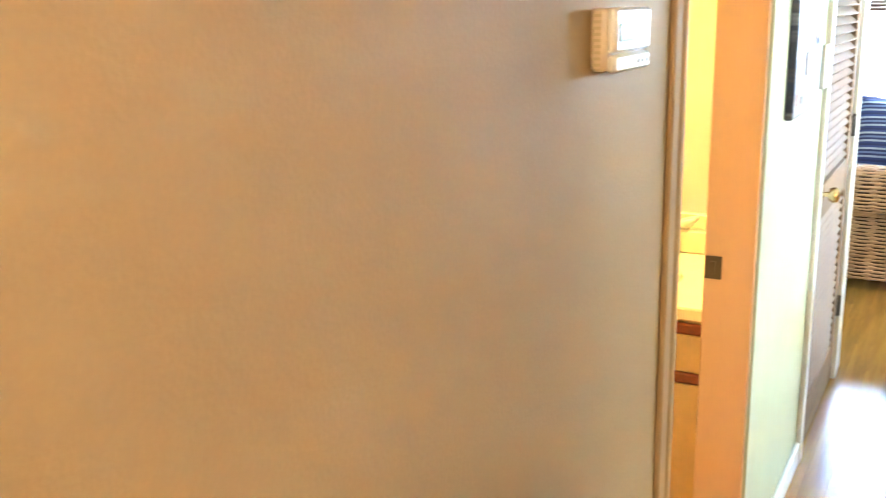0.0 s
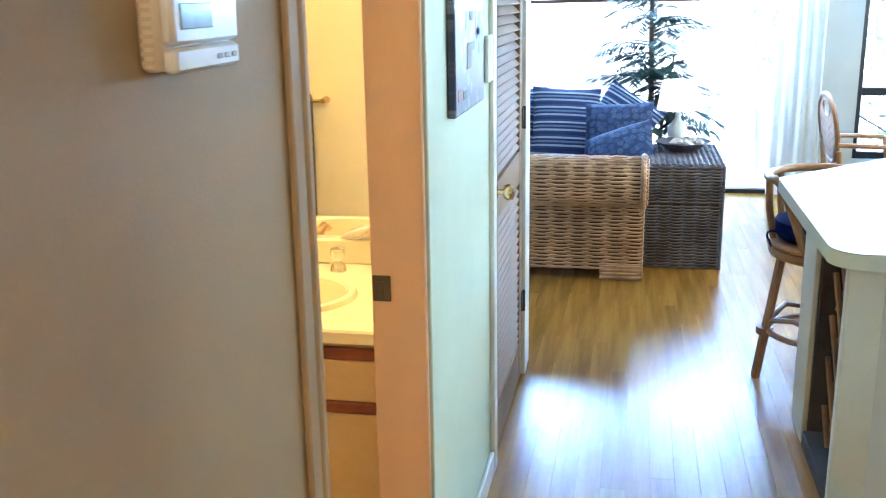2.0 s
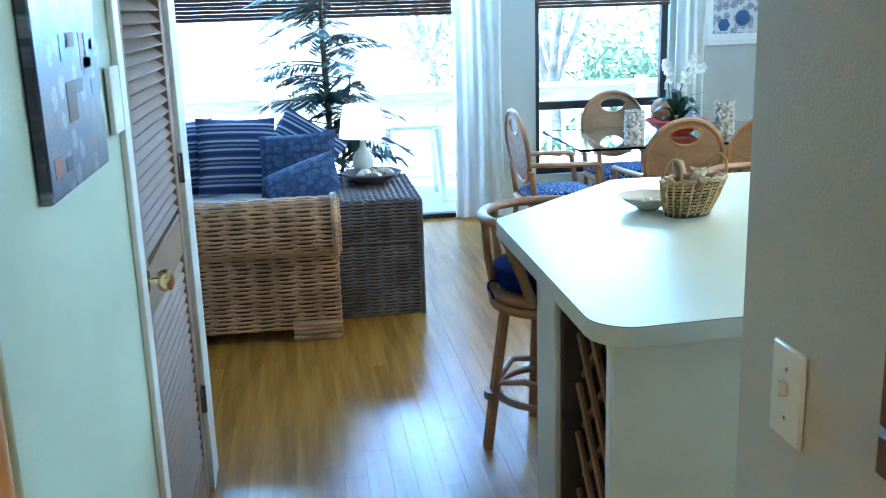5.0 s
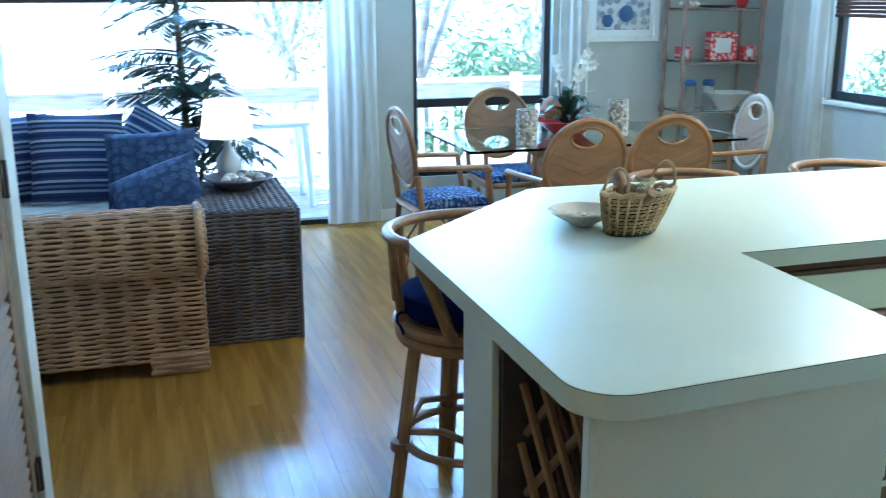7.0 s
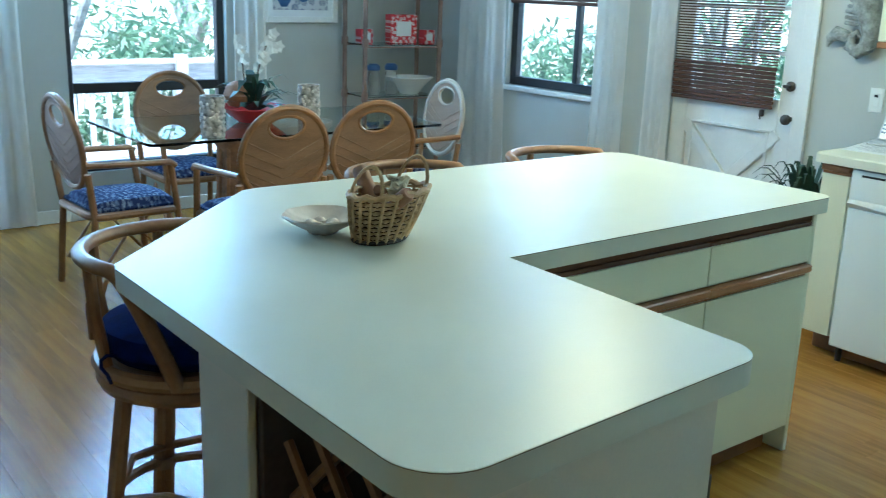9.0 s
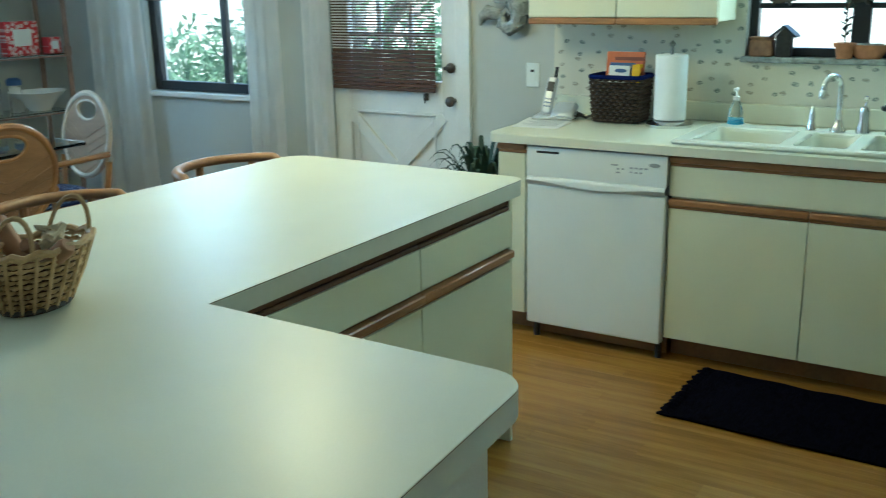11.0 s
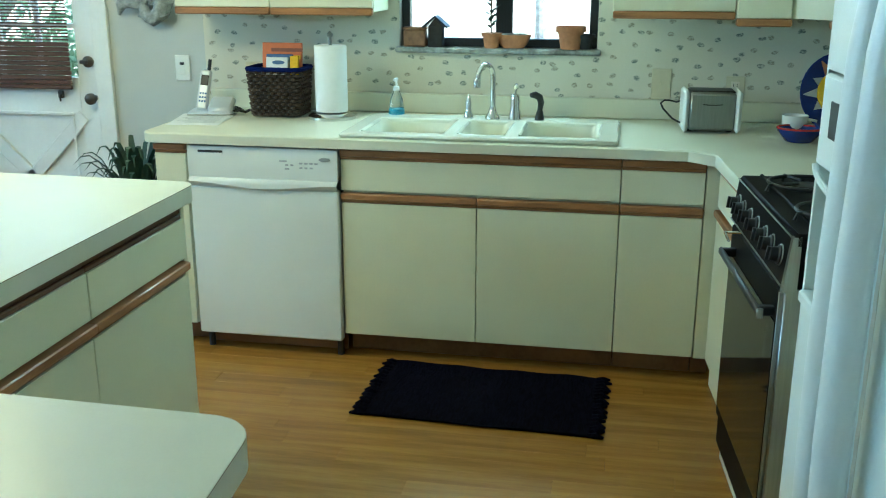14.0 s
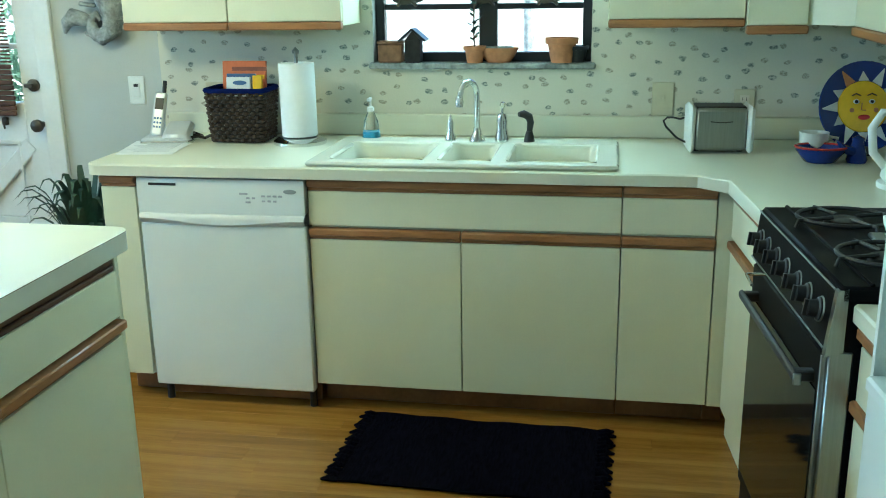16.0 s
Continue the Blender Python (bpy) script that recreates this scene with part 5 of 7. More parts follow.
part("lip", Geo().tube([(0.064 * math.cos(t), 0.08 * math.sin(t), 0.052) for t in np.linspace(0, 2 * math.pi, 21)[:-1]], 0.004, 6, True), M_RED, bw)
cu = thing("creamer", "small white ceramic creamer behind the blue bowl", "jug", (4.045, 2.235, WT))
part("body", Geo().lathe([(0.035, 0), (0.042, 0.02), (0.045, 0.05), (0.048, 0.085), (0.044, 0.085), (0.04, 0.03), (0, 0.02)], n=18), M_WHITECER, cu)
part("handle", Geo().tube([(0, -0.04, 0.07), (0, -0.075, 0.065), (0, -0.07, 0.03), (0, -0.042, 0.02)], 0.006, 8), M_WHITECER, cu)
fg = Geo().lathe([(0.03, 0), (0.034, 0.01), (0.026, 0.04), (0.018, 0.065), (0.02, 0.08), (0, 0.09)], n=14)
fg.tube([(0, 0.0, 0.03), (-0.03, 0.05, 0.05), (-0.02, 0.07, 0.075)], [0.02, 0.012, 0.003], 8)
solo("ceramic_figurine", fg, M_PLATEB, "small blue and white ceramic fish figurine", "figurine", (3.96, 2.115, WT))
kt = thing("electric_kettle", "white electric kettle with a loop handle", "kettle", (3.575, 2.06, WT))
part("base", Geo().lathe([(0.085, 0), (0.085, 0.015), (0.075, 0.02), (0, 0.02)], n=24), M_WHITE, kt)
part("body", Geo().lathe([(0.07, 0.02), (0.078, 0.03), (0.066, 0.12), (0.05, 0.20), (0.04, 0.225), (0, 0.23)], n=24), M_WHITE, kt)
part("handle", Geo().tube([(0, 0.04, 0.21), (0, 0.09, 0.215), (0, 0.115, 0.17), (0, 0.105, 0.10), (0, 0.07, 0.06)], 0.012, 10), M_WHITE, kt)
part("spout", Geo().tube([(0, -0.055, 0.16), (0, -0.085, 0.19)], [0.02, 0.010], 10), M_WHITE, kt)

# pots and birdhouse on the sill
def pot(name, label, y, h, r0, r1, m=None, x=4.41):
    p = thing(name, label, "flower pot", (x, y, 1.17))
    part("pot", Geo().lathe([(r0, 0), (r0 + (r1 - r0) * 0.75, h * 0.75), (r1 + 0.004, h * 0.76), (r1 + 0.005, h), (r1 - 0.004, h), (r1 - 0.006, h * 0.8), (0, h * 0.78)], n=20), m or M_TERRA, p)
    return p


pot("flower_pot", "terracotta pot with a wide rim on the sill", 3.095, 0.092, 0.040, 0.058)
p2 = pot("flower_pot", "small terracotta pot with a leafy sprig", 3.425, 0.062, 0.030, 0.040, x=4.40)
part("stem", Geo().tube([(0, 0, 0.05), (0.0, 0.004, 0.12), (0.0, 0.0, 0.22)], 0.003, 5), M_STEM, p2)
lf = Geo()
rngp = random.Random(11)
for i in range(16):
    a, z = rngp.random() * 6.28, 0.08 + 0.14 * i / 16
    c0, d0 = Vector((0, 0, z)), Vector((math.cos(a), math.sin(a), 0.5)).normalized() * 0.045
    s0 = d0.cross(Vector((0, 0, 1))).normalized() * 0.010
    lf.add([c0, c0 + d0 * 0.5 + s0, c0 + d0, c0 + d0 * 0.5 - s0], [(0, 1, 2, 3)])
part("leaves", lf, M_LEAF, p2)
bo = thing("planter_bowl", "low terracotta boat-shaped planter with stones", "planter", (4.415, 3.335, 1.17))
part("pot", Geo().lathe([(0.045, 0), (0.06, 0.02), (0.078, 0.055), (0.072, 0.055), (0.05, 0.04), (0, 0.04)], n=20, sx=0.55), M_TERRA, bo)
for i in range(7):
    part("stone", Geo().lathe([(0, -0.008), (0.012, -0.004), (0.014, 0.003), (0.008, 0.01), (0, 0.012)], (0.01 * math.sin(i * 2.0), -0.045 + 0.015 * i, 0.05), n=8), M_STONE, bo)
bp = thing("basket_pot", "square brown clay pot on the sill", "flower pot", (4.415, 3.755, 1.17))
part("pot", Geo().box(-0.028, 0.028, -0.048, 0.048, 0.0, 0.072, 0.006).box(-0.032, 0.032, -0.052, 0.052, 0.072, 0.082, 0.004), M_CORK, bp)
bh = thing("birdhouse", "dark weathered birdhouse on the sill", "birdhouse", (4.415, 3.665, 1.17))
part("box", Geo().box(-0.03, 0.03, -0.03, 0.03, 0.0, 0.085, 0.002), M_BIRD, bh)
for s in (1, -1):
    part("roof", Geo().box(-0.04, 0.04, -0.035, 0.035, -0.004, 0.004, 0.001, pose(0, s * 0.026, 0.105, -s * 40, 0, 0)), M_BLACKFR, bh)
part("gable", Geo().add([(-0.028, -0.03, 0.085), (-0.028, 0.03, 0.085), (-0.028, 0, 0.12), (0.028, -0.03, 0.085), (0.028, 0.03, 0.085), (0.028, 0, 0.12)], [(0, 1, 2), (5, 4, 3), (0, 2, 5, 3), (1, 4, 5, 2)]), M_BIRD, bh)
pot("flower_pot", "dark glazed round pot behind the terracotta pot", 3.04, 0.06, 0.03, 0.042, M_BLACKFR, x=4.425)
for y, nm, s in ((3.70, "fish", 1), (3.40, "turtle", 1), (3.16, "dolphin", 1)):
    g = Geo().lathe([(0, -0.062), (0.024, -0.045), (0.036, -0.005), (0.030, 0.028), (0.012, 0.048), (0, 0.056)], m=pose(0, 0, 0.004, 90, 0, 0) @ Matrix.Diagonal((0.35, 1, 1, 1)), n=14)
    g.lathe([(0, -0.02), (0.014, -0.01), (0.016, 0.004), (0, 0.018)], m=pose(0, 0.068, 0.012, 90, 0, 0) @ Matrix.Diagonal((0.4, 1, 1, 1)), n=10)
    for q, dz in ((-0.045, -0.036), (0.03, -0.036), (-0.07, -0.012)):
        g.tube([(0, q * 0.6, -0.012), (0, q, dz)], [0.012, 0.005], 8)
    solo("window_ornament", g, M_BRONZE, "small dark " + nm + " ornament standing on the glazing bar", "ornament", (4.44, y, 1.416))

# rug with fringed ends
rg = thing("kitchen_rug", "black woven cotton rug with knotted fringe on the floor", "rug", (3.465, 3.305, 0.0), -2)
part("rug_body", Geo().sheet(lambda u, v: (-0.24 + 0.48 * u + 0.004 * math.sin(9 * v), -0.39 + 0.78 * v, 0.012 + 0.002 * math.sin(23 * v + 5 * u)), 10, 28).box(-0.235, 0.235, -0.388, 0.388, 0.001, 0.011, 0.004), M_RUG, rg)
for e in (-1, 1):
    for i in range(17):
        x = -0.232 + 0.029 * i
        part("tassel", Geo().tube([(x, e * 0.385, 0.008), (x + 0.006 * math.sin(i * 2.3), e * 0.412, 0.012), (x + 0.016 * math.sin(i * 1.7), e * (0.44 + 0.008 * math.sin(i * 3.1)), 0.005)], [0.007, 0.011, 0.004], 6), M_RUG, rg)

# island clutter
bs = thing("cane_basket", "oval tan cane basket with looped handles and trinkets", "basket", (1.295, 4.37, ISLE), 22)
part("weave", weave_round(Geo(), lambda v: (0.066 + 0.034 * v ** 0.8, 0.004 + 0.118 * v), 0, 0, 11, 40, 0.0032, sx=1.15, sy=0.85), M_BASKET, bs)
# inner shell coloured dark for the shade inside the basket
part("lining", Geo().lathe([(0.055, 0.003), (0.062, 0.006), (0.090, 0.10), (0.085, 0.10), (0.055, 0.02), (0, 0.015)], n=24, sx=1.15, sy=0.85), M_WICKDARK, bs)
part("rim", Geo().tube([(0.103 * 1.15 * math.cos(t), 0.103 * 0.85 * math.sin(t), 0.124 + 0.004 * math.sin(12 * t)) for t in np.linspace(0, 2 * math.pi, 49)[:-1]], 0.007, 6, True), M_BASKET, bs)
part("foot_rim", Geo().tube([(0.070 * 1.15 * math.cos(t), 0.070 * 0.85 * math.sin(t), 0.006) for t in np.linspace(0, 2 * math.pi, 33)[:-1]], 0.006, 6, True), M_DKBASKET, bs)
for i in range(20):
    t = 2 * math.pi * i / 20
    part("stake", Geo().tube([(0.071 * 1.15 * math.cos(t), 0.071 * 0.85 * math.sin(t), 0.004), (0.090 * 1.15 * math.cos(t), 0.090 * 0.85 * math.sin(t), 0.06), (0.105 * 1.15 * math.cos(t), 0.105 * 0.85 * math.sin(t), 0.122)], 0.0042, 5), M_BASKET, bs)
for s in (-1, 1):
    part("handle", Geo().tube([(s * 0.10, 0.045 * math.cos(a), 0.12 + 0.075 * math.sin(a)) for a in np.linspace(0, math.pi, 11)], 0.005, 6), M_BASKET, bs)
for i, (x, y, z, rx, ry, m, L, r0) in enumerate(((0.0, 0.01, 0.07, -42, 0, M_CORK, 0.13, 0.021), (-0.04, -0.06, 0.09, 48, 20, M_CORK, 0.085, 0.018), (0.05, -0.02, 0.105, 20, -60, M_CORK, 0.08, 0.014))):
    g = Geo().lathe([(r0 * 0.8, 0), (r0, 0.006), (r0, L - 0.006), (r0 * 0.8, L), (0, L)], m=pose(0, 0, 0, rx, ry, 0), n=14)
    solo("wooden_trinket", g, m, "brown wooden cylinder trinket in the cane basket", "trinket", (1.295 + x * 0.5, 4.37 + y, ISLE - 0.005 + z))
for ob in bs.children:
    for vert in ob.data.vertices:
        vert.co.y -= 0.22 * vert.co.z
        vert.co.z *= 1 - 0.6 * vert.co.y
kn = Geo()
rk = random.Random(3)
kn.tube([(0.022 * math.sin(2.1 * i) + 0.006 * rk.random(), 0.022 * math.cos(1.7 * i), 0.018 * math.sin(1.3 * i)) for i in range(26)], 0.007, 6)
solo("twine_ball", kn, mat("cream_twine", (0.68, 0.58, 0.40), 0.9, bump=0.3), "knotted cream twine ball in the cane basket", "twine", (1.305, 4.31, WT + 0.155))
sbw = thing("shell_bowl", "pearly scalloped shell bowl on the island", "bowl", (1.205, 4.495, ISLE))
part("bowl", Geo().lathe([(0.035, 0), (0.04, 0.006), (0.078, 0.026), (0.102, 0.044), (0.100, 0.048), (0.078, 0.032), (0.035, 0.014), (0, 0.012)], n=36, wob=0.03, lobes=9), M_PEARL, sbw)
for i in range(5):
    t = i * 1.25
    part("shell", Geo().lathe([(0, 0), (0.015, 0.004), (0.02, 0.012), (0.01, 0.02), (0, 0.022)], (0.03 * math.cos(t), 0.03 * math.sin(t), 0.012), n=10, sy=0.7), M_PEARL, sbw)


# bar stools
def bar_stool(at, turn):
    """Front towards local +x; the hoop back round local -x."""
    s = thing("bar_stool", "rattan bar stool with hoop back and navy cushion", "stool", at, turn, "bar stools at the island")
    for a in (45, 135, 225, 315):
        c, d = math.cos(radians(a)), math.sin(radians(a))
        for k in (-1, 1):
            part("leg", Geo().tube([(0.215 * c - 0.012 * k * d, 0.215 * d + 0.012 * k * c, 0.0), (0.145 * c - 0.012 * k * d, 0.145 * d + 0.012 * k * c, 0.59)], [0.0155, 0.0145], 8), M_RATTAN, s)
        part("binding", Geo().lathe([(0.03, 0), (0.032, 0.01), (0.03, 0.03), (0, 0.03)], (0.192 * c, 0.192 * d, 0.20), n=10), M_RATTANL, s)
        c2, d2 = math.cos(radians(a + 45)), math.sin(radians(a + 45))
        part("brace", Geo().tube([(0.185 * c, 0.185 * d, 0.26), (0.19 * c2 * 0.8, 0.19 * d2 * 0.8, 0.30), (0.185 * math.cos(radians(a + 90)), 0.185 * math.sin(radians(a + 90)), 0.26)], 0.012, 8), M_RATTAN, s)
    part("foot_ring", Geo().tube([(0.18 * math.cos(t), 0.18 * math.sin(t), 0.22) for t in np.linspace(0, 2 * math.pi, 29)[:-1]], 0.013, 8, True), M_RATTAN, s)
    part("seat_ring", Geo().tube([(0.178 * math.cos(t), 0.178 * math.sin(t), 0.575) for t in np.linspace(0, 2 * math.pi, 33)[:-1]], 0.022, 8, True).tube([(0.188 * math.cos(t), 0.188 * math.sin(t), 0.615) for t in np.linspace(0, 2 * math.pi, 33)[:-1]], 0.02, 8, True), M_RATTAN, s)
    part("seat", Geo().lathe([(0.175, 0.575), (0.18, 0.605), (0.175, 0.627), (0, 0.63)], n=28), M_RATTANL, s)
    part("cushion", Geo().lathe([(0.10, 0.63), (0.165, 0.635), (0.188, 0.665), (0.182, 0.71), (0.13, 0.735), (0.05, 0.742), (0, 0.742)], n=28), M_NAVY, s, "round navy seat cushion")
    hoop = []
    for i in range(37):
        a = radians(75 + 210 * i / 36)
        e = abs(i - 18) / 18
        z = 0.89 if e < 0.68 else 0.89 - 0.28 * ((e - 0.68) / 0.32) ** 1.4
        r0 = 0.215 - 0.02 * max(0, (e - 0.68) / 0.32)
        hoop.append((r0 * math.cos(a), r0 * math.sin(a), z))
    part("hoop", Geo().tube(hoop, 0.0175, 10), M_RATTAN, s, "bent rattan hoop back")
    for a in (130, 180, 230):
        t = radians(a)
        part("spindle", Geo().tube([(0.185 * math.cos(t), 0.185 * math.sin(t), 0.61), (0.208 * math.cos(t), 0.208 * math.sin(t), 0.76), (0.215 * math.cos(t), 0.215 * math.sin(t), 0.885)], 0.013, 8), M_RATTAN, s)
    for a0 in (105, 155, 205):
        t0, t1 = radians(a0), radians(a0 + 25)
        part("arch", Geo().tube([(0.205 * math.cos(t), 0.205 * math.sin(t), 0.66 + 0.12 * math.sin(math.pi * k / 8)) for k, t in enumerate(np.linspace(t0 - 0.1, t1 + 0.1, 9))], 0.006, 6), M_RATTAN, s)
    part("cushion_tie", Geo().tube([(-0.09, -0.165, 0.668), (-0.10, -0.185, 0.676), (-0.108, -0.195, 0.668), (-0.106, -0.20, 0.652), (-0.095, -0.198, 0.635), (-0.088, -0.196, 0.612)], 0.004, 8), M_NAVY, s)
    for child in s.children:
        child.data.transform(Matrix.Diagonal((1.13, 1.13, 0.985, 1)))
    return s


stool = bar_stool((0.885, 4.60, 0), -45)
copy_thing(stool, pose(1.93, 5.07, 0, 0, 0, -90))
copy_thing(stool, pose(2.66, 5.07, 0, 0, 0, -90))


# dining set
def dining_chair(at, turn, pale=False):
    """Oval-back armchair; local +x is the front."""
    s = thing("dining_chair", "rattan dining armchair with oval back and blue cushion", "chair", at, turn, "chairs round the glass table")
    m_rim = M_PALECANE if pale else M_RATTAN
    tilt = lambda z: -0.20 - 0.16 * max(0, z - 0.42)
    n = 40
    cz, ry, rz = 0.745, 0.222, 0.218
    rim = [(tilt(cz + rz * math.sin(2 * math.pi * i / n)), ry * math.cos(2 * math.pi * i / n), cz + rz * math.sin(2 * math.pi * i / n)) for i in range(n)]
    part("back_rim", Geo().tube(rim, 0.016, 8, True), m_rim, s)
    g = Geo()
    hole_c, hy, hz = cz + 0.135, 0.095, 0.045
    for face in (-0.006, 0.006):
        outer = [(p[0] + face, p[1] * 0.97, cz + (p[2] - cz) * 0.97) for p in rim]
        inner = []
        for i in range(n):
            a = 2 * math.pi * i / n
            z = hole_c + hz * math.sin(a) * (1 if math.sin(a) > 0 else 1.35)
            inner.append((tilt(z) + face, hy * math.cos(a), z))
        g.add(outer + inner, [(i, (i + 1) % n, n + (i + 1) % n, n + i) if face > 0 else (i, n + i, n + (i + 1) % n, (i + 1) % n) for i in range(n)])
    part("back_panel", g, M_RATTANL, s, "herringbone cane back with a handle hole")
    ribs = Geo()
    for side in (-1, 1):
        for k in range(7):
            z0 = cz - 0.20 + 0.045 * k
            y1 = side * ry * 0.93 * math.sqrt(max(0.05, 1 - ((z0 + 0.09 - cz) / rz) ** 2))
            if z0 + 0.09 < hole_c - 0.05:
                ribs.tube([(tilt(z0) + 0.008, side * 0.006, z0), (tilt(z0 + 0.09) + 0.008, y1, z0 + 0.09)], 0.002, 4).tube([(tilt(z0) - 0.008, side * 0.006, z0), (tilt(z0 + 0.09) - 0.008, y1, z0 + 0.09)], 0.002, 4)
    tagged(part("cane_ribs", ribs, M_RATTANL, s), kind="stuff")
    part("hole_rim", Geo().tube([(tilt(hole_c + hz * math.sin(a)), hy * math.cos(a), hole_c + hz * math.sin(a) * (1 if math.sin(a) > 0 else 1.35)) for a in np.linspace(0, 2 * math.pi, 25)[:-1]], 0.009, 6, True), m_rim, s)
    for y in (-0.21, 0.21):
        part("leg", Geo().tube([(-0.24, y, 0), (-0.205, y, 0.40), (tilt(0.62), y * 1.06, 0.62)], 0.017, 8), M_RATTAN, s)
        part("leg", Geo().tube([(0.22, y * 1.08, 0), (0.20, y * 1.08, 0.42), (0.17, y * 1.12, 0.64)], 0.017, 8), M_RATTAN, s)
        part("arm", Geo().tube([(tilt(0.66), y * 1.06, 0.66), (0.0, y * 1.18, 0.655), (0.16, y * 1.18, 0.65), (0.19, y * 1.14, 0.63)], 0.016, 8), M_RATTAN, s)
        part("brace", Geo().tube([(-0.20, y, 0.12), (-0.02, y, 0.36), (0.19, y * 1.05, 0.12)], 0.009, 6), M_RATTAN, s)
    part("seat_frame", Geo().tube([(x, y, 0.41) for x, y in rounded(-0.22, 0.22, -0.225, 0.225, 0.06)], 0.019, 8, True), M_RATTAN, s)
    part("seat", Geo().prism(rounded(-0.215, 0.215, -0.22, 0.22, 0.06), 0.405, 0.425), M_RATTANL, s)
    cu = Geo()
    cu.sheet(lambda u, v: (-0.205 + 0.425 * u, -0.21 + 0.42 * v, 0.43 + 0.062 * (max(0, 16 * u * (1 - u) * v * (1 - v)) ** 0.22)), 14, 14)
    cu.box(-0.205, 0.22, -0.21, 0.21, 0.426, 0.445, 0.008)
    part("cushion", cu, M_BLUEPAT, s, "blue patterned seat cushion")
    return s


ch = dining_chair((1.58, 7.12, 0), 3)
copy_thing(ch, pose(2.22, 7.74, 0, 0, 0, -90))
copy_thing(ch, pose(2.07, 6.58, 0, 0, 0, 92))
copy_thing(ch, pose(2.58, 6.58, 0, 0, 0, 86))
dining_chair((3.30, 7.10, 0), 172, True)

dt = thing("dining_table", "rectangular green-edged glass dining table on a rattan base", "table", (2.525, 7.33, 0))
part("tabletop", Geo().prism(rounded(-0.875, 0.875, -0.465, 0.465, 0.03), 0.728, 0.742, 0.002), M_TABLEGL, dt, "clear glass top").visible_shadow = False
part("pedestal", Geo().lathe([(0.30, 0), (0.31, 0.04), (0.22, 0.10), (0.20, 0.60), (0.26, 0.70), (0.26, 0.727), (0, 0.727)], n=24, sx=1.5, sy=0.8), M_CORK, dt, "brown rattan pedestal")
for i in range(18):
    t = 2 * math.pi * i / 18
    part("pole", Geo().tube([(0.32 * math.cos(t), 0.17 * math.sin(t), 0.08), (0.305 * math.cos(t), 0.165 * math.sin(t), 0.62)], 0.014, 6), M_CORK, dt)
for x, y, h in ((2.02, 6.97, 0.205), (2.70, 7.20, 0.215)):
    c = thing("shell_candle", "cylindrical shell-covered candle holder on the glass table", "candle holder", (x, y, 0.743), 0, "shell candle holders")
    part("cylinder", Geo().lathe([(0.058, 0), (0.06, 0.004), (0.06, h), (0.052, h), (0.052, 0.02), (0, 0.02)], n=24), M_SHELL, c)
    rr = random.Random(int(x * 100))
    sh = Geo()
    for i in range(90):
        t, z = rr.random() * 6.283, 0.012 + rr.random() * (h - 0.024)
        sh.lathe([(0.010, 0), (0.007, 0.004), (0, 0.006)], m=pose(0.059 * math.cos(t), 0.059 * math.sin(t), z, 0, 90, math.degrees(t)), n=6)
    tagged(part("shell_filling", sh, M_PEARL, c), kind="stuff")
    part("candle", Geo().lathe([(0.035, 0.02), (0.035, h * 0.7), (0, h * 0.7)], n=16), M_PAPERW, c)

oc = thing("orchid_bowl", "red bowl with white orchids and shells on the table", "flower bowl", (2.44, 7.36, 0.743))
part("bowl", Geo().lathe([(0.08, 0), (0.10, 0.008), (0.17, 0.06), (0.20, 0.085), (0.195, 0.09), (0.15, 0.06), (0.08, 0.02), (0, 0.018)], n=30), M_RED, oc)
ro = random.Random(5)
lv = Geo()
for i in range(30):
    a, L, up = ro.random() * 6.283, 0.12 + 0.13 * ro.random(), 0.05 + 0.16 * ro.random()
    d, w = Vector((math.cos(a), math.sin(a), 0)), 0.018 + 0.012 * ro.random()
    sd = Vector((-d.y, d.x, 0)) * w
    p0, p1, p2, p3 = Vector((0, 0, 0.05)), d * L * 0.45 + Vector((0, 0, 0.05 + up)), d * L * 0.8 + Vector((0, 0, 0.06 + up * 1.05)), d * L * 1.15 + Vector((0, 0, 0.06 + up * 0.75))
    lv.add([p0 - sd * 0.4, p0 + sd * 0.4, p1 + sd, p1 - sd, p2 + sd * 0.8, p2 - sd * 0.8, p3], [(0, 1, 2, 3), (3, 2, 4, 5), (5, 4, 6)])
part("leaves", lv, M_LEAF, oc)
part("coconut_shell", Geo().lathe([(0, -0.07), (0.05, -0.055), (0.075, 0.0), (0.06, 0.05), (0.03, 0.075), (0, 0.08)], (-0.09, 0.02, 0.15), n=16), M_CORK, oc)
for k in range(3):
    a = 0.6 + k * 2.0
    stem = [(0.02 * math.cos(a), 0.02 * math.sin(a), 0.05), (0.05 * math.cos(a), 0.05 * math.sin(a), 0.25), (0.09 * math.cos(a) + 0.03, 0.08 * math.sin(a), 0.38), (0.15 * math.cos(a) + 0.06, 0.13 * math.sin(a), 0.40 + 0.04 * k)]
    st = part("stem", Geo().tube(stem, 0.004, 5), M_STEM, oc)
    for i in range(6):
        f = 0.45 + 0.55 * i / 5
        j = min(2, int(f * 3))
        u = f * 3 - j
        c = Vector(stem[j]) * (1 - u) + Vector(stem[j + 1]) * u + Vector((0.015 * math.sin(i * 3), 0.02 * math.cos(i * 2.2), 0.01))
        fl = Geo()
        for q in range(5):
            t = 2 * math.pi * q / 5 + i
            d = Vector((math.cos(t), -0.5, math.sin(t))).normalized() * 0.042
            sd = Vector((-math.sin(t), 0, math.cos(t))) * 0.016
            fl.add([c, c + d * 0.55 + sd, c + d, c + d * 0.55 - sd], [(0, 1, 2, 3)])
        part("blossom", fl, M_PETAL, st)

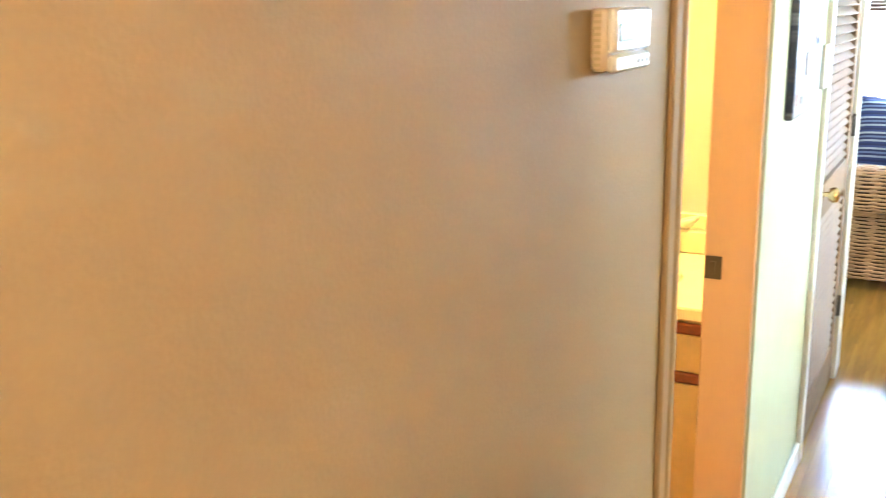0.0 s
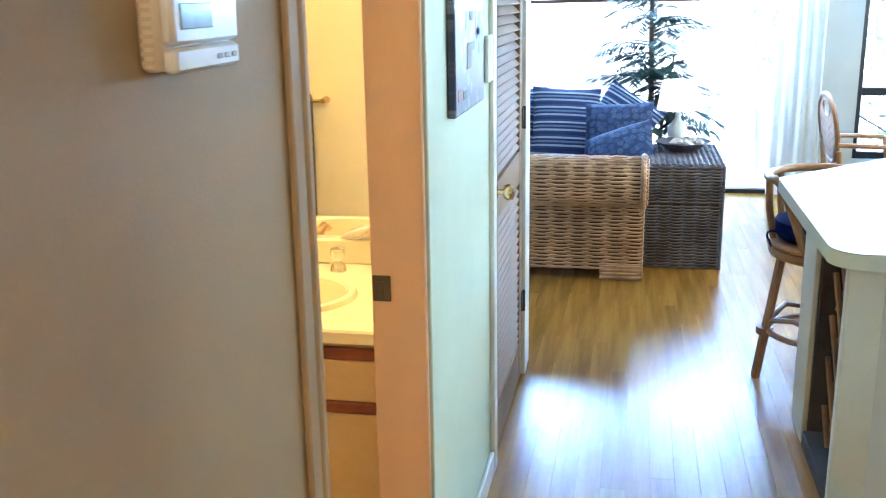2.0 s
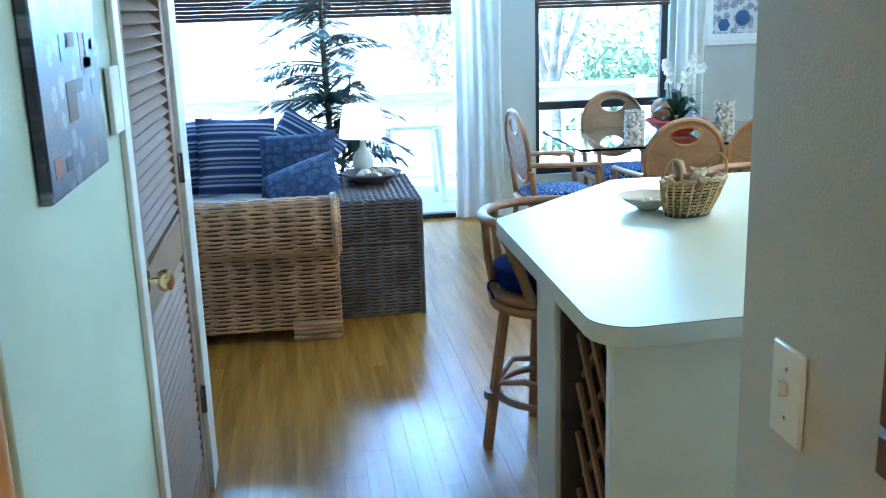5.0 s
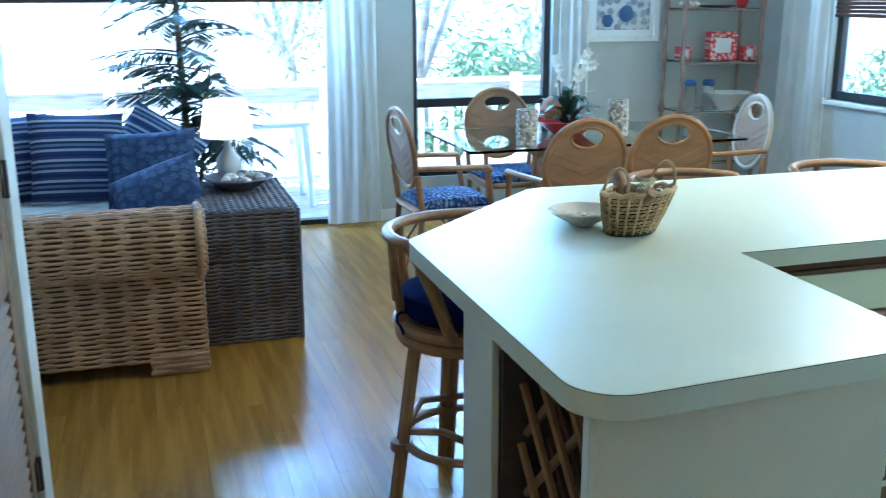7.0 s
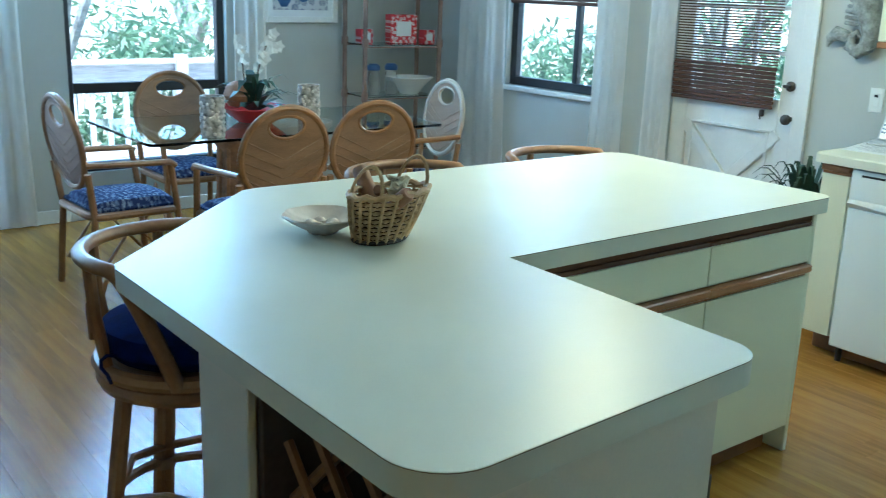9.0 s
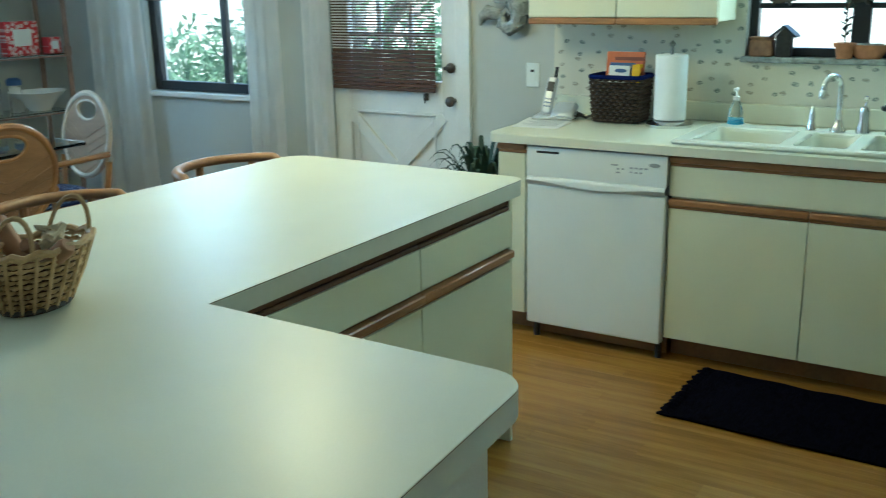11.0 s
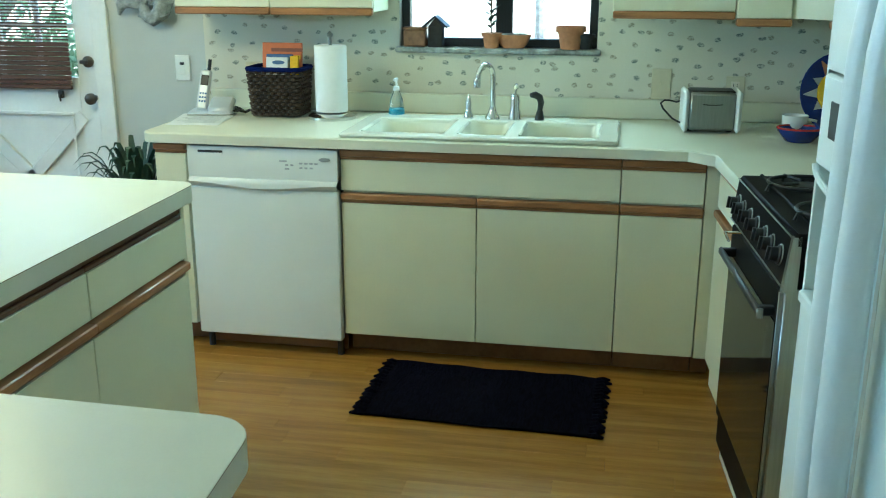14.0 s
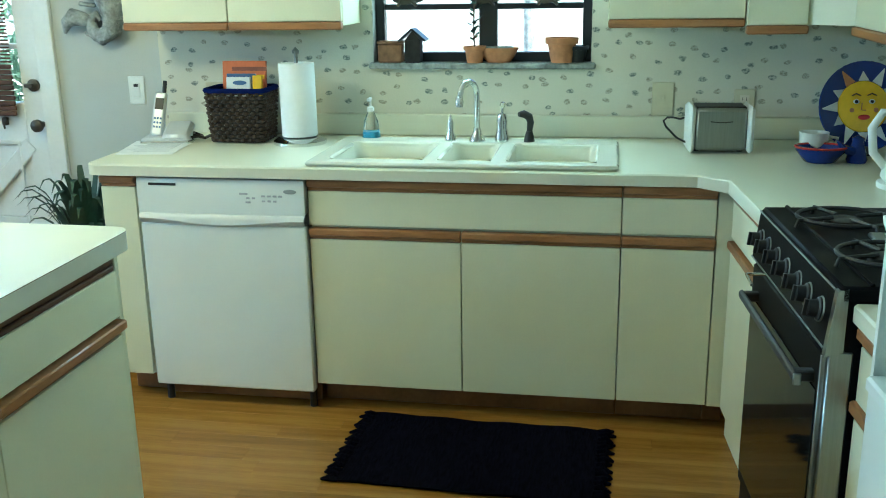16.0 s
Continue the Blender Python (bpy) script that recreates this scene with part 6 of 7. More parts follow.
# picture and etagere on the north wall
fp = thing("framed_print", "white-framed blue shell print on the dining wall", "picture", (3.395, 8.535, 1.235))
part("frame", Geo().box(-0.295, -0.255, -0.012, 0.012, 0, 0.62).box(0.255, 0.295, -0.012, 0.012, 0, 0.62).box(-0.255, 0.255, -0.012, 0.012, 0, 0.04).box(-0.255, 0.255, -0.012, 0.012, 0.58, 0.62), M_TRIM, fp)
part("mat_board", Geo().box(-0.255, 0.255, 0.0, 0.008, 0.04, 0.58, 0), M_PAPERW, fp)
part("print", Geo().box(-0.215, 0.215, -0.004, 0.0, 0.085, 0.535, 0), M_PRINTB, fp)
part("motif", Geo().lathe([(0.06, 0), (0.05, 0.003), (0, 0.004)], m=pose(0.02, -0.005, 0.20, 90, 0, 0), n=20), M_BLUECOV, fp)
part("motif", Geo().lathe([(0.05, 0), (0.045, 0.003), (0, 0.004)], m=pose(-0.13, -0.005, 0.15, 90, 0, 0), n=6), M_BLUECOV, fp)
et = thing("etagere", "tall rattan etagere with glass shelves in the corner", "shelf", (3.955, 8.22, 0), -6)
for x in (-0.295, 0.295):
    for y in (-0.16, 0.16):
        po = part("post", Geo().tube([(x, y, 0), (x, y, 1.95)], 0.017, 8), M_ETAG, et)
        for z in (0.40, 0.75, 1.12, 1.50):
            part("binding", Geo().lathe([(0.021, -0.03), (0.025, -0.02), (0.025, 0.02), (0.021, 0.03)], (x, y, z), n=10), M_ETAG, po)
for z in (0.38, 0.745, 1.10, 1.47, 1.88):
    part("shelf", Geo().box(-0.285, 0.285, -0.155, 0.155, z, z + 0.008, 0.001), M_TABLEGL, et, "glass shelf").visible_shadow = False
    for y in (-0.16, 0.16):
        part("rail", Geo().tube([(-0.285, y, z - 0.008), (0.285, y, z - 0.008)], 0.006, 6), M_ETAG, et)
bxs = ((4.03, 8.22, 1.109, 0.108, 0.205, "red and white floral box standing on a shelf"), (3.74, 8.25, 1.109, 0.05, 0.10, "small red and white floral tin"), (4.20, 8.14, 1.109, 0.045, 0.10, "small red and white floral tin"))
for x, y, z, w, h, lab in bxs:
    b = thing("floral_box", lab, "box", (x, y, z), -6, "floral boxes on the etagere")
    part("body", Geo().box(-w, w, -0.04, 0.04, 0, h * 0.98, 0.004), M_REDBOX, b)
    part("label_panel", Geo().box(-w * 0.55, w * 0.55, -0.043, -0.040, h * 0.25, h * 0.75, 0), M_PAPERW, b)
for x in (3.80, 3.95):
    b = thing("blue_bottle", "clear bottle with a dark blue cap on the shelf", "bottle", (x, 8.22, 0.754), 0, "bottles on the etagere")
    part("glass", Geo().lathe([(0.04, 0), (0.042, 0.01), (0.042, 0.15), (0.03, 0.175), (0, 0.175)], n=18), M_GLASS, b).visible_shadow = False
    part("cap", Geo().lathe([(0.045, 0.17), (0.047, 0.18), (0.047, 0.20), (0.03, 0.215), (0, 0.215)], n=18), M_BLUECOV, b)
b = thing("white_bowl", "white flared ceramic bowl on the glass shelf", "bowl", (4.08, 8.17, 0.754))
part("shell", Geo().lathe([(0.06, 0), (0.065, 0.008), (0.10, 0.06), (0.16, 0.12), (0.155, 0.124), (0.09, 0.06), (0.05, 0.02), (0, 0.018)], n=28, sx=1.1, wob=0.04, lobes=3), M_WHITECER, b)
b = thing("dark_dish", "flat dark dish on the upper glass shelf", "dish", (3.97, 8.22, 1.479))
part("dish", Geo().lathe([(0.10, 0), (0.14, 0.012), (0.138, 0.018), (0.09, 0.008), (0, 0.008)], n=24), M_BLACKFR, b)
b = thing("red_vase", "small red glazed vase on the upper shelf", "vase", (4.17, 8.2, 1.479))
part("body", Geo().lathe([(0.03, 0), (0.045, 0.04), (0.04, 0.09), (0.02, 0.12), (0.028, 0.14), (0, 0.138)], n=18), M_RED, b)
b = thing("shell_cluster", "pale seashell cluster on the upper shelf", "shells", (3.74, 8.2, 1.479))
for i in range(6):
    part("shell", Geo().lathe([(0, 0), (0.03, 0.01), (0.035, 0.025), (0.015, 0.045), (0, 0.05)], (0.05 * math.cos(i * 1.05), 0.04 * math.sin(i * 1.05), 0), n=10), M_PEARL, b)


# curtains and blinds
def curtain(name, along, fixed, a, c, waves, label, z0=0.02, z1=2.2, flare=0.0):
    """A gathered sheet; along is the axis it runs on."""
    def fn(off):
        def f(u, v):
            s = a + (c - a) * u
            mid = (a + c) / 2
            s = mid + (s - mid) * (1 + flare * (1 - v) - 0.1 * math.sin(math.pi * v))
            d = 0.024 * math.sin(2 * math.pi * waves * u + 0.7 * math.sin(4 * v + 6 * u)) * (0.6 + 0.4 * math.sin(3.1 * u * waves + 1)) + 0.006 * math.sin(31 * u + 2 * v) + off
            z = z0 + (z1 - z0) * v
            return (s, fixed + d, z) if along == "x" else (fixed + d, s, z)
        return f
    g = Geo().sheet(fn(0.0), waves * 14, 16)
    return solo(name, g, M_CURT, label, "curtain")


CUR = "white gathered floor-length curtain beside the "
curtain("curtain", "x", 8.46, 1.14, 1.53, 4, CUR + "sliding door")
curtain("curtain", "x", 8.46, 2.85, 3.10, 3, CUR + "dining window")
curtain("curtain", "y", 4.31, 7.42, 7.92, 4, CUR + "east window", flare=0.15)
curtain("curtain", "y", 4.31, 6.33, 6.60, 3, CUR + "east window")
curtain("curtain", "y", 4.30, 5.975, 6.17, 3, CUR + "dutch door")


def blind(name, along, fixed, a, c, z0, z1, label, pitch=0.03):
    b = thing(name, label, "blind", (0, 0, 0))
    n = int((z1 - z0) / pitch)
    me = None
    for i in range(n):
        z = z0 + (i + 0.5) * (z1 - z0) / n
        h = (z1 - z0) / n / 2 - 0.001
        if me is None:
            L = (c - a) / 2
            me = (Geo().box(-L, L, -0.006, 0.006, -h, h, 0.003) if along == "x" else Geo().box(-0.006, 0.006, -L, L, -h, h, 0.003)).data("slat", M_BLIND)
        o = new("slat", me)
        o.parent = b
        o.location = ((a + c) / 2, fixed + 0.004 * (i % 2), z) if along == "x" else (fixed + 0.004 * (i % 2), (a + c) / 2, z)
    return b


blind("roman_blind", "y", 4.385, 5.37, 6.03, 0.95, 1.165, "brown woven bamboo roman blind folded on the door", 0.021)
blind("roman_blind", "x", 8.53, -1.22, 1.16, 1.53, 1.72, "brown woven bamboo blind at the sliding door", 0.024)
blind("roman_blind", "x", 8.53, 1.80, 2.83, 1.55, 1.72, "brown woven bamboo blind at the dining window", 0.024)
blind("roman_blind", "y", 4.395, 6.61, 7.46, 1.42, 1.60, "brown woven bamboo blind at the east window", 0.024)
bl = thing("blind_screen", "open bamboo strands hanging over the door glass", "blind", (0, 0, 0))
strand = Geo().box(-0.002, 0.002, -0.33, 0.33, -0.0034, 0.0034, 0).data("strand", M_BLIND)
for i in range(44):
    o = new("strand", strand)
    o.parent, o.location = bl, (4.392, 5.70, 1.175 + 0.0145 * i)

# agave by the door
ag = thing("agave_plant", "dark green spiky potted agave beside the worktop", "plant", (4.08, 4.93, 0))
part("pot", Geo().lathe([(0.10, 0), (0.13, 0.02), (0.16, 0.28), (0.165, 0.30), (0.15, 0.30), (0.14, 0.26), (0, 0.25)], n=24), M_TERRA, ag)
ra = random.Random(8)
for i in range(90):
    a, L, up = ra.random() * 6.283, 0.10 + 0.11 * ra.random(), 0.24 + 0.42 * ra.random()
    d = Vector((math.cos(a), math.sin(a), 0))
    sd = Vector((-d.y, d.x, 0)) * (0.014 + 0.006 * ra.random())
    lg, vs = Geo(), []
    for k in range(8):
        q = k / 7
        p = d * L * 1.25 * q + Vector((0, 0, 0.25 + up * (2.1 * q - 1.35 * q * q)))
        w = max(0.05, math.sin(math.pi * min(1.0, 0.22 + 0.78 * q)))
        vs += [p - sd * w, p + Vector((0, 0, -0.006 * w)), p + sd * w, p + Vector((0, 0, 0.003 * w))]
    lg.add(vs, [(4 * k + q, 4 * k + (q + 1) % 4, 4 * k + 4 + (q + 1) % 4, 4 * k + 4 + q) for k in range(7) for q in range(4)])
    part("leaf", lg, M_LEAF, ag)

# sofa and chest
def pillow(name, at, rx, ry, rz, size, m, label):
    g = Geo()
    for s in (1, -1):
        g.sheet(lambda u, v, s=s: ((u - 0.5) * size * (1 - 0.10 * (1 - abs(2 * v - 1) ** 2) * 0.6), s * 0.098 * (max(0.0, 16 * u * (1 - u) * v * (1 - v)) ** 0.45), (v - 0.5) * size * (1 - 0.10 * (1 - abs(2 * u - 1) ** 2) * 0.6)), 18, 18)
    ob = part(name, g, m)
    ob.matrix_world = pose(*at, rx, ry, rz)
    return tagged(ob, label, "pillow", "pillows on the wicker sofa")


sf = thing("wicker_sofa", "honey wicker sofa with rolled arms and white seat", "sofa", (0, 0, 0))
X0, X1, YS = -0.78, 0.165, 5.875


def arm_profile(v):
    """Outer skin of the arm, from the ground edge over the roll: y offset, height and outward normal."""
    if v < 0.36:
        return YS + 0.085, 0.06 + v / 0.36 * 0.39, (0, -1, 0)
    t = (v - 0.36) / 0.64
    a = radians(258 - 296 * t)
    return YS + 0.112 + 0.145 * math.cos(a), 0.575 + 0.140 * math.sin(a), (0, math.cos(a), math.sin(a))


def arm_fn(u, v):
    y, z, n = arm_profile(v)
    return (X0 + (X1 - X0 + (0.014 if v > 0.36 else 0.0)) * u, y, z), n


arm = part("arm", Geo().wicker(arm_fn, 50, 9, 0.006), M_WICKER, sf, "rolled woven wicker arm")
# core behind the arm's weave, its dark colour painted as shade in the slits
part("arm_core", Geo().box(X0, X1 - 0.012, YS + 0.094, YS + 0.24, 0.06, 0.58, 0.004).tube([(X0, YS + 0.112, 0.575), (X1 + 0.002, YS + 0.112, 0.575)], 0.132, 24), M_WICKDARK, sf, "inner arm core, coloured dark as shade between strands")


def disc_fn(u, v):
    a = 2 * math.pi * u
    return (X1 + 0.012, YS + 0.112 + 0.140 * v * math.cos(a), 0.575 + 0.136 * v * math.sin(a)), (1, 0, 0)


def front_fn(u, v):
    return (X1 - 0.002, YS + 0.08 + 0.155 * u, 0.02 + 0.44 * v), (1, 0, 0)


part("scroll", Geo().weave(disc_fn, 9, 24, 0.005), M_WICKER, sf, "coiled wicker scroll end")
part("scroll_band", Geo().tube([(X1 - 0.012 + 0.004 * (k % 2), YS + 0.112 + (0.146 + 0.004 * (k % 2)) * math.cos(k * math.pi / 30), 0.575 + (0.142 + 0.004 * (k % 2)) * math.sin(k * math.pi / 30)) for k in range(60)], 0.017, 8, True), M_WICKER, sf, "bound wicker band round the scroll")
part("arm_front", Geo().wicker(front_fn, 20, 2, 0.005), M_WICKER, sf)
ft = part("foot", Geo().box(X1 - 0.235, X1 - 0.01, YS + 0.082, YS + 0.22, 0.0, 0.10), M_WICKER, sf)
tagged(part("foot_weave", Geo().weave(lambda u, v: ((X1 - 0.24 + 0.24 * u, YS + 0.070, 0.012 + 0.085 * v), (0, -1, 0)), 4, 2, 0.006), M_WICKER, ft), kind="stuff")
ft = part("foot", Geo().box(X0 + 0.01, X0 + 0.21, YS + 0.082, YS + 0.22, 0.0, 0.10), M_WICKER, sf)
tagged(part("foot_weave", Geo().weave(lambda u, v: ((X0 + 0.22 * u, YS + 0.070, 0.012 + 0.085 * v), (0, -1, 0)), 4, 2, 0.006), M_WICKER, ft), kind="stuff")
part("base", Geo().box(X0, X1 - 0.05, YS + 0.24, 7.56, 0.10, 0.34, 0.01), M_WICKER, sf)
part("arm", Geo().box(X0, X1 - 0.02, 7.56, 7.76, 0.06, 0.58, 0.02).tube([(X0, 7.66, 0.58), (X1 - 0.02, 7.66, 0.58)], 0.12, 20), M_WICKER, sf, "rolled wicker arm")
part("backrest", Geo().box(X0 - 0.20, X0 + 0.02, YS + 0.04, 7.76, 0.06, 0.86, 0.05), M_WICKER, sf)
for a, c in ((YS + 0.245, 6.85), (6.855, 7.555)):
    part("seat_cushion", Geo().box(X0 + 0.03, X1 - 0.04, a, c, 0.345, 0.52, 0.05), M_SEATCL, sf, "white seat cushion")
pillow("striped_pillow", (-0.375, 7.28, 0.745), -16, 3, 8, 0.48, M_STRIPE, "blue and white striped pillow on the sofa")
pillow("striped_pillow", (-0.70, 7.36, 0.735), -14, 0, 30, 0.47, M_STRIPE, "blue and white striped pillow behind another")
pillow("striped_pillow", (0.0, 7.36, 0.73), -24, 30, -20, 0.45, M_STRIPE, "tilted blue and white striped pillow")
pillow("damask_pillow", (-0.01, 7.02, 0.69), -26, -3, -8, 0.46, M_DAMASK, "blue damask pillow leaning on the sofa")
pillow("damask_pillow", (0.02, 6.70, 0.605), -46, -20, -6, 0.44, M_DAMASK, "blue damask pillow lying against another")

ct = thing("seagrass_chest", "dark woven seagrass chest used as a side table", "chest", (0.395, 6.655, 0))
HX, HY, HZ = 0.222, 0.392, 0.625
# core filling the chest, dark so the slits look shaded
part("core", Geo().box(-HX + 0.011, HX - 0.011, -HY + 0.011, HY - 0.011, 0.0, HZ - 0.008, 0.01), M_WICKDARK, ct, "inner chest core, coloured dark as shade between strands")
part("side", Geo().wicker(lambda u, v: ((-HX + 2 * HX * u, -HY, HZ * 0.62 * v), (0, -1, 0)), 21, 6, 0.005), M_SEAGRASS, ct)
part("side", Geo().wicker(lambda u, v: ((HX, -HY + 2 * HY * u, HZ * 0.62 * v), (1, 0, 0)), 21, 10, 0.005), M_SEAGRASS, ct)
part("lid", Geo().wicker(lambda u, v: ((-HX + 2 * HX * u, -HY - 0.006, HZ * (0.635 + 0.36 * v)), (0, -1, 0)), 12, 6, 0.005).wicker(lambda u, v: ((HX + 0.006, -HY + 2 * HY * u, HZ * (0.635 + 0.36 * v)), (1, 0, 0)), 12, 10, 0.005).weave(lambda u, v: ((-HX + 2 * HX * u, -HY + 2 * HY * v, HZ), (0, 0, 1)), 36, 14, 0.006, 0.95, 3), M_SEAGRASS, ct, "woven lid")
part("edge", Geo().tube([(HX, -HY, 0), (HX, -HY, HZ)], 0.010, 6), M_SEAGRASS, ct)
sbp = thing("shell_dish", "dark scalloped dish filled with seashells", "dish", (0.40, 6.75, HZ + 0.008))
part("dish", Geo().lathe([(0.06, 0), (0.08, 0.008), (0.15, 0.05), (0.17, 0.062), (0.165, 0.068), (0.12, 0.045), (0.06, 0.02), (0, 0.018)], n=32, wob=0.03, lobes=8), M_SEAGRASS, sbp)
rs = random.Random(21)
for i in range(16):
    t, r0 = rs.random() * 6.283, 0.11 * math.sqrt(rs.random())
    part("shell", Geo().lathe([(0, -0.004), (0.022, 0.004), (0.028, 0.016), (0.012, 0.032), (0, 0.036)], (r0 * math.cos(t), r0 * math.sin(t), 0.03 + 0.02 * rs.random()), n=9, sy=0.7), M_PEARL if i % 3 else M_SHELL, sbp)
lp = thing("table_lamp", "small table lamp with cream shade on the chest", "lamp", (0.37, 6.95, HZ + 0.008))
part("base", Geo().lathe([(0.055, 0), (0.058, 0.01), (0.04, 0.02), (0.065, 0.08), (0.06, 0.13), (0.02, 0.18), (0.012, 0.25), (0, 0.25)], n=20), M_WHITECER, lp)
lamp("table_lamp_bulb", "POINT", pose(0.37, 6.95, HZ + 0.34), 1.0, (1.0, 0.74, 0.45), radius=0.03)
part("shade", Geo().lathe([(0.135, 0.24), (0.105, 0.425), (0.103, 0.425), (0.133, 0.24)], n=28), M_SHADE, lp, "cream lamp shade")

# indoor palm
pm = thing("indoor_palm", "tall thin artificial palm with dark drooping fronds", "plant", (0.20, 7.95, 0))
pm.scale = (1.2, 1.2, 1.0)
part("pot", Geo().lathe([(0.14, 0), (0.17, 0.05), (0.19, 0.30), (0.17, 0.30), (0, 0.27)], n=24), M_DKBASKET, pm)
part("trunk", Geo().tube([(0, 0, 0.2), (0.01, 0, 0.8), (-0.005, 0.01, 1.4), (0.0, 0.0, 2.05)], [0.022, 0.018, 0.014, 0.008], 8), M_STEM, pm)
part("trunk", Geo().tube([(0.03, 0.02, 0.2), (0.09, 0.03, 0.7), (0.14, 0.03, 1.15)], [0.014, 0.011, 0.006], 7), M_STEM, pm)


def frond(base, a, L, lift, droop, rnd):
    """A rib with many narrow leaflets."""
    g = Geo()
    d = Vector((math.cos(a), math.sin(a), 0))
    pts = []
    for i in range(9):
        s = i / 8
        pts.append(Vector(base) + d * L * s + Vector((0, 0, lift * s - droop * s * s)))
    g.tube(pts, [0.005] * 3 + [0.004] * 3 + [0.002] * 3, 4)
    sd = Vector((-d.y, d.x, 0))
    for i in range(2, 9):
        for q in range(2):
            for s in (-1, 1):
                p = pts[i - 1].lerp(pts[i], 0.5 * q + 0.2 * rnd.random())
                ll = 0.165 * (1 - 0.4 * abs(i / 8 - 0.5)) * (0.7 + 0.5 * rnd.random())
                t = (d * 0.75 + sd * s * 0.7 + Vector((0, 0, -0.25 - 0.3 * rnd.random()))).normalized() * ll
                w = t.cross(Vector((0, 0, 1))).normalized() * 0.0115
                g.add([p, p + t * 0.45 + w, p + t, p + t * 0.45 - w], [(0, 1, 2, 3)])
    return g


rp = random.Random(14)
for i in range(58):
    z = 0.40 + 1.58 * i / 58
    dense = 1.0 if z < 1.30 else 0.75
    part("frond", frond((0.01, 0, z), rp.random() * 6.283, (0.26 + 0.26 * rp.random()) * dense, 0.20 * rp.random() + 0.04, 0.10 + 0.14 * rp.random(), rp), M_LEAF, pm)
for i in range(26):
    z = 0.45 + 0.70 * i / 26
    part("frond", frond((0.08 + 0.04 * z, 0.03, z), rp.random() * 6.283, 0.22 + 0.22 * rp.random(), 0.15 * rp.random() + 0.05, 0.12 + 0.12 * rp.random(), rp), M_LEAF, pm)

# hall things
th = thing("thermostat", "cream wall thermostat with a grey-green display", "thermostat", (-0.36, 1.442, 1.556))
th.scale = (1, 1, 0.66)
part("back_plate", Geo().box(0.0, 0.022, -0.082, 0.082, 0.004, 0.128, 0.006), M_CREAMPL, th)
part("cover", Geo().box(0.018, 0.034, -0.075, 0.078, 0.040, 0.128, 0.006), M_WHITE, th)
part("lower_cover", Geo().box(0.018, 0.034, -0.075, 0.078, 0.0, 0.037, 0.006), M_WHITE, th)
part("display", Geo().box(0.0335, 0.0355, -0.060, 0.010, 0.062, 0.098, 0.001), M_LCD, th)
for i in range(9):
    part("vent_slot", Geo().box(0.004, 0.016, -0.0835, -0.0815, 0.015 + 0.012 * i, 0.021 + 0.012 * i, 0), M_ALMOND, th)
for i in range(3):
    part("key", Geo().box(0.0335, 0.0350, 0.018 + 0.018 * i, 0.030 + 0.018 * i, 0.014, 0.022, 0.001), M_GREYPL, th)
pc = thing("canvas_print", "canvas photo print of a dark street scene", "picture", (-0.36, 3.085, 1.325))
part("canvas", Geo().box(0.0, 0.022, -0.225, 0.225, 0.0, 0.62, 0.004), M_POSTER, pc)
ro = random.Random(2)
for i in range(11):
    y, z, w, h = -0.18 + 0.36 * ro.random(), 0.03 + 0.20 * ro.random(), 0.012 + 0.03 * ro.random(), 0.015 + 0.05 * ro.random()
    part("painted_patch", Geo().box(0.0215, 0.0228, y - w, y + w, z, z + h, 0), (M_REDOAK, M_BLUECOV, M_BLACKPL, M_DARKOAK, M_BLUECOV)[i % 5], pc)
nt = thing("note_card", "white cards hung on the wall beside the closet door", "card", (-0.356, 3.50, 1.36))
part("card", Geo().box(0.0, 0.012, -0.055, 0.045, 0.0, 0.14, 0.002), M_PAPERW, nt)
sw = thing("hall_switch", "white light switch on the hall wall", "switch", (0.585, 2.33, 1.155))
part("plate", Geo().box(-0.007, 0.0, -0.036, 0.036, -0.058, 0.058, 0.003), M_WHITE, sw)
for y in (0.0,):
    part("toggle", Geo().box(-0.018, -0.006, y - 0.005, y + 0.005, -0.002, 0.016, 0.002), M_WHITE, sw)
    for z in (-0.03, 0.03):
        part("screw", Geo().lathe([(0.003, 0), (0.002, 0.001), (0, 0.0012)], m=pose(-0.007, y, z, 0, -90, 0), n=8), M_STEEL, sw)
wf = thing("wall_picture", "dark brown wooden framed picture on the hall wall", "picture", (0.585, 1.90, 1.15))
part("frame", Geo().box(-0.016, 0.0, -0.24, 0.24, 0.0, 0.05, 0.006).box(-0.016, 0.0, -0.24, 0.24, 0.60, 0.65, 0.006).box(-0.016, 0.0, -0.24, -0.19, 0.05, 0.60, 0.006).box(-0.016, 0.0, 0.19, 0.24, 0.05, 0.60, 0.006), M_DARKOAK, wf)
part("print", Geo().box(-0.012, -0.002, -0.19, 0.19, 0.05, 0.60, 0), M_CORK, wf)
for x, y, nm in ((0.12, -0.55, "hall_light"), (2.8, 5.0, "kitchen_light")):
    cl2 = thing(nm, "round white ceiling light fixture", "ceiling light", (x, y, 2.44))
    part("canopy", Geo().lathe([(0.15, 0.0), (0.15, -0.03), (0.13, -0.045), (0, -0.045)], n=28), M_TRIM, cl2)
    if nm == "kitchen_light":
        part("stem", Geo().tube([(0, 0, -0.04), (0, 0, -0.22)], 0.012, 8), M_TRIM, cl2)

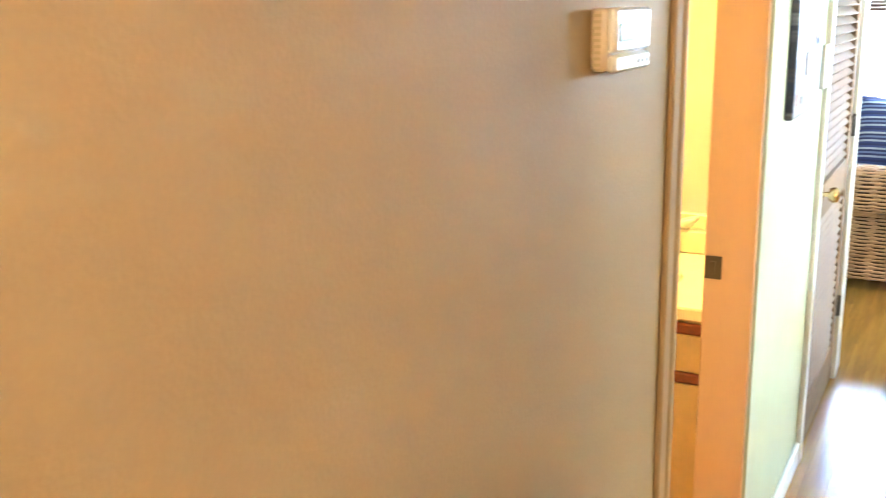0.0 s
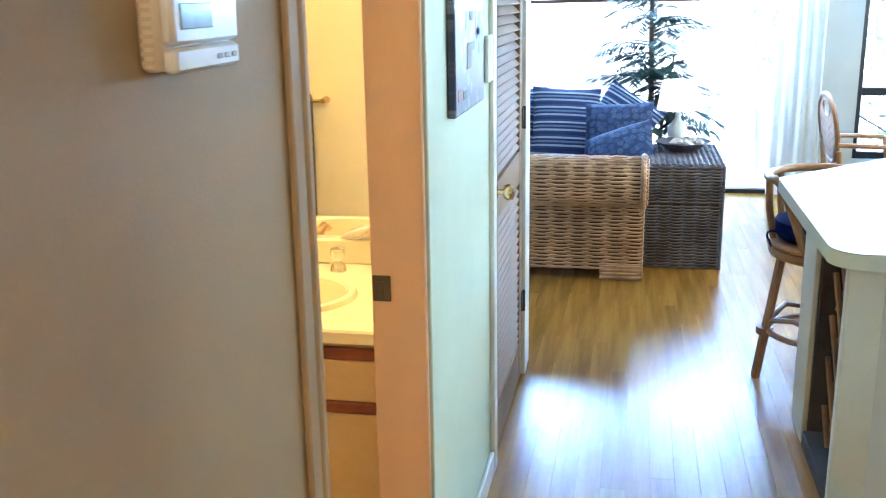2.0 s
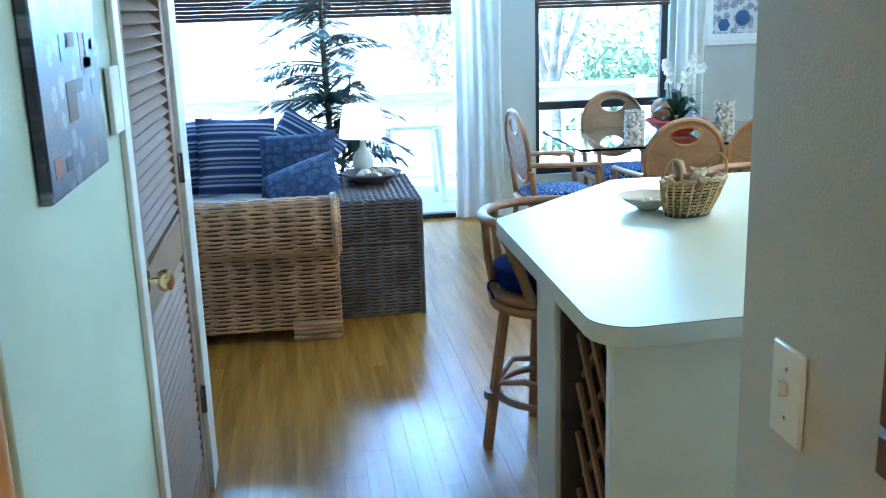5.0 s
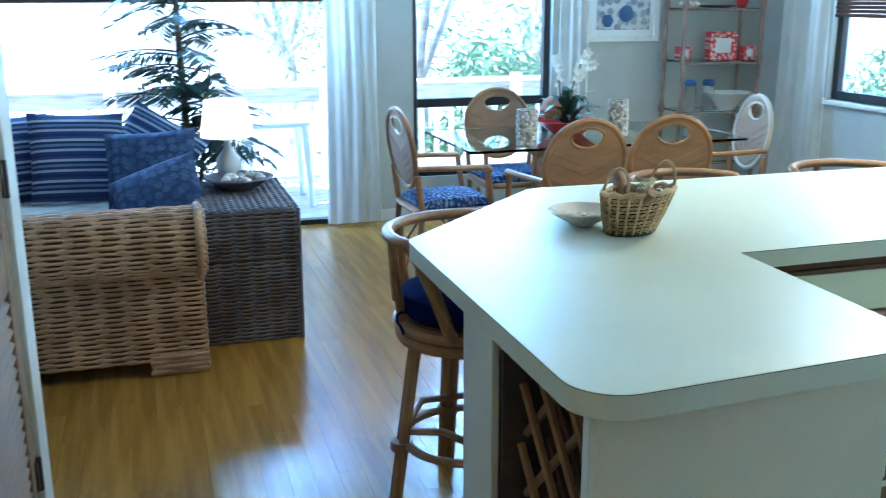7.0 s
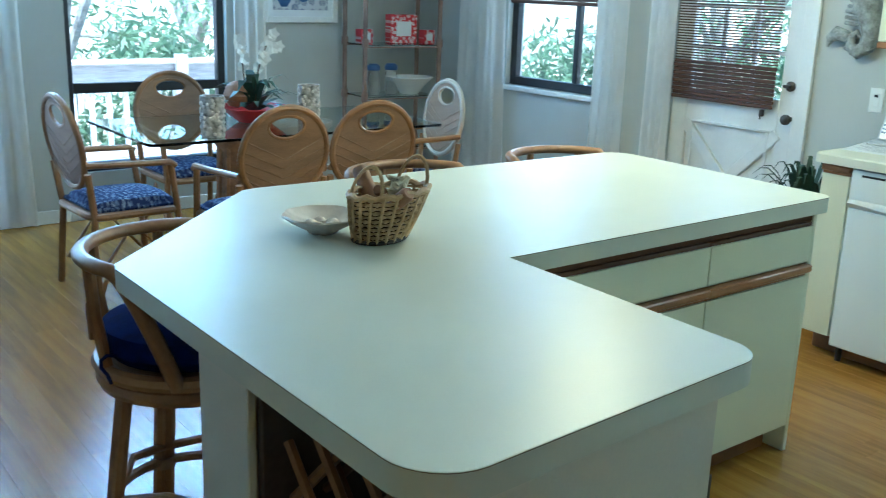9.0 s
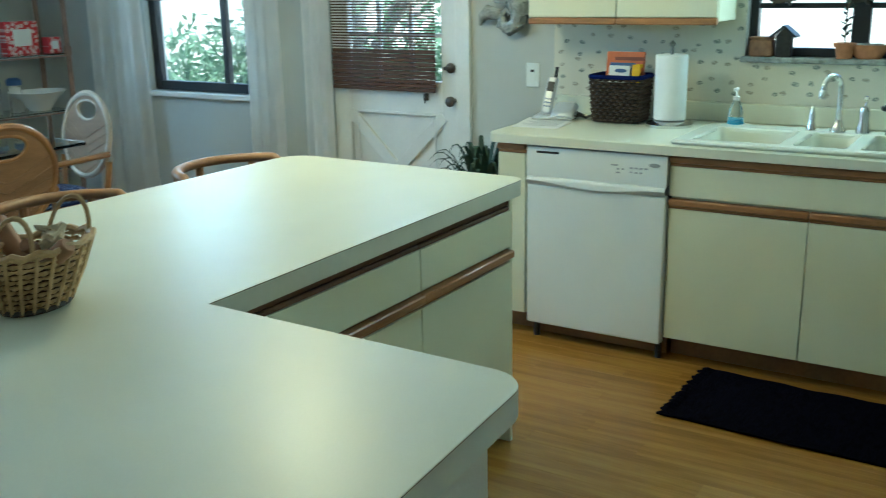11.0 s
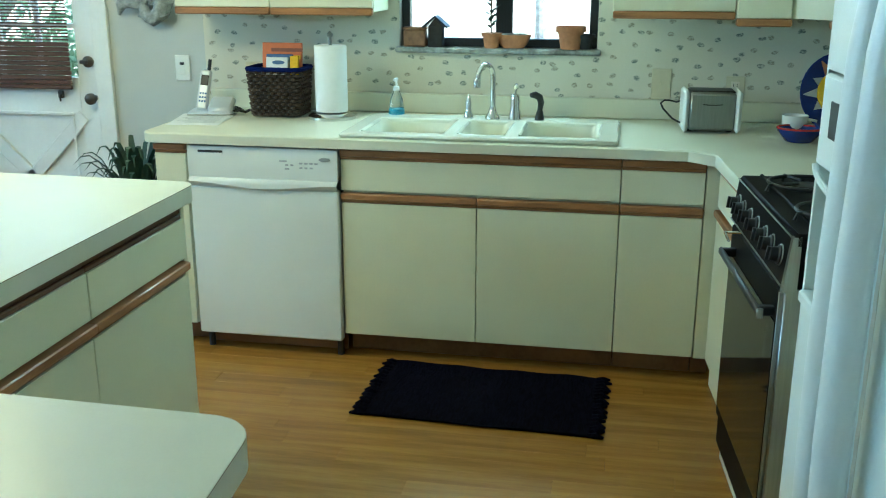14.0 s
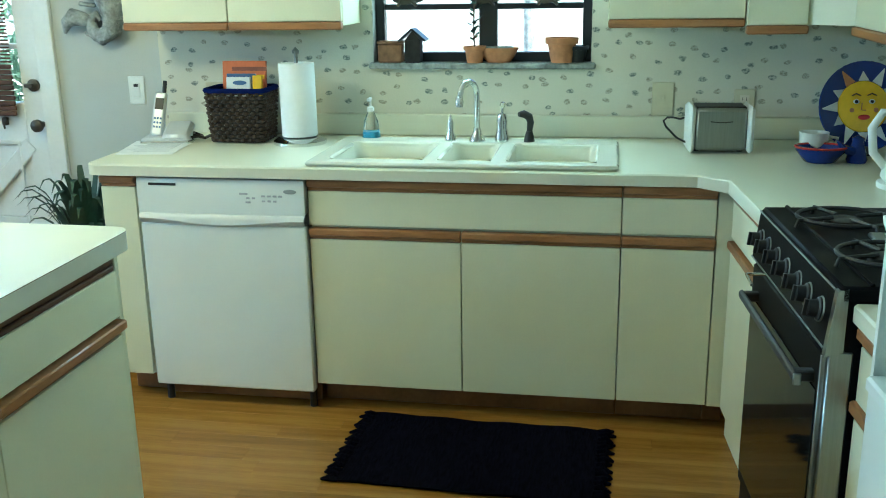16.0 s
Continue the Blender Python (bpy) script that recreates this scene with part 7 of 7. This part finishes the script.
# bathroom
vn = thing("vanity", "tan bathroom vanity with red-brown pulls and oval basin", "vanity", (0, 0, 0))
part("body", Geo().box(-1.75, -0.482, 2.79, 3.41, 0.08, 0.755, 0.003), M_VANITY, vn)
part("top", Geo().prism([(-1.76, 2.765), (-0.48, 2.765), (-0.48, 3.418), (-1.76, 3.418)], 0.757, 0.792, 0.006), M_COUNTERB, vn, "cream vanity top")
part("backsplash", Geo().box(-1.76, -0.48, 3.375, 3.418, 0.792, 0.872, 0.005), M_COUNTERB, vn)
part("basin", Geo().lathe([(0.265, 0.793), (0.258, 0.806), (0.24, 0.808), (0.225, 0.797), (0.20, 0.795)], (-0.93, 3.03, 0), n=36, sy=0.78), M_COUNTERB, vn, "raised cream basin rim")
part("basin_bowl", Geo().lathe([(0.23, 0.802), (0.215, 0.797), (0.12, 0.7945), (0, 0.7935)], (-0.93, 3.03, 0), n=36, sy=0.78), M_BASIN, vn, "peach porcelain bowl")
for z, low in ((0.708, 0.592), (0.557, 0.10)):
    for a, c in ((-1.74, -1.1), (-1.09, -0.49)):
        part("pull_strip", Geo().box(a, c, 2.772, 2.79, z, z + 0.034, 0.006), M_REDOAK, vn, "red-brown pull strip")
        part("drawer_front", Geo().box(a, c, 2.778, 2.7895, low, z - 0.002, 0.002), M_VANITY, vn)
bf = thing("bath_faucet", "polished brass bathroom faucet with two handles", "faucet", (-0.93, 3.29, 0.793))
part("spout", Geo().tube([(0, 0.02, 0.0), (0, 0.01, 0.06), (0, -0.05, 0.075), (0, -0.10, 0.055)], [0.02, 0.018, 0.015, 0.012], 10), M_BRASS, bf)
for x in (-0.13, 0.13):
    part("handle", Geo().lathe([(0.026, 0), (0.022, 0.02), (0.014, 0.03), (0.024, 0.05), (0.022, 0.072), (0, 0.078)], (x, 0.01, 0), n=16), M_CHROME, bf, "clear faceted handle")
mr = thing("bath_mirror", "frameless wall mirror above the vanity", "mirror", (-1.12, 3.405, 0.874))
part("mirror_glass", Geo().box(-0.64, 0.635, 0.0, 0.012, 0.0, 1.05, 0.001), M_MIRROR, mr)
sc = thing("sea_shell", "cream conch shell on the vanity upstand", "shell", (-0.76, 3.386, 0.874))
part("whorl", Geo().tube([(-0.05, 0, 0.006), (-0.02, -0.004, 0.014), (0.02, -0.004, 0.024), (0.045, 0.0, 0.04)], [0.004, 0.013, 0.016, 0.005], 10), M_PEARL, sc)
sd = thing("soap_dish", "small white soap dish on the vanity", "dish", (-1.16, 3.18, 0.793))
part("dish", Geo().box(-0.055, 0.055, -0.035, 0.035, 0, 0.028, 0.008), M_WHITECER, sd)
tb = thing("towel_bar", "brass towel bar on the bathroom wall", "towel bar", (-1.715, 1.60, 1.115))
part("rod", Geo().tube([(-0.28, 0.06, 0), (0.28, 0.06, 0)], 0.009, 8), M_BRASS, tb)
for x in (-0.28, 0.28):
    part("post", Geo().tube([(x, 0.0, 0), (x, 0.07, 0)], [0.02, 0.013], 10), M_BRASS, tb)


def towel(x, w, drop, m, y, label, rise):
    g = Geo()
    for s, dd in ((1, drop), (-1, drop * 0.9)):
        g.sheet(lambda u, v, s=s, dd=dd: (x + (u - 0.5) * w * (1 - 0.06 * v), y + s * (0.012 + rise) + 0.004 * math.sin(9 * u + 3 * v), 1.125 + rise - dd * v), 8, 14)
    g.sheet(lambda u, v: (x + (u - 0.5) * w, y + (2 * v - 1) * (0.012 + rise), 1.125 + rise + 0.010 * math.sin(math.pi * v)), 8, 6)
    return solo("towel", g, m, label, "towel", group="towels on the bar")


for x in (-1.84, -1.60):
    towel(x, 0.215, 0.72, M_TOWEL, 1.66, "folded grey bath towel hanging on the bar", 0.004)
    towel(x + 0.02, 0.16, 0.40, M_TOWEL2, 1.66, "folded olive hand towel over a bath towel", 0.016)
    towel(x + 0.02, 0.115, 0.205, M_TOWELY, 1.66, "cream washcloth over a hand towel", 0.028)
lb = thing("vanity_light", "brass vanity light bar above the mirror", "wall lamp", (-1.0, 3.40, 2.12))
part("bar", Geo().box(-0.30, 0.30, -0.03, 0.019, -0.04, 0.04, 0.01), M_BRASS, lb)

for ob in list(bpy.data.objects):
    if ob.name.split(".")[0] in ("weave", "scroll", "arm_front", "lid") or (ob.name.split(".")[0] in ("arm", "side") and len(ob.data.polygons) > 900):
        ob["kind"] = "stuff"


# outside: deck, railing, garden, neighbouring house
dk = setting("deck", Geo().box(-4.5, 6.0, 8.71, 11.0, -0.20, -0.09, 0), M_DECK, "weathered deck outside the sliding door", False)
board = Geo().box(-5.25, 5.25, -0.066, 0.066, -0.02, 0.0, 0.003).data("board", M_DECK, False)
for i in range(16):
    o = new("board", board)
    o.parent, o.location = dk, (0.75, 8.79 + 0.14 * i, -0.065)
rl = thing("deck_railing", "weathered wooden deck railing with balusters", "railing", (0, 0, 0))
part("cap_rail", Geo().box(-4.5, 6.0, 10.46, 10.62, 0.80, 0.835, 0.006), M_DECK, rl)
part("top_rail", Geo().box(-4.5, 6.0, 10.51, 10.55, 0.66, 0.80, 0.004), M_DECK, rl)
part("bottom_rail", Geo().box(-4.5, 6.0, 10.51, 10.55, 0.02, 0.11, 0.004), M_DECK, rl)
bal = Geo().box(-0.018, 0.018, -0.018, 0.018, -0.31, 0.31, 0.003).data("baluster", M_TRIM)
for i in range(72):
    o = new("baluster", bal)
    o.parent, o.location = rl, (-4.4 + 0.145 * i, 10.575, 0.36)
pst = Geo().box(-0.045, 0.045, -0.045, 0.045, -0.08, 0.88, 0.005).data("post", M_DECK)
for x in (-3.9, -2.1, -0.3, 1.5, 3.3, 5.1):
    o = new("post", pst)
    o.parent, o.location = rl, (x, 10.46, 0)
tb = thing("patio_table", "round white plastic patio table on the deck", "table", (0.95, 9.75, -0.065))
part("tabletop", Geo().lathe([(0.44, 0.66), (0.45, 0.67), (0.45, 0.69), (0.43, 0.70), (0, 0.70)], n=32), M_WHITE, tb)
for a in (45, 135, 225, 315):
    c, d = math.cos(radians(a)), math.sin(radians(a))
    part("leg", Geo().tube([(0.36 * c, 0.36 * d, 0), (0.30 * c, 0.30 * d, 0.67)], [0.025, 0.035], 8), M_WHITE, tb)
pch = thing("patio_chair", "white plastic patio chair beside the table", "chair", (1.75, 9.55, -0.065), 100)
part("seat", Geo().box(-0.22, 0.22, -0.22, 0.22, 0.40, 0.43, 0.012), M_WHITE, pch)
part("backrest", Geo().box(-0.24, -0.20, -0.22, 0.22, 0.45, 0.86, 0.015), M_WHITE, pch)
for x in (-0.19, 0.19):
    for y in (-0.19, 0.19):
        part("leg", Geo().tube([(x * 1.1, y * 1.1, 0), (x, y, 0.41)], [0.02, 0.026], 8), M_WHITE, pch)

hs = thing("neighbour_house", "white clapboard house across the garden", "house", (-3.0, 19.0, -1.3))
part("wall", Geo().box(-6.5, 6.5, 0, 6.0, 0, 5.2, 0.02), M_HOUSE, hs)
for i in range(26):
    part("clapboard", Geo().box(-6.5, 6.5, -0.03, 0.0, 0.2 * i, 0.2 * i + 0.185, 0.01), M_HOUSE, hs)
part("roof", Geo().add([(-7, -0.6, 5.1), (7, -0.6, 5.1), (7, 6.6, 5.1), (-7, 6.6, 5.1), (-7, 3.0, 7.4), (7, 3.0, 7.4)], [(0, 1, 5, 4), (2, 3, 4, 5), (0, 4, 3), (1, 2, 5), (0, 3, 2, 1)]), M_STONE, hs)
for x in (-3.4, 1.2, 3.6):
    w = part("window", Geo().box(x - 0.5, x + 0.5, -0.06, -0.031, 1.75, 2.75, 0.01), M_TRIM, hs)
    for a in (-0.23, 0.23):
        for z in (2.0, 2.47):
            part("pane", Geo().box(x + a - 0.19, x + a + 0.19, -0.07, -0.061, z - 0.19, z + 0.2, 0.002), M_GREYPL, w)


def leaf_mass(rnd, blobs, n, size, droop=0.3):
    """Many separate pointed leaves scattered in several clumps with gaps."""
    g = Geo()
    for cx, cy, cz, r0 in blobs:
        for i in range(n):
            a, b = rnd.random() * 6.283, math.acos(2 * rnd.random() - 1)
            q = r0 * (0.55 + 0.5 * rnd.random())
            p = Vector((cx + q * math.sin(b) * math.cos(a), cy + q * math.sin(b) * math.sin(a), cz + q * 0.8 * math.cos(b)))
            d = Vector((rnd.uniform(-1, 1), rnd.uniform(-1, 1), rnd.uniform(-1, 0.6) - droop)).normalized() * size * rnd.uniform(0.6, 1.3)
            w = d.cross(Vector((rnd.uniform(-1, 1), rnd.uniform(-1, 1), rnd.uniform(-1, 1)))).normalized() * size * 0.14
            g.add([p, p + d * 0.4 + w, p + d, p + d * 0.4 - w], [(0, 1, 2, 3)])
    return g


def tree(name, at, h, spread, seed, label, n=340, size=0.15):
    rnd = random.Random(seed)
    t = thing(name, label, "tree", at)
    part("trunk", Geo().tube([(0, 0, 0), (0.08, 0.05, h * 0.35), (-0.05, 0.1, h * 0.7)], [0.14, 0.10, 0.06], 9), M_TRUNK, t)
    blobs = []
    for i in range(7):
        a = i * 0.9 + rnd.random()
        e = (spread * rnd.uniform(0.4, 1.0) * math.cos(a), spread * rnd.uniform(0.4, 1.0) * math.sin(a), h * rnd.uniform(0.45, 1.0))
        part("limb", Geo().tube([(0, 0.05, h * 0.4), (e[0] * 0.5, e[1] * 0.5, (h * 0.45 + e[2]) / 2), e], [0.06, 0.04, 0.015], 7), M_TRUNK, t)
        blobs.append((*e, spread * rnd.uniform(0.35, 0.6)))
    tagged(part("crown", leaf_mass(rnd, blobs, n, size), M_LEAFOUT, t), kind="stuff")
    return t


def shrub(at, seed, label, n=480, size=0.16, r0=0.7):
    rnd = random.Random(seed)
    s = thing("shrub", label, "shrub", at)
    part("stems", Geo().tube([(0, 0, 0), (0.1, 0, 0.8), (0.2, 0.1, 1.6)], [0.05, 0.04, 0.01], 6).tube([(0.1, 0.1, 0), (-0.2, 0.1, 0.8), (-0.4, 0, 1.5)], [0.04, 0.03, 0.01], 6), M_TRUNK, s)
    blobs = [(rnd.uniform(-0.9, 0.9), rnd.uniform(-0.5, 0.5), rnd.uniform(0.7, 2.2), r0 * rnd.uniform(0.6, 1.1)) for _ in range(5)]
    tagged(part("leaves", leaf_mass(rnd, blobs, n, size), M_LEAFOUT, s), kind="stuff")
    return s


tree("garden_tree", (3.2, 13.6, -1.3), 4.2, 1.7, 31, "leafy garden tree beyond the deck")
tree("garden_tree", (5.2, 14.6, -1.3), 4.6, 1.9, 32, "leafy garden tree beyond the deck")
tree("garden_tree", (2.0, 16.5, -1.3), 5.0, 1.6, 33, "leafy garden tree in front of the white house")
tree("garden_tree", (9.0, 9.2, -1.3), 4.6, 2.0, 34, "leafy tree outside the east window", 420)
tree("garden_tree", (9.5, 7.4, -1.3), 4.2, 1.8, 35, "leafy tree outside the east window", 420)
tree("garden_tree", (19.0, 4.4, -1.3), 6.0, 2.6, 36, "thin leafy tree beyond the kitchen window", 160, 0.2)
for i, (x, y) in enumerate(((4.2, 12.2), (6.0, 12.6), (2.9, 12.4), (8.2, 8.4), (8.4, 10.2), (8.3, 6.6), (8.8, 12.0))):
    shrub((x, y, -1.3), 50 + i, "dense green shrub beside the house")


# floor: one sub-floor sheet and laminate planks laid along the hall
setting("ground", Geo().box(-220, 220, -220, 220, -1.32, -1.30, 0), M_GROUND, "sandy ground round the house", False)
floor = setting("floor", Geo().box(-3.45, 4.56, 1.40, 8.70, -0.06, -0.012, 0).box(-0.47, 0.70, -1.9, 1.40, -0.06, -0.012, 0), M_DARKOAK, "oak laminate plank floor", False)
PW, PL = 0.083, 1.05
plank = Geo().box(-PW / 2 + 0.0002, PW / 2 - 0.0002, -PL / 2 + 0.0002, PL / 2 - 0.0002, -0.0118, 0, 0.0003).data("plank", M_FLOOR, False)
rest = Geo()
rng = random.Random(4)
count = 0
for i in range(int(7.9 / PW)):
    x = -3.30 + PW * (i + 0.5)
    off = rng.random() * PL
    for k in range(-1, 12):
        y = -1.75 + off + PL * k
        if y - PL / 2 > 8.56 or y + PL / 2 < -1.8 or x > 4.42:
            continue
        if y - PL / 2 < 1.4 and not -0.50 < x < 0.62:
            y0 = 1.55
            if y + PL / 2 > 1.6:
                rest.box(x - PW / 2 + 0.0003, x + PW / 2 - 0.0003, y0, y + PL / 2 - 0.0003, -0.0118, 0, 0.0004)
            continue
        if -0.48 < x < 3.8 and y > 1.5 and y + PL / 2 < 8.6 and count < 300:
            o = new("plank", plank)
            o.parent, o.location = floor, (x, y, 0)
            count += 1
        else:
            rest.box(x - PW / 2 + 0.0003, x + PW / 2 - 0.0003, max(y - PL / 2, -1.75) + 0.0003, min(y + PL / 2, 8.70) - 0.0003, -0.0118, 0, 0.0004)
tagged(part("planks_far", rest, M_FLOOR, floor, "", False), kind="stuff")
